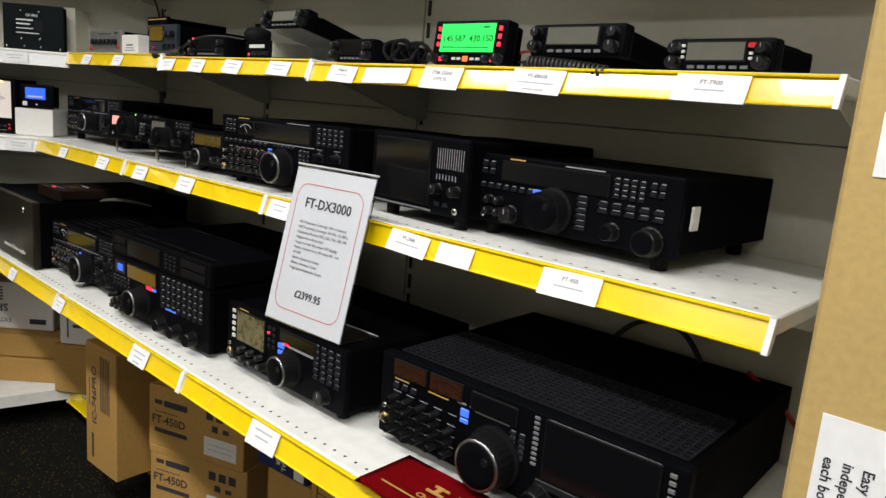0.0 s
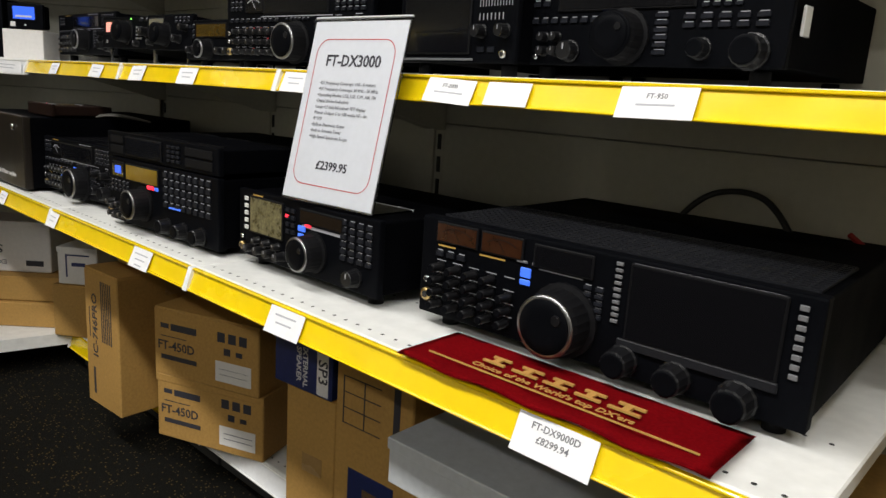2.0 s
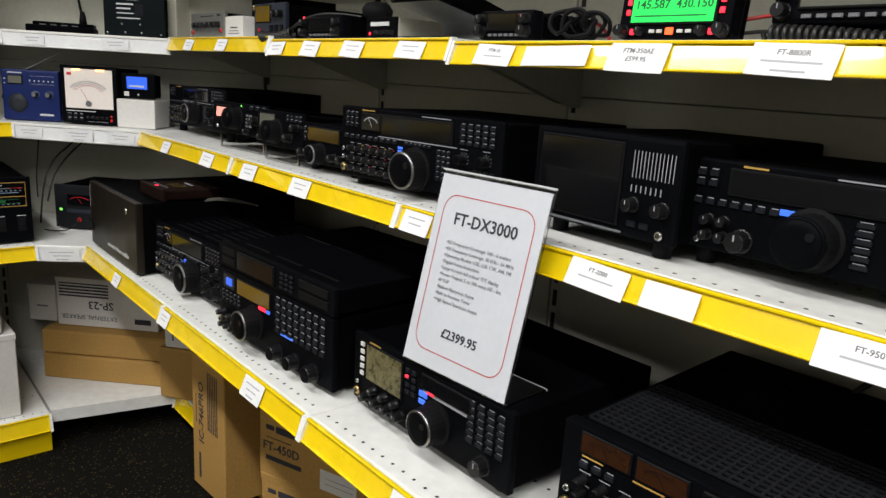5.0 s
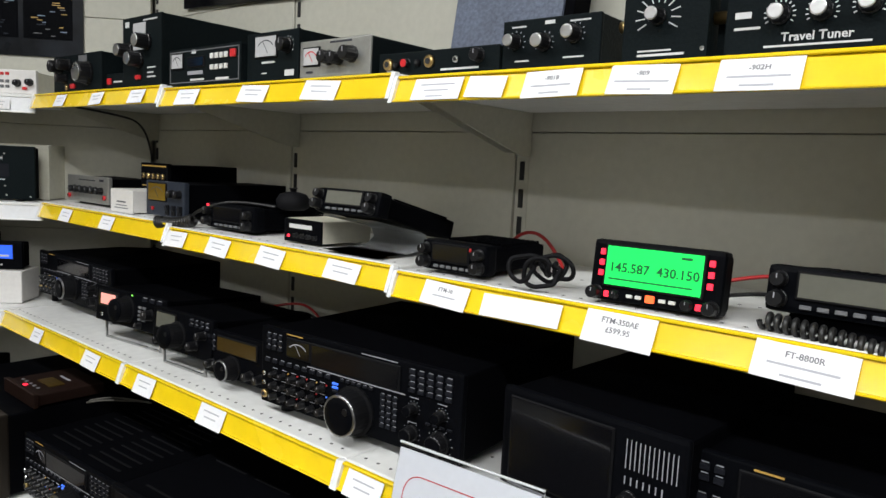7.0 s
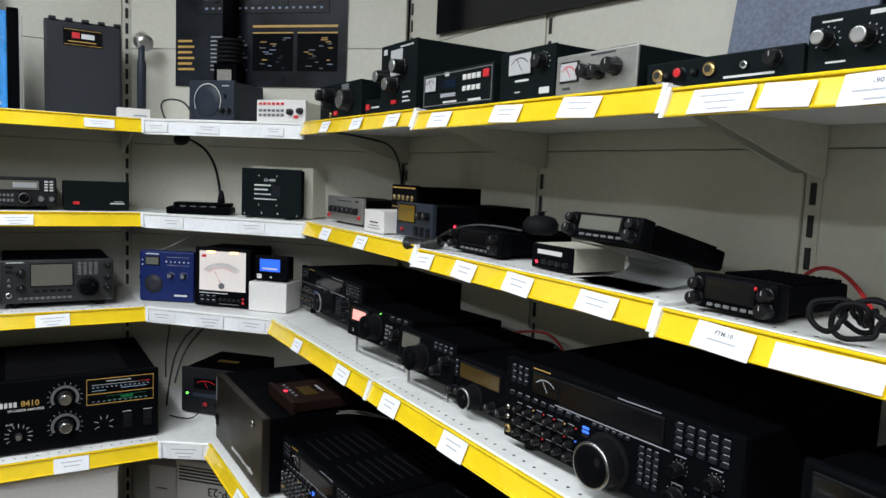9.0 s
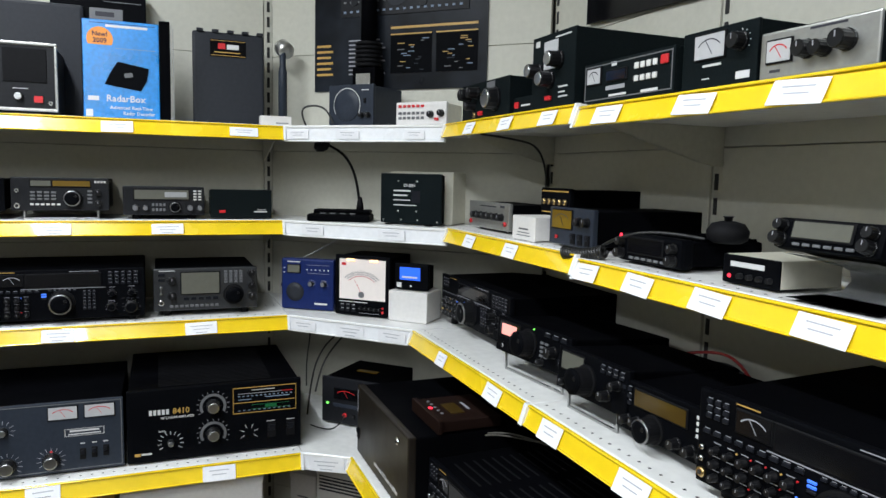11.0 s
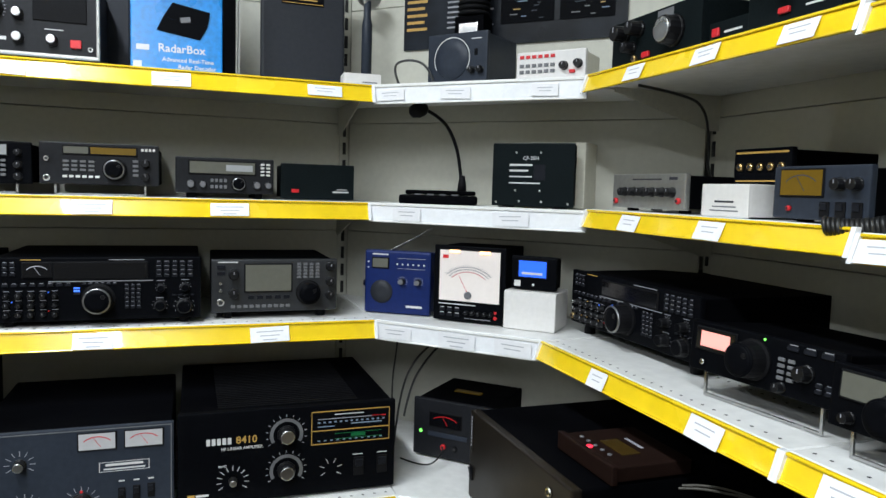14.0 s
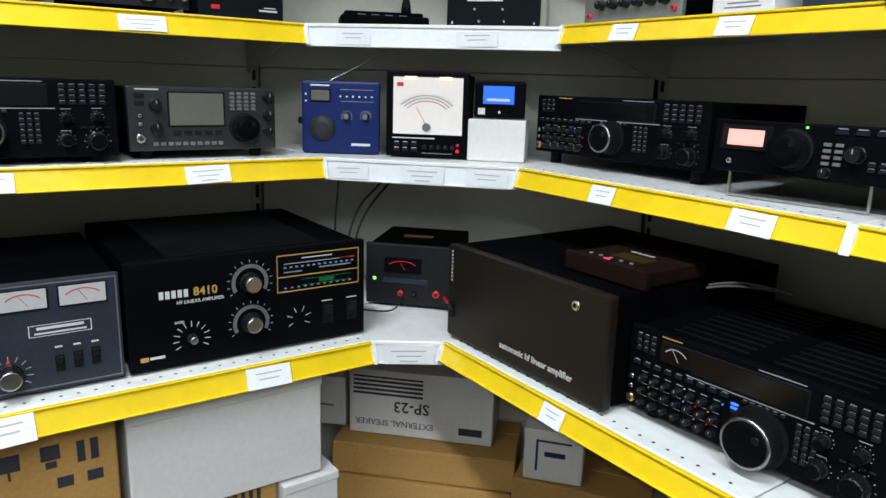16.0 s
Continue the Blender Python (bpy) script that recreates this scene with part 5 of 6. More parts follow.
for i in range(6):
    part("collar_ring", lathe(((0.038, 0), (0.042, -0.005), (0.038, -0.011)), 20, M["rubber"]), None, rod, "", pose(0, 0, 0.192 + 0.013 * i, -90, 0, 0))
part("mast", lathe(((0.024, 0), (0.024, -0.3)), 20, M["black"]), None, rod, "", pose(0, 0, 0.26, -90, 0, 0))
part("plate", box_bm(-0.025, 0.025, -0.034, -0.031, 0.1, 0.17), M["chrome"], rod, "shiny metal plate")
poster = empty("poster", CORNER_M @ pose(0.49, -0.004, 0), "dark glossy poster of a radio front panel", "poster")
part("sheet", box_bm(-0.30, 0.30, -0.002, 0, 1.80, 2.35), M["poster"], poster)
for x0, x1 in ((-0.02, 0.12), (0.135, 0.27)):
    inset = part("inset_picture", box_bm(x0, x1, -0.004, -0.0025, 1.85, 1.97), M["face"], poster)
    part("gold_bar", box_bm(x0, x1, -0.0048, -0.0042, 1.966, 1.97), M["gold"], inset)
    rnd = random.Random(int(x0 * 1000) + 90)
    for i in range(16):
        u, v = rnd.uniform(x0 + 0.01, x1 - 0.03), 1.858 + 0.0062 * i
        part("picture_detail", box_bm(u, u + rnd.uniform(0.008, 0.025), -0.0048, -0.0042, v, v + 0.0024), M[rnd.choice(("paleprint", "btngrey", "gold", "slate"))], inset)
part("gold_heading", box_bm(-0.02, 0.27, -0.004, -0.0025, 1.985, 1.992), M["gold"], poster)
for i in range(9):
    part("print_bar", box_bm(-0.17, -0.04 - 0.01 * (i % 3), -0.004, -0.0025, 1.85 + 0.013 * i, 1.854 + 0.013 * i), M["dimmark"], poster)
for i in range(6):
    part("gold_bar", box_bm(-0.29, -0.23 - 0.008 * (i % 2), -0.004, -0.0025, 1.85 + 0.018 * i, 1.857 + 0.018 * i), M["gold"], poster)
pf = part("radio_picture", box_bm(-0.2, 0.24, -0.005, -0.0025, 2.03, 2.2), M["facegrey"], poster)
for i in range(18):
    for j in range(5):
        part("picture_key", small_box(0.009, 0.001, 0.006, M[("paleprint", "btngrey", "slate")[(i * 3 + j) % 3]]), None, pf, "", pose(-0.185 + 0.0235 * i, -0.005, 2.045 + 0.03 * j))
for u, v in ((-0.15, 2.075), (-0.11, 2.16), (0.09, 2.06), (0.15, 2.12), (0.2, 2.07)):
    part("picture_knob", lathe(((0.013, 0), (0.012, -0.0015)), 16, M["facegrey"]), None, pf, "", pose(u, -0.0062, v))
part("picture_knob", lathe(((0.036, 0), (0.036, -0.001)), 24, M["casegrey"]), None, pf, "", pose(0.0, -0.0062, 2.09))

mic = empty("desk_microphone", pose(0.735, 2.735, W3, 0, 0, Q + 22), "black gooseneck desk microphone", "microphone")
part("base", box_bm(-0.095, 0.095, -0.05, 0.06, 0, 0.022, 0.006), M["black"], mic)
part("raised_back", box_bm(-0.085, 0.09, 0.0, 0.058, 0.0225, 0.034, 0.005), M["black"], mic)
for i in range(4):
    part("key", small_box(0.016, 0.01, 0.003, M["btngrey"]), None, mic, "", pose(-0.05 + 0.03 * i, -0.02, 0.0235))
neck = [(0.055, 0.03, 0.032), (0.05, 0.03, 0.09), (0.035, 0.02, 0.16), (0.0, 0.0, 0.215), (-0.045, -0.02, 0.232)]
cord("gooseneck", neck, 0.0042, M["rubber"], mic)
part("collar", lathe(((0.012, 0), (0.01, -0.02), (0.006, -0.04)), 14, M["rubber"]), None, mic, "", pose(0.055, 0.03, 0.033, -90, 0, 0))
part("capsule", lathe(((0.008, 0), (0.017, -0.01), (0.019, -0.025), (0.014, -0.042), (0.004, -0.048)), 18, M["rubber"]), None, mic, "", pose(-0.035, -0.016, 0.235, 20, 0, -60))
cf = gear("low_pass_filter", "black plate faced filter box", "filter", 0.896, 2.55, W3, Q - 2, 0.2, 0.146, 0.03, [("screw", 0.06, 0.06), ("screw", 0.35, 0.08), ("screw", 0.62, 0.08), ("screw", 0.94, 0.06), ("screw", 0.3, 0.85), ("screw", 0.6, 0.85), ("screw", 0.3, 0.25), ("screw", 0.6, 0.25), ("text", 0.48, 0.76, 0.012, "CF-30H", "mark"), ("bar", 0.22, 0.64, 0.5, 0.67, "mark"), ("bar", 0.22, 0.55, 0.45, 0.58, "mark"), ("bar", 0.22, 0.46, 0.5, 0.48, "mark"), ("plate", 0.52, 0.42, 0.66, 0.66, "btn", 0.001), ("bar", 0.22, 0.36, 0.6, 0.38, "mark")], face="mfj", body="black", foot=0.003, panel=0.008)
gear("carton", "cream carton behind the filter box", "carton", 0.945, 2.595, W3, Q - 2, 0.21, 0.155, 0.12, [], body="cream", face="cream", foot=0, feet=False, inset=0.0)

blue = gear("portable_radio", "navy blue portable radio with a round speaker and whip aerial", "radio", 0.634, 2.742, W2, Q + 10, 0.172, 0.157, 0.06, [("disp", 0.13, 0.73, 0.36, 0.87, "lcdgrey"), ("knob", 0.58, 0.52, 0.0075, 0.012, "btngrey"), ("knob", 0.82, 0.52, 0.0075, 0.012, "btngrey"), ("scale", 0.58, 0.52, 0.0105, 0.0125, 9, "mark"), ("scale", 0.82, 0.52, 0.0105, 0.0125, 9, "mark"), ("bar", 0.12, 0.925, 0.36, 0.945, "mark"), ("bar", 0.64, 0.11, 0.88, 0.145, "mark"), ("bar", 0.5, 0.88, 0.92, 0.886, "dimmark"), ("bar", 0.5, 0.72, 0.92, 0.726, "dimmark")] + [("led", 0.5 + 0.08 * i, 0.79, 0.0022, "btnwhite") for i in range(6)] + [("led", 0.06, 0.72 + 0.09 * i, 0.0022, "btnwhite") for i in range(2)], body="navy", face="navy", foot=0.001, feet=False, panel=0.02, bev=0.006)
part("speaker_grille", lathe(((0.029, 0), (0.029, -0.0015), (0.01, -0.002)), 28, M["casegrey"]), None, blue, "round grey speaker grille", pose(-0.04, 0, 0.055))
cord("aerial", [(-0.03, 0.03, 0.156), (0.02, 0.035, 0.182), (0.075, 0.045, 0.215)], 0.0024, M["steel"], blue)
part("side_knob", lathe(((0.008, 0), (0.008, -0.012)), 14, M["knob"]), None, blue, "", pose(-0.086, 0.03, 0.07, 0, 0, -90))
met = gear("watt_meter", "black wattmeter with a large lit white meter face", "meter", 0.768, 2.6, W2, Q + 3, 0.178, 0.178, 0.16, [("disp", 0.09, 0.27, 0.93, 0.94, "metercard", "lit white meter card"), ("bar", 0.08, 0.215, 0.6, 0.228, "mark"), ("grid", 0.08, 0.04, 0.4, 0.18, 3, 2, "btn", "mark"), ("led", 0.88, 0.15, 0.0035, "red"), ("led", 0.88, 0.08, 0.0045, "red"), ("bar", 0.45, 0.04, 0.82, 0.046, "dimmark")] + [(K, 0.48 + 0.085 * i, 0.12, 0.0048, 0.009) for i in range(5)], foot=0.003, feet=False, panel=0.01)
for i, (rx, c) in enumerate(((0.066, "grayink"), (0.058, "grayink"), (0.05, "red"))):
    arc(met, 0, 0.085, rx, rx * 0.72, 35, 145, 0.0007, M[c], -0.0042)
part("needle", small_box(0.001, 0.0004, 0.045, M["red"]), None, met, "", pose(-0.012, -0.0042, 0.09) @ pose(0, 0, 0, 0, -30, 0))
bm = bmesh.new()
for rr, n, ln in ((0.066, 26, 0.005), (0.058, 21, 0.004), (0.05, 17, 0.003)):
    for i in range(n):
        a = math.radians(145 - 110 * i / (n - 1))
        m = Matrix.Translation((math.cos(a) * (rr + ln / 2), -0.0042, 0.085 + math.sin(a) * (rr * 0.72 + ln / 2))) @ Matrix.Rotation(-a, 4, "Y")
        bmesh.ops.create_cube(bm, size=1, matrix=m @ Matrix.Diagonal((ln, 0.0003, 0.0007, 1)))
ticks = part("scale_ticks", bm, M["lineink"], met)
ticks["kind"] = "stuff"
part("pivot", lathe(((0.009, 0), (0.009, -0.003)), 16, M["btngrey"]), None, met, "", pose(0, -0.004, 0.066))
part("badge", small_box(0.014, 0.0006, 0.008, M["red"]), None, met, "", pose(-0.058, -0.0042, 0.155))
for x in (-0.035, 0.04):
    part("meter_lamp", small_box(0.026, 0.003, 0.007, M["lampglow"], 0.001), None, met, "glowing warm lamp", pose(x, -0.0045, 0.168))
gear("small_carton", "plain white carton under a small meter", "carton", 0.872, 2.49, W2, Q, 0.122, 0.088, 0.1, [], body="whitecard", face="whitecard", foot=0, feet=False, inset=0.0, panel=0.004)
gear("digital_meter", "small black meter with a lit blue screen on a carton", "meter", 0.885, 2.5, W2 + 0.09, Q, 0.108, 0.076, 0.05, [("disp", 0.18, 0.38, 0.78, 0.86, "bluelit", "lit blue display"), ("plate", 0.08, 0.08, 0.22, 0.26, "btnwhite", 0.0008), ("led", 0.5, 0.15, 0.003, "btnwhite"), ("bar", 0.25, 0.45, 0.7, 0.52, "mark", 0.0038)], foot=0.001, feet=False, bev=0.005)
psu = gear("power_supply", "black bench power supply with red and black leads", "power supply", 0.742, 2.615, W1, Q, 0.205, 0.14, 0.25, [("meter", 0.22, 0.55, 0.62, 0.78, "screen", "red"), ("led", 0.1, 0.42, 0.004, "ledgreen"), ("jack", 0.4, 0.2, 0.007, "red"), ("jack", 0.55, 0.2, 0.007, "rubber"), ("jack", 0.8, 0.22, 0.009, "red"), ("plate", 0.2, 0.36, 0.7, 0.44, "slate", 0.002)], face="facegrey", foot=0.006)
part("label", box_bm(-0.04, 0.03, 0.1, 0.12, 0.1425, 0.1445), M["lcdamber"], psu, "yellow sticker on the lid")
cord("test_lead", [(0.79, 2.545, W1 + 0.035), (0.77, 2.5, W1 + 0.03), (0.8, 2.47, W1 + 0.06), (0.82, 2.49, W1 + 0.08), (0.8, 2.52, W1 + 0.07), (0.775, 2.5, W1 + 0.012), (0.83, 2.47, W1 + 0.005)], 0.004, M["red"], None, "red test lead on the corner shelf")
cord("test_lead", [(0.72, 2.61, W1 + 0.035), (0.69, 2.57, W1 + 0.02), (0.66, 2.6, W1 + 0.006), (0.63, 2.66, W1 + 0.005)], 0.002, M["cable"], None, "black lead on the corner shelf")
cord("hanging_cable", [(0.79, 2.75, W2 - 0.025), (0.74, 2.76, W2 - 0.08), (0.69, 2.76, W2 - 0.12), (0.65, 2.75, W2 - 0.2), (0.635, 2.74, W1 + 0.01)], 0.0028, M["cable"], None, "thin black cable hanging below a shelf")
cord("hanging_cable", [(0.83, 2.75, W2 - 0.025), (0.78, 2.77, W2 - 0.07), (0.72, 2.77, W2 - 0.13), (0.68, 2.76, W2 - 0.19), (0.66, 2.74, W2 - 0.26)], 0.0028, M["cable"], None, "thin black cable hanging below a shelf")
cord("hanging_cable", [(0.66, 2.8, W2 - 0.025), (0.655, 2.8, W2 - 0.1), (0.64, 2.79, W2 - 0.18), (0.64, 2.78, W2 - 0.25)], 0.0022, M["cable"], None, "thin black cable hanging below a shelf")
cord("hanging_cable", [(1.0, 2.3, W4 - 0.026), (1.1, 2.3, W4 - 0.035), (1.2, 2.34, W4 - 0.05), (1.25, 2.38, W4 - 0.14), (1.245, 2.38, W3 + 0.1), (1.2, 2.3, W3 + 0.06)], 0.003, M["cable"], None, "thin black cable hanging below the top shelf")
cord("power_lead", [(1.13, 1.72, W2 + 0.07), (1.2, 1.66, W2 + 0.1), (1.22, 1.58, W2 + 0.09), (1.22, 1.54, W2 + 0.03)], 0.003, M["redcable"], None, "red power lead behind the radios")
cord("power_lead", [(1.13, 1.7, W2 + 0.06), (1.21, 1.64, W2 + 0.085), (1.23, 1.57, W2 + 0.06), (1.23, 1.53, W2 + 0.02)], 0.003, M["cable"], None, "black power lead behind the radios")
cord("power_lead", [(1.2, 0.5, W1 + 0.12), (1.22, 0.47, W1 + 0.18), (1.23, 0.4, W1 + 0.2), (1.22, 0.34, W1 + 0.18), (1.2, 0.3, W1 + 0.12)], 0.005, M["cable"], None, "black cable arching behind the large transceiver")
cord("power_lead", [(1.2, 0.24, W1 + 0.16), (1.22, 0.19, W1 + 0.12), (1.2, 0.14, W1 + 0.08), (1.17, 0.1, W1 + 0.02)], 0.004, M["redcable"], None, "red power lead behind the large transceiver")

# short run, lowest shelf
ZL1, ZL2, ZL3, ZL4 = (SHELF_L[i][1] + 0.001 for i in (1, 2, 3, 4))
alp = gear("linear_amplifier", "black linear amplifier with ribbed top and silver knobs", "amplifier", 0.352, 2.515, ZL1, 0, 0.442, 0.19, 0.42,
     [("knob", 0.475, 0.7, 0.017, 0.02, "alu"), ("ring", 0.475, 0.7, 0.027, 0.034, "btngrey"), ("scale", 0.475, 0.7, 0.037, 0.042, 13, "dimmark"), ("knob", 0.475, 0.3, 0.017, 0.02, "alu"), ("ring", 0.475, 0.3, 0.027, 0.034, "btngrey"), ("scale", 0.475, 0.3, 0.037, 0.042, 13, "dimmark"),
      ("knob", 0.235, 0.24, 0.008, 0.014, "alu"), ("scale", 0.235, 0.24, 0.022, 0.032, 11, "mark"), ("text", 0.295, 0.68, 0.021, "8410", "gold"), ("text", 0.275, 0.595, 0.0085, "HF LINEAR AMPLIFIER", "mark")] + [("bar", 0.12 + 0.023 * i, 0.645, 0.136 + 0.023 * i, 0.715, "mark") for i in range(5)] + [("text", 0.19, 0.41, 0.006, "BAND", "mark"),
      ("bar", 0.59, 0.915, 0.97, 0.925, "gold"), ("bar", 0.59, 0.7, 0.97, 0.71, "gold"), ("bar", 0.59, 0.55, 0.97, 0.56, "gold"), ("bar", 0.59, 0.55, 0.593, 0.92, "gold"), ("bar", 0.967, 0.55, 0.97, 0.92, "gold"),
      ("bar", 0.7, 0.875, 0.84, 0.885, "mark"), ("bar", 0.62, 0.83, 0.93, 0.838, "dimmark"), ("bar", 0.78, 0.76, 0.93, 0.772, "paleprint")] + [("bar", 0.62 + 0.026 * i, 0.79, 0.632 + 0.026 * i, 0.805, "paleprint") for i in range(13)] + [("bar", 0.62 + 0.03 * i, 0.585, 0.632 + 0.03 * i, 0.597, "paleprint") for i in range(11)] + [("bar", 0.62, 0.745, 0.7, 0.755, "paleprint"), ("bar", 0.7, 0.66, 0.93, 0.665, "greenink"), ("bar", 0.7, 0.6, 0.93, 0.605, "greenink"), ("bar", 0.78, 0.615, 0.85, 0.655, "greenink"), ("bar", 0.88, 0.83, 0.95, 0.842, "red"),
      ("switch", 0.82, 0.27, 0.022, 0.04), ("switch", 0.935, 0.27, 0.022, 0.04), ("bar", 0.79, 0.4, 0.84, 0.41, "mark"), ("bar", 0.91, 0.4, 0.96, 0.41, "mark"), ("scale", 0.685, 0.26, 0.014, 0.025, 6, "mark"), ("bar", 0.04, 0.09, 0.07, 0.13, "gold"), ("bar", 0.075, 0.1, 0.13, 0.125, "mark")],
     foot=0.006, vents=(26, 1), face="face", panel=0.016)
gear("linear_amplifier", "slate grey linear amplifier with twin meters", "amplifier", -0.05, 2.515, ZL1, 0, 0.348, 0.18, 0.38,
     [("meter", 0.52, 0.76, 0.7, 0.93, "meter", "red"), ("meter", 0.75, 0.76, 0.94, 0.93, "meter", "red"), ("bar", 0.62, 0.5, 0.87, 0.505, "mark"), ("bar", 0.62, 0.6, 0.87, 0.605, "mark"), ("bar", 0.618, 0.5, 0.622, 0.605, "mark"), ("bar", 0.868, 0.5, 0.872, 0.605, "mark"), ("bar", 0.65, 0.56, 0.84, 0.585, "mark"), ("bar", 0.64, 0.52, 0.85, 0.535, "mark"),
      ("knob", 0.24, 0.66, 0.01, 0.018, "alu"), ("scale", 0.24, 0.66, 0.016, 0.026, 9, "dimmark"), ("knob", 0.26, 0.17, 0.018, 0.024, "alu"), ("scale", 0.26, 0.17, 0.023, 0.032, 11, "dimmark"), ("knob", 0.53, 0.19, 0.018, 0.024, "alu"), ("scale", 0.53, 0.19, 0.023, 0.032, 11, "dimmark"),
      ("switch", 0.73, 0.24, 0.013, 0.028), ("switch", 0.805, 0.25, 0.013, 0.028), ("switch", 0.88, 0.26, 0.013, 0.028)] + [("bar", 0.715 + 0.075 * i, 0.38, 0.745 + 0.075 * i, 0.395, "mark") for i in range(3)] + [("led", 0.53, 0.31, 0.003, "red")],
     face="slate", body="black", foot=0.006, trim="btngrey", panel=0.008)
gear("linear_amplifier", "tall black amplifier with a small meter", "amplifier", -0.46, 2.5, ZL1, 0, 0.42, 0.265, 0.42, [("plate", 0.58, 0.66, 0.84, 0.9, "facegrey", 0.003), ("meter", 0.6, 0.72, 0.72, 0.84, "lcdsilver"), ("grid", 0.77, 0.68, 0.82, 0.88, 1, 4, "btn", "dimmark"), ("bar", 0.0, 0.33, 1.0, 0.336, "btn"), ("bar", 0.9, 0.04, 0.95, 0.06, "dimmark")], foot=0.006)
# short run, middle shelf
gear("external_speaker", "black matching speaker with two knobs", "speaker", -0.355, 2.72, ZL2, 0, 0.21, 0.136, 0.28, [("plate", 0.04, 0.08, 0.64, 0.92, "rubber", 0.002), ("bar", 0.72, 0.8, 0.92, 0.9, "btngrey"), ("bar", 0.74, 0.6, 0.88, 0.63, "dimmark"), (K, 0.74, 0.3, 0.009, 0.014, "alu"), (K, 0.88, 0.3, 0.009, 0.014, "alu")] + [("bar", 0.06, 0.12 + 0.055 * i, 0.62, 0.128 + 0.055 * i, "btn", 0.002) for i in range(14)], foot=0.012)
gear("transceiver", "large black transceiver with needle meter and dark display", "radio", -0.03, 2.72, ZL2, 0, 0.412, 0.135, 0.35, hf_items(9, 0.5, 0.34, 0.028, "screen", "screen") + [("bar", 0.17, 0.9, 0.27, 0.91, "red")], foot=0.012, group="black transceivers")
gear("transceiver", "silver grey transceiver with a large pale display", "radio", 0.342, 2.745, ZL2, 0, 0.287, 0.122, 0.3,
     [("disp", 0.26, 0.4, 0.62, 0.9, "lcdgrey", "large pale unlit display"), ("dial", 0.76, 0.36, 0.025, 0.03, "face"), ("grid", 0.66, 0.62, 0.86, 0.93, 4, 5, "btngrey", "dimmark"), (K, 0.94, 0.86, 0.01, 0.016), (K, 0.94, 0.56, 0.01, 0.016), (K, 0.94, 0.3, 0.01, 0.016), (K, 0.17, 0.72, 0.011, 0.016), (K, 0.17, 0.36, 0.011, 0.016), ("jack", 0.07, 0.2, 0.009, "chrome"), ("jack", 0.07, 0.42, 0.004, "chrome"), ("jack", 0.07, 0.55, 0.004, "chrome"),
      ("grid", 0.03, 0.68, 0.12, 0.92, 1, 2, "btn"), ("grid", 0.27, 0.22, 0.62, 0.34, 5, 1, "btn"), ("grid", 0.14, 0.06, 0.62, 0.16, 10, 1, "btngrey"), ("bar", 0.05, 0.94, 0.2, 0.96, "mark")], face="silverface", foot=0.016, panel=0.02)
# short run, upper shelf
gear("transceiver", "black transceiver with a long pale display", "radio", -0.3, 2.825, ZL3, 0, 0.26, 0.09, 0.25, [("disp", 0.1, 0.68, 0.82, 0.92, "lcdsilver"), ("dial", 0.45, 0.32, 0.021, 0.024, "face"), ("grid", 0.6, 0.15, 0.82, 0.6, 4, 4, "btngrey"), ("grid", 0.2, 0.15, 0.34, 0.6, 3, 3, "btn", "dimmark"), (K, 0.9, 0.75, 0.007, 0.014), (K, 0.9, 0.45, 0.008, 0.014), (K, 0.9, 0.18, 0.008, 0.014), ("jack", 0.05, 0.2, 0.008, "chrome"), ("jack", 0.05, 0.45, 0.005, "chrome")], foot=0.022, bail=True, feet=False, group="black transceivers")
gear("transceiver", "grey black transceiver with an amber display", "radio", -0.035, 2.825, ZL3, 0, 0.243, 0.092, 0.25, [("disp", 0.2, 0.74, 0.4, 0.9, "lcdgrey"), ("disp", 0.42, 0.74, 0.8, 0.9, "lcdamber"), ("dial", 0.62, 0.38, 0.022, 0.022, "alu"), ("grid", 0.18, 0.3, 0.46, 0.6, 4, 3, "btngrey"), ("grid", 0.18, 0.14, 0.5, 0.24, 6, 1, "btnwhite"), ("grid", 0.84, 0.82, 0.97, 0.94, 4, 1, "btnwhite"), (K, 0.88, 0.55, 0.009, 0.014), (K, 0.88, 0.22, 0.009, 0.014), ("jack", 0.06, 0.15, 0.008, "chrome"), ("jack", 0.06, 0.6, 0.006, "chrome"), ("grid", 0.76, 0.2, 0.83, 0.65, 1, 4, "btngrey")], face="facegrey", foot=0.024, bail=True, feet=False)
gear("transceiver", "small charcoal transceiver with a wide display", "radio", 0.232, 2.825, ZL3, 0, 0.222, 0.083, 0.2, [("disp", 0.14, 0.56, 0.8, 0.88, "lcdgrey"), ("plate", 0.5, 0.62, 0.78, 0.82, "lcdsilver", 0.0038), ("dial", 0.63, 0.28, 0.015, 0.018, "chrome"), ("grid", 0.85, 0.5, 0.97, 0.9, 2, 4, "btnwhite"), (K, 0.15, 0.25, 0.009, 0.014, "btngrey"), (K, 0.27, 0.25, 0.008, 0.014, "btngrey"), (K, 0.82, 0.25, 0.009, 0.014, "btngrey"), (K, 0.94, 0.25, 0.008, 0.014, "btngrey"), ("grid", 0.34, 0.1, 0.52, 0.45, 4, 2, "btngrey")], face="facegrey", foot=0.012)
gear("amplifier_box", "plain small black box with a red lamp", "amplifier", 0.45, 2.825, ZL3, 0, 0.18, 0.086, 0.13, [("plate", 0.14, 0.18, 0.24, 0.28, "red", 0.003), ("bar", 0.7, 0.2, 0.92, 0.24, "mark"), ("bar", 0.76, 0.28, 0.9, 0.3, "mark")], face="mfj", body="mfj", foot=0.003, feet=False)
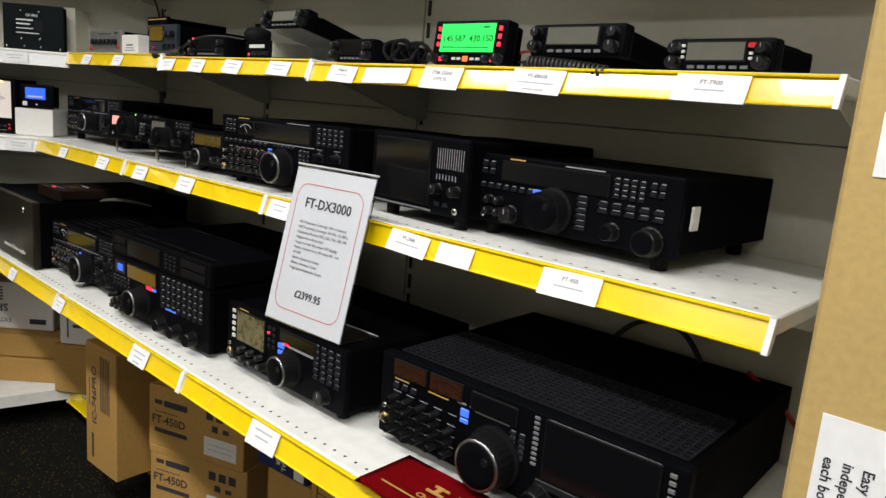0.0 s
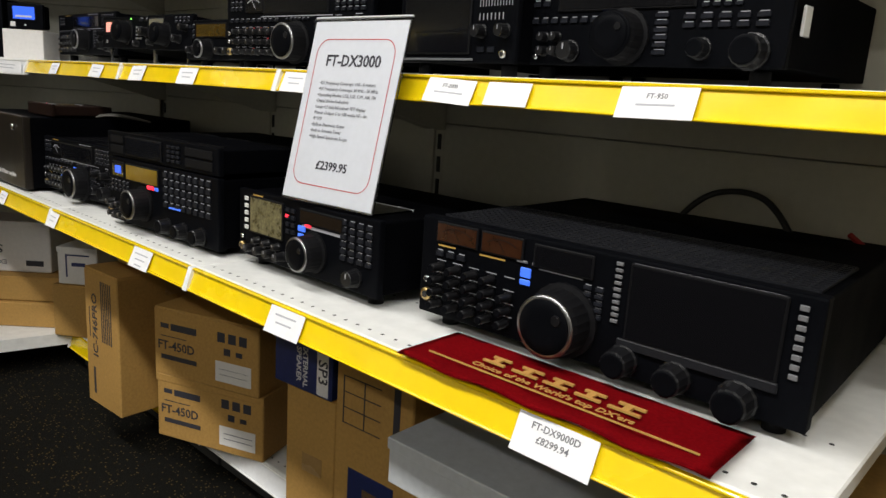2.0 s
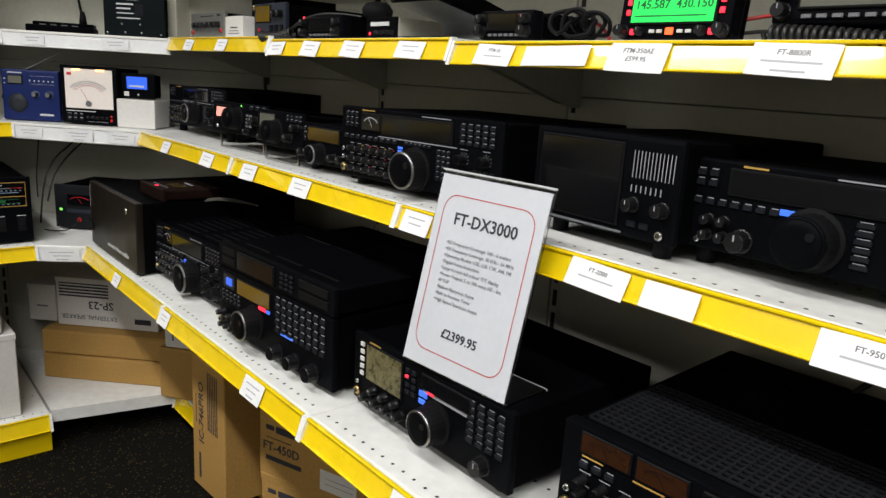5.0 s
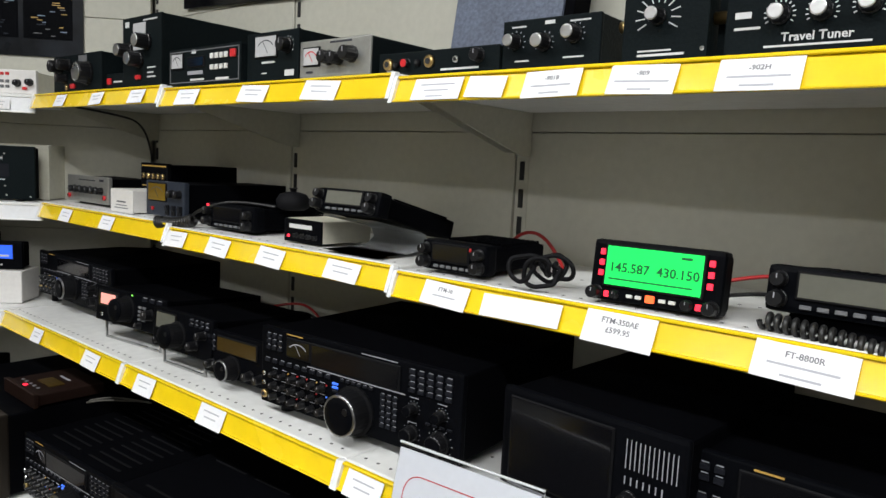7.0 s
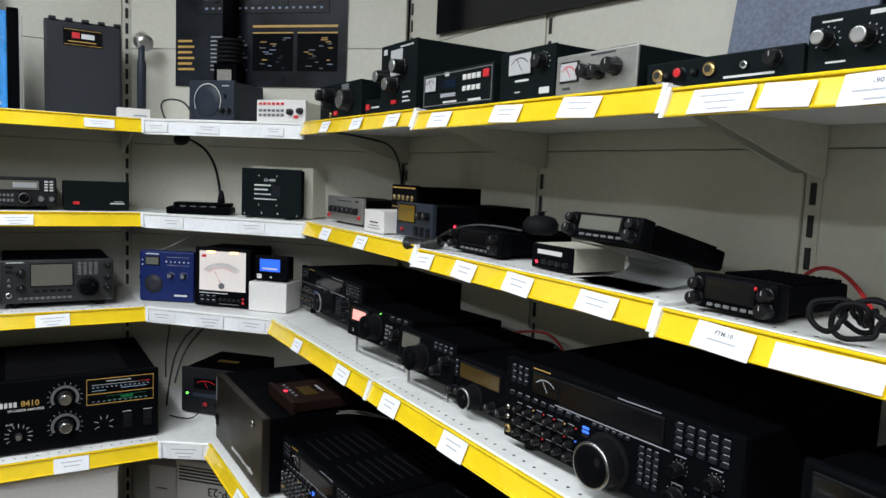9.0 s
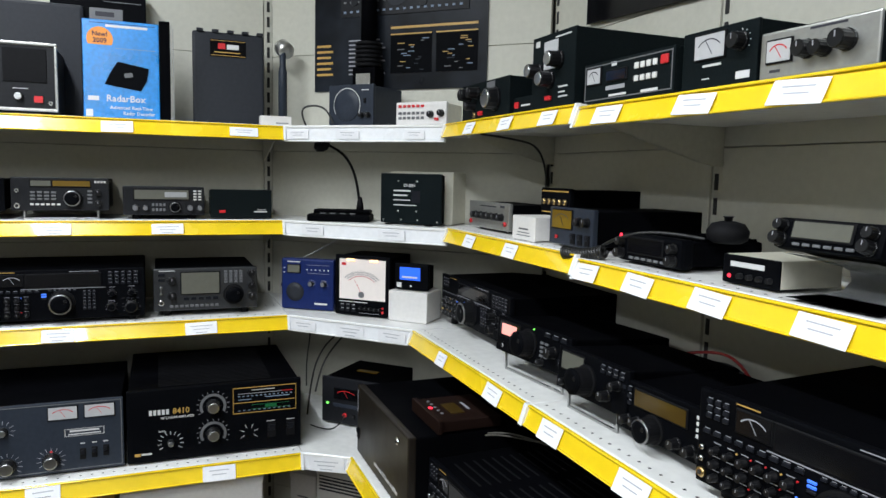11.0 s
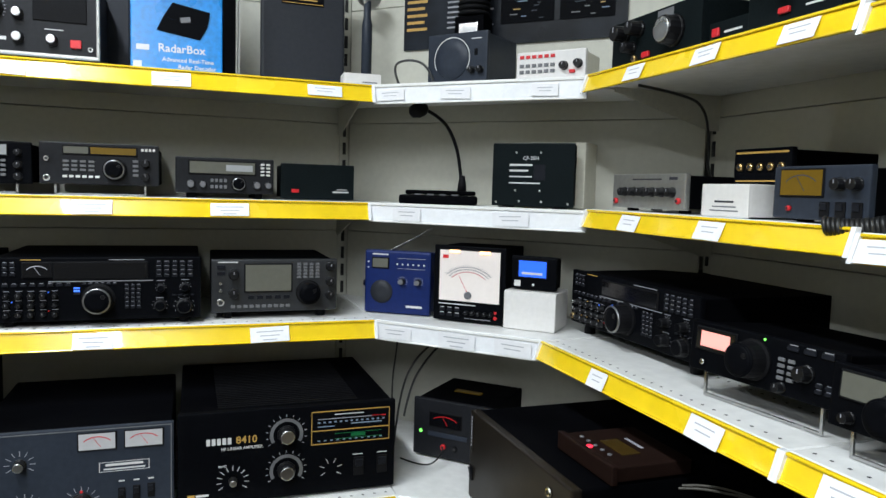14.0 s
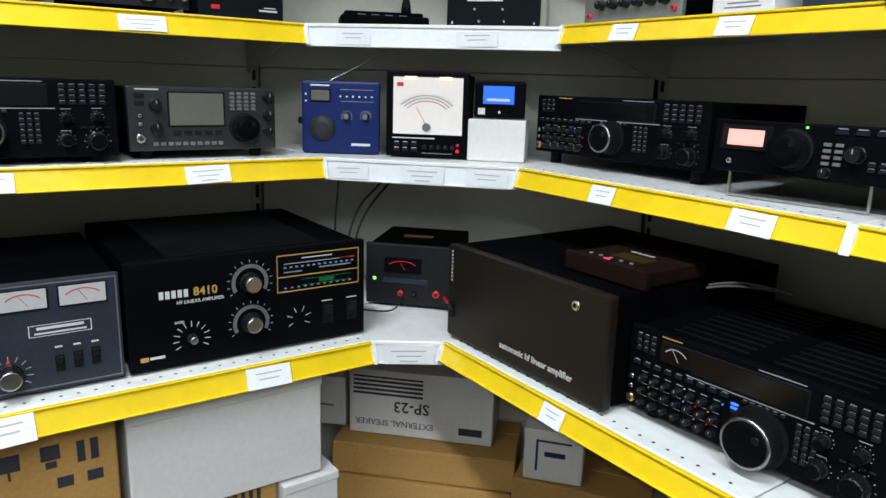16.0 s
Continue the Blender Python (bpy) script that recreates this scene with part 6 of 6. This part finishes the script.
# short run, top shelf
old = gear("receiver", "old grey receiver with silver trim and a black grille", "radio", -0.21, 2.81, ZL4, 0, 0.355, 0.178, 0.28,
     [("plate", 0.64, 0.42, 0.93, 0.92, "rubber", 0.003), ("plate", 0.4, 0.78, 0.55, 0.95, "screen", 0.002), ("knob", 0.42, 0.52, 0.022, 0.024, "alu"), ("scale", 0.42, 0.52, 0.026, 0.029, 17, "dimmark"), ("knob", 0.1, 0.52, 0.011, 0.018, "alu"), ("knob", 0.22, 0.52, 0.011, 0.018, "alu"), ("knob", 0.1, 0.2, 0.011, 0.018, "alu"), ("knob", 0.56, 0.48, 0.011, 0.018, "alu"), ("knob", 0.56, 0.2, 0.011, 0.018, "alu"), ("knob", 0.74, 0.2, 0.011, 0.018, "alu"), ("plate", 0.84, 0.12, 0.9, 0.22, "red", 0.006), ("jack", 0.95, 0.12, 0.006, "chrome"), ("bar", 0.38, 0.16, 0.5, 0.2, "mark"), ("switch", 0.3, 0.2, 0.012, 0.02), ("switch", 0.26, 0.2, 0.012, 0.02),
      ("bar", 0.08, 0.68, 0.14, 0.69, "mark"), ("bar", 0.2, 0.68, 0.25, 0.69, "mark"), ("bar", 0.7, 0.32, 0.8, 0.33, "mark"), ("plate", 0.06, 0.76, 0.12, 0.94, "screen", 0.002), ("plate", 0.14, 0.76, 0.2, 0.94, "screen", 0.002), ("plate", 0.22, 0.76, 0.28, 0.94, "screen", 0.002)],
     face="facegrey", body="casegrey", foot=0.012, trim="silver", panel=0.014, bev=0.006)
for x0, x1, z0, z1 in ((-0.178, 0.178, 0.184, 0.192), (-0.178, 0.178, 0.01, 0.017), (-0.1785, -0.1715, 0.017, 0.184), (0.1715, 0.1785, 0.017, 0.184)):
    part("silver_frame", box_bm(x0, x1, -0.006, 0.006, z0, z1, 0.002), M["silver"], old, "silver front frame")
gear("equipment_case", "black hard case standing behind the receiver", "case", -0.15, 3.0, ZL4, 0, 0.34, 0.34, 0.08, [], body="casegrey", face="casegrey", foot=0, feet=False, panel=0.03, bev=0.01)
gear("receiver", "small black receiver with knobs beside the old receiver", "radio", -0.52, 2.83, ZL4, 0, 0.2, 0.08, 0.2, [("disp", 0.3, 0.5, 0.7, 0.85, "screen"), (K, 0.85, 0.3, 0.01, 0.016), (K, 0.75, 0.7, 0.008, 0.016)], foot=0.004)
gear("carton", "pale blue and white carton on a small receiver", "carton", -0.5, 2.84, ZL4 + 0.086, 0, 0.22, 0.055, 0.18, [("plate", 0.1, 0.2, 0.9, 0.45, "cyan", 0.0008)], body="whitecard", face="whitecard", foot=0, feet=False, inset=0.0)
rb = gear("software_box", "bright blue printed retail box with an orange sticker", "retail box", 0.125, 2.855, ZL4, 0, 0.2, 0.28, 0.05,
     [("text", 0.55, 0.215, 0.026, "RadarBox", "mark"), ("text", 0.62, 0.125, 0.0135, "Advanced Real-Time", "mark"), ("text", 0.72, 0.07, 0.0135, "Radar Decoder", "mark"), ("bar", 0.06, 0.19, 0.2, 0.235, "mark"), ("bar", 0.3, 0.93, 0.85, 0.955, "mark"), ("bar", 0.1, 0.965, 0.95, 0.97, "darkblue"), ("plate", 0.02, 0.0, 0.98, 0.025, "darkblue", 0.0008), ("bar", 0.42, 0.72, 0.95, 0.726, "paleprint"), ("bar", 0.03, 0.03, 0.12, 0.1, "mark")], body="cyan", face="cyan", foot=0, feet=False, panel=0.004, inset=0.0, tilt=3)
bm = bmesh.new()
for quad, y in ((((-0.045, 0.1), (0.05, 0.085), (0.066, 0.115), (-0.03, 0.132)), 0.0), (((-0.03, 0.132), (0.066, 0.115), (0.072, 0.15), (-0.01, 0.165)), -0.0003)):
    bm.faces.new([bm.verts.new((x, y, z)) for x, z in quad])
part("device_picture", bm, M["face"], rb, "printed picture of a dark box", pose(0, 0.003, 0))
part("device_badge", small_box(0.022, 0.0006, 0.012, M["btngrey"]), None, rb, "", pose(0.018, 0.0025, 0.128, 0, -10, 0))
part("sticker", lathe(((0.034, 0), (0.034, -0.001)), 28, M["orange"]), None, rb, "round orange sticker", pose(-0.055, 0.012, 0.225))
part("sticker_text", text_mesh("New!\n2009", 0.018, M["darkblue"]), None, rb, "", pose(-0.055, 0.0106, 0.23, 90, 0, 0))
part("wrap", box_bm(0.1005, 0.13, 0.01, 0.05, 0, 0.29, 0.002), M["black"], rb, "shiny dark plastic sleeve edge")
part("wrap_edge", box_bm(0.131, 0.134, 0.012, 0.048, 0, 0.28), M["silver"], rb)
part("wrap_edge", box_bm(0.137, 0.14, 0.012, 0.048, 0, 0.27), M["silver"], rb)
cg = gear("equipment_case", "charcoal moulded case with a red and silver badge", "case", 0.428, 2.945, ZL4, 0, 0.215, 0.29, 0.06, [("plate", 0.24, 0.74, 0.74, 0.92, "screen", 0.002), ("bar", 0.25, 0.75, 0.73, 0.755, "gold", 0.002), ("bar", 0.25, 0.905, 0.73, 0.91, "gold", 0.002), ("bar", 0.35, 0.82, 0.45, 0.88, "red", 0.002), ("bar", 0.47, 0.82, 0.64, 0.87, "mark", 0.002), ("bar", 0.3, 0.78, 0.66, 0.79, "gold", 0.002)], body="casegrey", face="casegrey", foot=0.001, feet=False, panel=0.02, bev=0.008, tilt=2)
for i in range(5):
    part("rim_notch", box_bm(-0.095 + 0.045 * i, -0.075 + 0.045 * i, 0.002, 0.02, 0.2885, 0.297, 0.002), M["casegrey"], cg)
    part("rim_notch", box_bm(-0.095 + 0.045 * i, -0.075 + 0.045 * i, -0.006, 0.002, 0.003, 0.012, 0.002), M["casegrey"], cg)
gear("carton", "black box with a silver badge behind the blue box", "carton", 0.06, 3.02, ZL4, 0, 0.26, 0.4, 0.06, [("bar", 0.55, 0.9, 0.95, 0.905, "btngrey"), ("plate", 0.4, 0.76, 0.75, 0.85, "btngrey", 0.001), ("bar", 0.46, 0.79, 0.66, 0.825, "ink", 0.0011)], body="face", face="face", foot=0, feet=False, inset=0.0)
pole = empty("clamp_bracket", pose(0.592, 2.94, ZL4), "grey metal pipe clamp on a short post", "bracket")
part("post", lathe(((0.014, 0), (0.014, -0.18), (0.01, -0.2), (0.01, -0.26)), 16, M["slate"]), None, pole, "", pose(0, 0, 0, -90, 0, 0))
part("clamp", lathe(((0.024, 0), (0.027, -0.006), (0.027, -0.04), (0.02, -0.045)), 18, M["alu"]), None, pole, "", pose(0, 0.03, 0.265, 30, 0, 20))
gear("small_carton", "small flat white carton on the shelf front", "carton", 0.548, 2.79, ZL4, -4, 0.092, 0.03, 0.06, [("bar", 0.5, 0.25, 0.9, 0.35, "grayink")], body="whitecard", face="whitecard", foot=0, feet=False, inset=0.0, panel=0.003)
cord("cable_loop", [(0.63, 2.75, W4 + 0.004), (0.61, 2.76, W4 + 0.05), (0.65, 2.74, W4 + 0.066), (0.69, 2.71, W4 + 0.05), (0.7, 2.7, W4 + 0.01)], 0.003, M["cable"], None, "small loop of black cable")

# ---- cartons on the base shelves ----
def carton(label, cx, cy, z, rz, w, h, d, mt, items=(), flap=True):
    """A closed cardboard box, its printed side along local -y."""
    th = empty("carton", pose(cx, cy, z, 0, 0, rz), label, "carton")
    body = part("body", box_bm(-w / 2, w / 2, 0, d, 0, h, 0.003, 1), M[mt], th)
    if flap:
        part("tape", box_bm(-w / 2 - 0.0004, w / 2 + 0.0004, d / 2 - 0.025, d / 2 + 0.025, h - 0.06, h + 0.0006), M["tape"], th, "brown parcel tape")
        part("flap", box_bm(-w / 2 + 0.002, w / 2 - 0.002, 0.002, d / 2 - 0.002, h, h + 0.0032, 0.001, 1), M[mt], th)
        part("flap", box_bm(-w / 2 + 0.002, w / 2 - 0.002, d / 2 + 0.002, d - 0.002, h, h + 0.0032, 0.001, 1), M[mt], th)
    else:
        part("lid", box_bm(-w / 2 - 0.0016, w / 2 + 0.0016, -0.0016, d + 0.0016, h - 0.016, h + 0.002, 0.0015, 1), M[mt], th)
    for it in items:
        if it[0] == "bar":
            _, u0, v0, u1, v1, m2 = it
            part("print_bar", small_box((u1 - u0) * w, 0.0008, (v1 - v0) * h, M[m2]), None, body, "", pose(((u0 + u1) / 2 - 0.5) * w, 0.0002, (v0 + v1) / 2 * h))
        else:
            _, u, v, size, string, m2, turn = it
            part("lettering", text_mesh(string, size, M[m2]), None, body, "", pose((u - 0.5) * w, -0.0006, v * h, 90, 0, 0) @ pose(0, 0, 0, 0, 0, turn))
    return th


P450 = [("bar", 0.07, 0.72, 0.15, 0.79, "ink"), ("bar", 0.17, 0.7, 0.42, 0.8, "ink"), ("text", 0.22, 0.46, 0.03, "FT-450D", "ink", 0), ("bar", 0.07, 0.25, 0.42, 0.32, "ink"), ("bar", 0.07, 0.595, 0.32, 0.607, "ink"), ("bar", 0.62, 0.7, 0.69, 0.84, "ink"), ("bar", 0.72, 0.7, 0.79, 0.84, "ink"), ("bar", 0.82, 0.7, 0.89, 0.84, "ink"), ("bar", 0.6, 0.12, 0.93, 0.42, "whitecard"), ("bar", 0.64, 0.22, 0.9, 0.235, "grayink"), ("bar", 0.64, 0.3, 0.9, 0.315, "grayink"), ("bar", 0.68, 0.52, 0.74, 0.62, "ink"), ("bar", 0.79, 0.53, 0.85, 0.6, "ink")]
BZ = BASE_Z + 0.001
carton("brown transceiver carton with black printing", 0.885, 1.405, BZ, -68, 0.30, 0.158, 0.24, "card", P450, False)
carton("brown transceiver carton with black printing, stacked", 0.878, 1.408, BZ + 0.159, -70, 0.30, 0.162, 0.24, "card", P450)
carton("plain brown carton lying on the stack", 0.96, 1.39, BZ + 0.328, -80, 0.32, 0.115, 0.2, "card", [("bar", 0.5, 0.4, 0.6, 0.5, "ink")])
carton("tall brown carton with black stripes standing on end", 0.79, 1.76, BZ + 0.0, -86, 0.17, 0.36, 0.3, "card", [("bar", 0.5 + 0.055 * i, 0.5, 0.525 + 0.055 * i, 0.94, "ink") for i in range(6)] + [("text", 0.3, 0.6, 0.036, "IC-746PRO", "ink", 90), ("bar", 0.2, 0.08, 0.26, 0.28, "ink"), ("bar", 0.12, 0.5, 0.14, 0.72, "ink")])
carton("brown carton on top of the tall carton", 0.87, 1.72, BZ + 0.365, -86, 0.22, 0.1, 0.24, "card")
carton("tall brown carton with a blue printed corner", 0.9, 1.04, BZ, -84, 0.14, 0.262, 0.3, "card", [("bar", 0.35, 0.35, 0.75, 0.5, "tape")])
blue2 = carton("navy blue speaker carton with white print", 0.885, 1.05, BZ + 0.268, -84, 0.16, 0.105, 0.28, "navycard", [("bar", 0.76, 0.05, 0.95, 0.95, "whitecard"), ("text", 0.855, 0.5, 0.034, "SP3", "ink", -90), ("text", 0.5, 0.5, 0.018, "EXTERNAL\nSPEAKER", "mark", -90)], False)
carton("brown carton with a printed grid", 0.9, 0.86, BZ, -86, 0.19, 0.38, 0.3, "card", [("bar", 0.76, 0.55, 0.84, 0.95, "ink"), ("bar", 0.1, 0.88, 0.6, 0.885, "ink"), ("bar", 0.1, 0.8, 0.6, 0.805, "ink"), ("bar", 0.1, 0.72, 0.6, 0.725, "ink"), ("bar", 0.1, 0.64, 0.6, 0.645, "ink"), ("bar", 0.1, 0.64, 0.115, 0.885, "ink"), ("bar", 0.38, 0.64, 0.395, 0.885, "ink"), ("bar", 0.2, 0.05, 0.8, 0.42, "navycard"), ("bar", 0.4, 0.12, 0.6, 0.34, "tape")])
carton("flat brown carton on the base shelf", 0.86, 0.52, BZ, -88, 0.42, 0.28, 0.35, "card", [("bar", 0.08, 0.55, 0.4, 0.9, "ink")])
carton("flat grey carton lying on a brown one", 0.775, 0.5, BZ + 0.284, -88, 0.36, 0.07, 0.3, "greycard", [], False)
carton("black and white printed radio carton", 0.97, 0.56, BZ + 0.36, -88, 0.3, 0.05, 0.2, "face", [("text", 0.3, 0.5, 0.03, "FTM-350AR/AE", "mark", 0), ("bar", 0.75, 0.1, 0.98, 0.9, "whitecard")], False)
carton("brown carton with a white label", 0.85, 0.2, BZ, -90, 0.2, 0.4, 0.34, "card", [("bar", 0.5, 0.6, 0.8, 0.72, "whitecard")])
# corner
carton("white speaker carton printed upside down", 0.80, 2.65, BZ + 0.172, Q, 0.36, 0.17, 0.24, "whitecard", [("bar", 0.03, 0.62 + 0.065 * i, 0.52, 0.655 + 0.065 * i, "ink") for i in range(5)] + [("text", 0.44, 0.47, 0.04, "SP-23", "ink", 180), ("text", 0.32, 0.2, 0.022, "EXTERNAL SPEAKER", "grayink", 180), ("bar", 0.77, 0.13, 0.93, 0.24, "ink")], False)
carton("brown carton under the white one", 0.775, 2.60, BZ + 0.088, Q, 0.45, 0.079, 0.27, "card")
carton("brown carton with an open flap in the corner", 0.77, 2.595, BZ, Q, 0.44, 0.083, 0.27, "card")
carton("small white carton beside the speaker carton", 0.64, 2.84, BZ + 0.172, Q, 0.1, 0.13, 0.2, "whitecard", [("bar", 0.3, 0.4, 0.7, 0.44, "grayink")], False)
carton("brown carton on the corner base shelf", 0.97, 2.27, BZ, -55, 0.3, 0.17, 0.2, "card")
carton("white carton with a blue mark", 0.94, 2.325, BZ + 0.176, -50, 0.13, 0.12, 0.12, "whitecard", [("bar", 0.2, 0.2, 0.24, 0.8, "navycard"), ("bar", 0.2, 0.78, 0.8, 0.82, "navycard"), ("bar", 0.35, 0.5, 0.7, 0.6, "navycard")], False)
# short run
carton("large white carton under the amplifier shelf", 0.29, 2.49, BZ + 0.27, 0, 0.352, 0.2, 0.4, "whitecard", [], False)
carton("brown carton with black bars under the white one", 0.25, 2.5, BZ, 0, 0.25, 0.266, 0.4, "card", [("bar", 0.6 + 0.06 * i, 0.3, 0.63 + 0.06 * i, 1.0, "ink") for i in range(5)])
carton("small white carton standing on the base shelf", 0.44, 2.48, BZ, 2, 0.115, 0.262, 0.3, "whitecard", [], False)
carton("brown carton with handling marks", -0.1, 2.5, BZ, 0, 0.4, 0.47, 0.4, "card", [("bar", 0.58, 0.89, 0.65, 0.95, "ink"), ("bar", 0.605, 0.86, 0.615, 0.89, "ink"), ("bar", 0.72, 0.9, 0.79, 0.955, "ink"), ("bar", 0.735, 0.87, 0.775, 0.895, "ink"), ("bar", 0.85, 0.87, 0.88, 0.95, "ink"), ("bar", 0.9, 0.87, 0.93, 0.95, "ink"), ("bar", 0.77, 0.79, 0.83, 0.83, "ink"), ("bar", 0.88, 0.79, 0.94, 0.83, "ink"), ("bar", 0.5, 0.3, 0.9, 0.5, "whitecard")])
carton("brown carton at the end of the base shelf", -0.6, 2.5, BZ, 0, 0.5, 0.4, 0.4, "card")
# tall antenna carton at the end of the long run
tall = empty("antenna_carton", pose(0.765, 0.055, FLOOR, 0, 0, R), "tall tan antenna carton standing at the shelf end", "carton")
tb = part("body", box_bm(0, 0.26, 0, 0.2, 0, 1.75, 0.004, 1), M["cardlight"], tall)
lab = part("label", box_bm(0.022, 0.205, -0.0012, -0.0002, 0.68, 0.94), M["paper"], tall, "white printed label")
TURN = pose(0, 0, 0, 90, 0, 0) @ pose(0, 0, 0, 0, 0, -90)
part("lettering", text_mesh("CH", 0.062, M["red"], 0.0002, "LEFT"), None, lab, "red letters", pose(0.112, -0.0016, 0.842) @ TURN)
for n, (line, z, size) in enumerate((("each both bands", 0.9, 0.0135), ("independent radials at", 0.9, 0.0135), ("Easy adjustment with", 0.9, 0.0135))):
    part("lettering", text_mesh(line, size, M["ink"], 0.0002, "LEFT"), None, lab, "", pose(0.034 + 0.0165 * n, -0.0016, z) @ TURN)
part("lettering", text_mesh("50/70MHz  Dual-Band GP", 0.0155, M["ink"], 0.0002, "LEFT"), None, lab, "", pose(0.088, -0.0016, 0.928) @ TURN)
part("print_bar", box_bm(0.102, 0.108, -0.002, -0.0013, 0.83, 0.885), M["grayink"], lab)
part("badge", box_bm(0.178, 0.192, -0.002, -0.0013, 0.915, 0.93), M["ink"], lab)
part("print_bar", box_bm(0.176, 0.19, -0.002, -0.0013, 0.835, 0.908), M["ink"], lab)
part("print_bar", box_bm(0.16, 0.166, -0.002, -0.0013, 0.85, 0.908), M["ink"], lab)
part("small_label", box_bm(0.024, 0.075, -0.0012, -0.0002, 1.16, 1.215), M["paper"], tall, "white printed label")
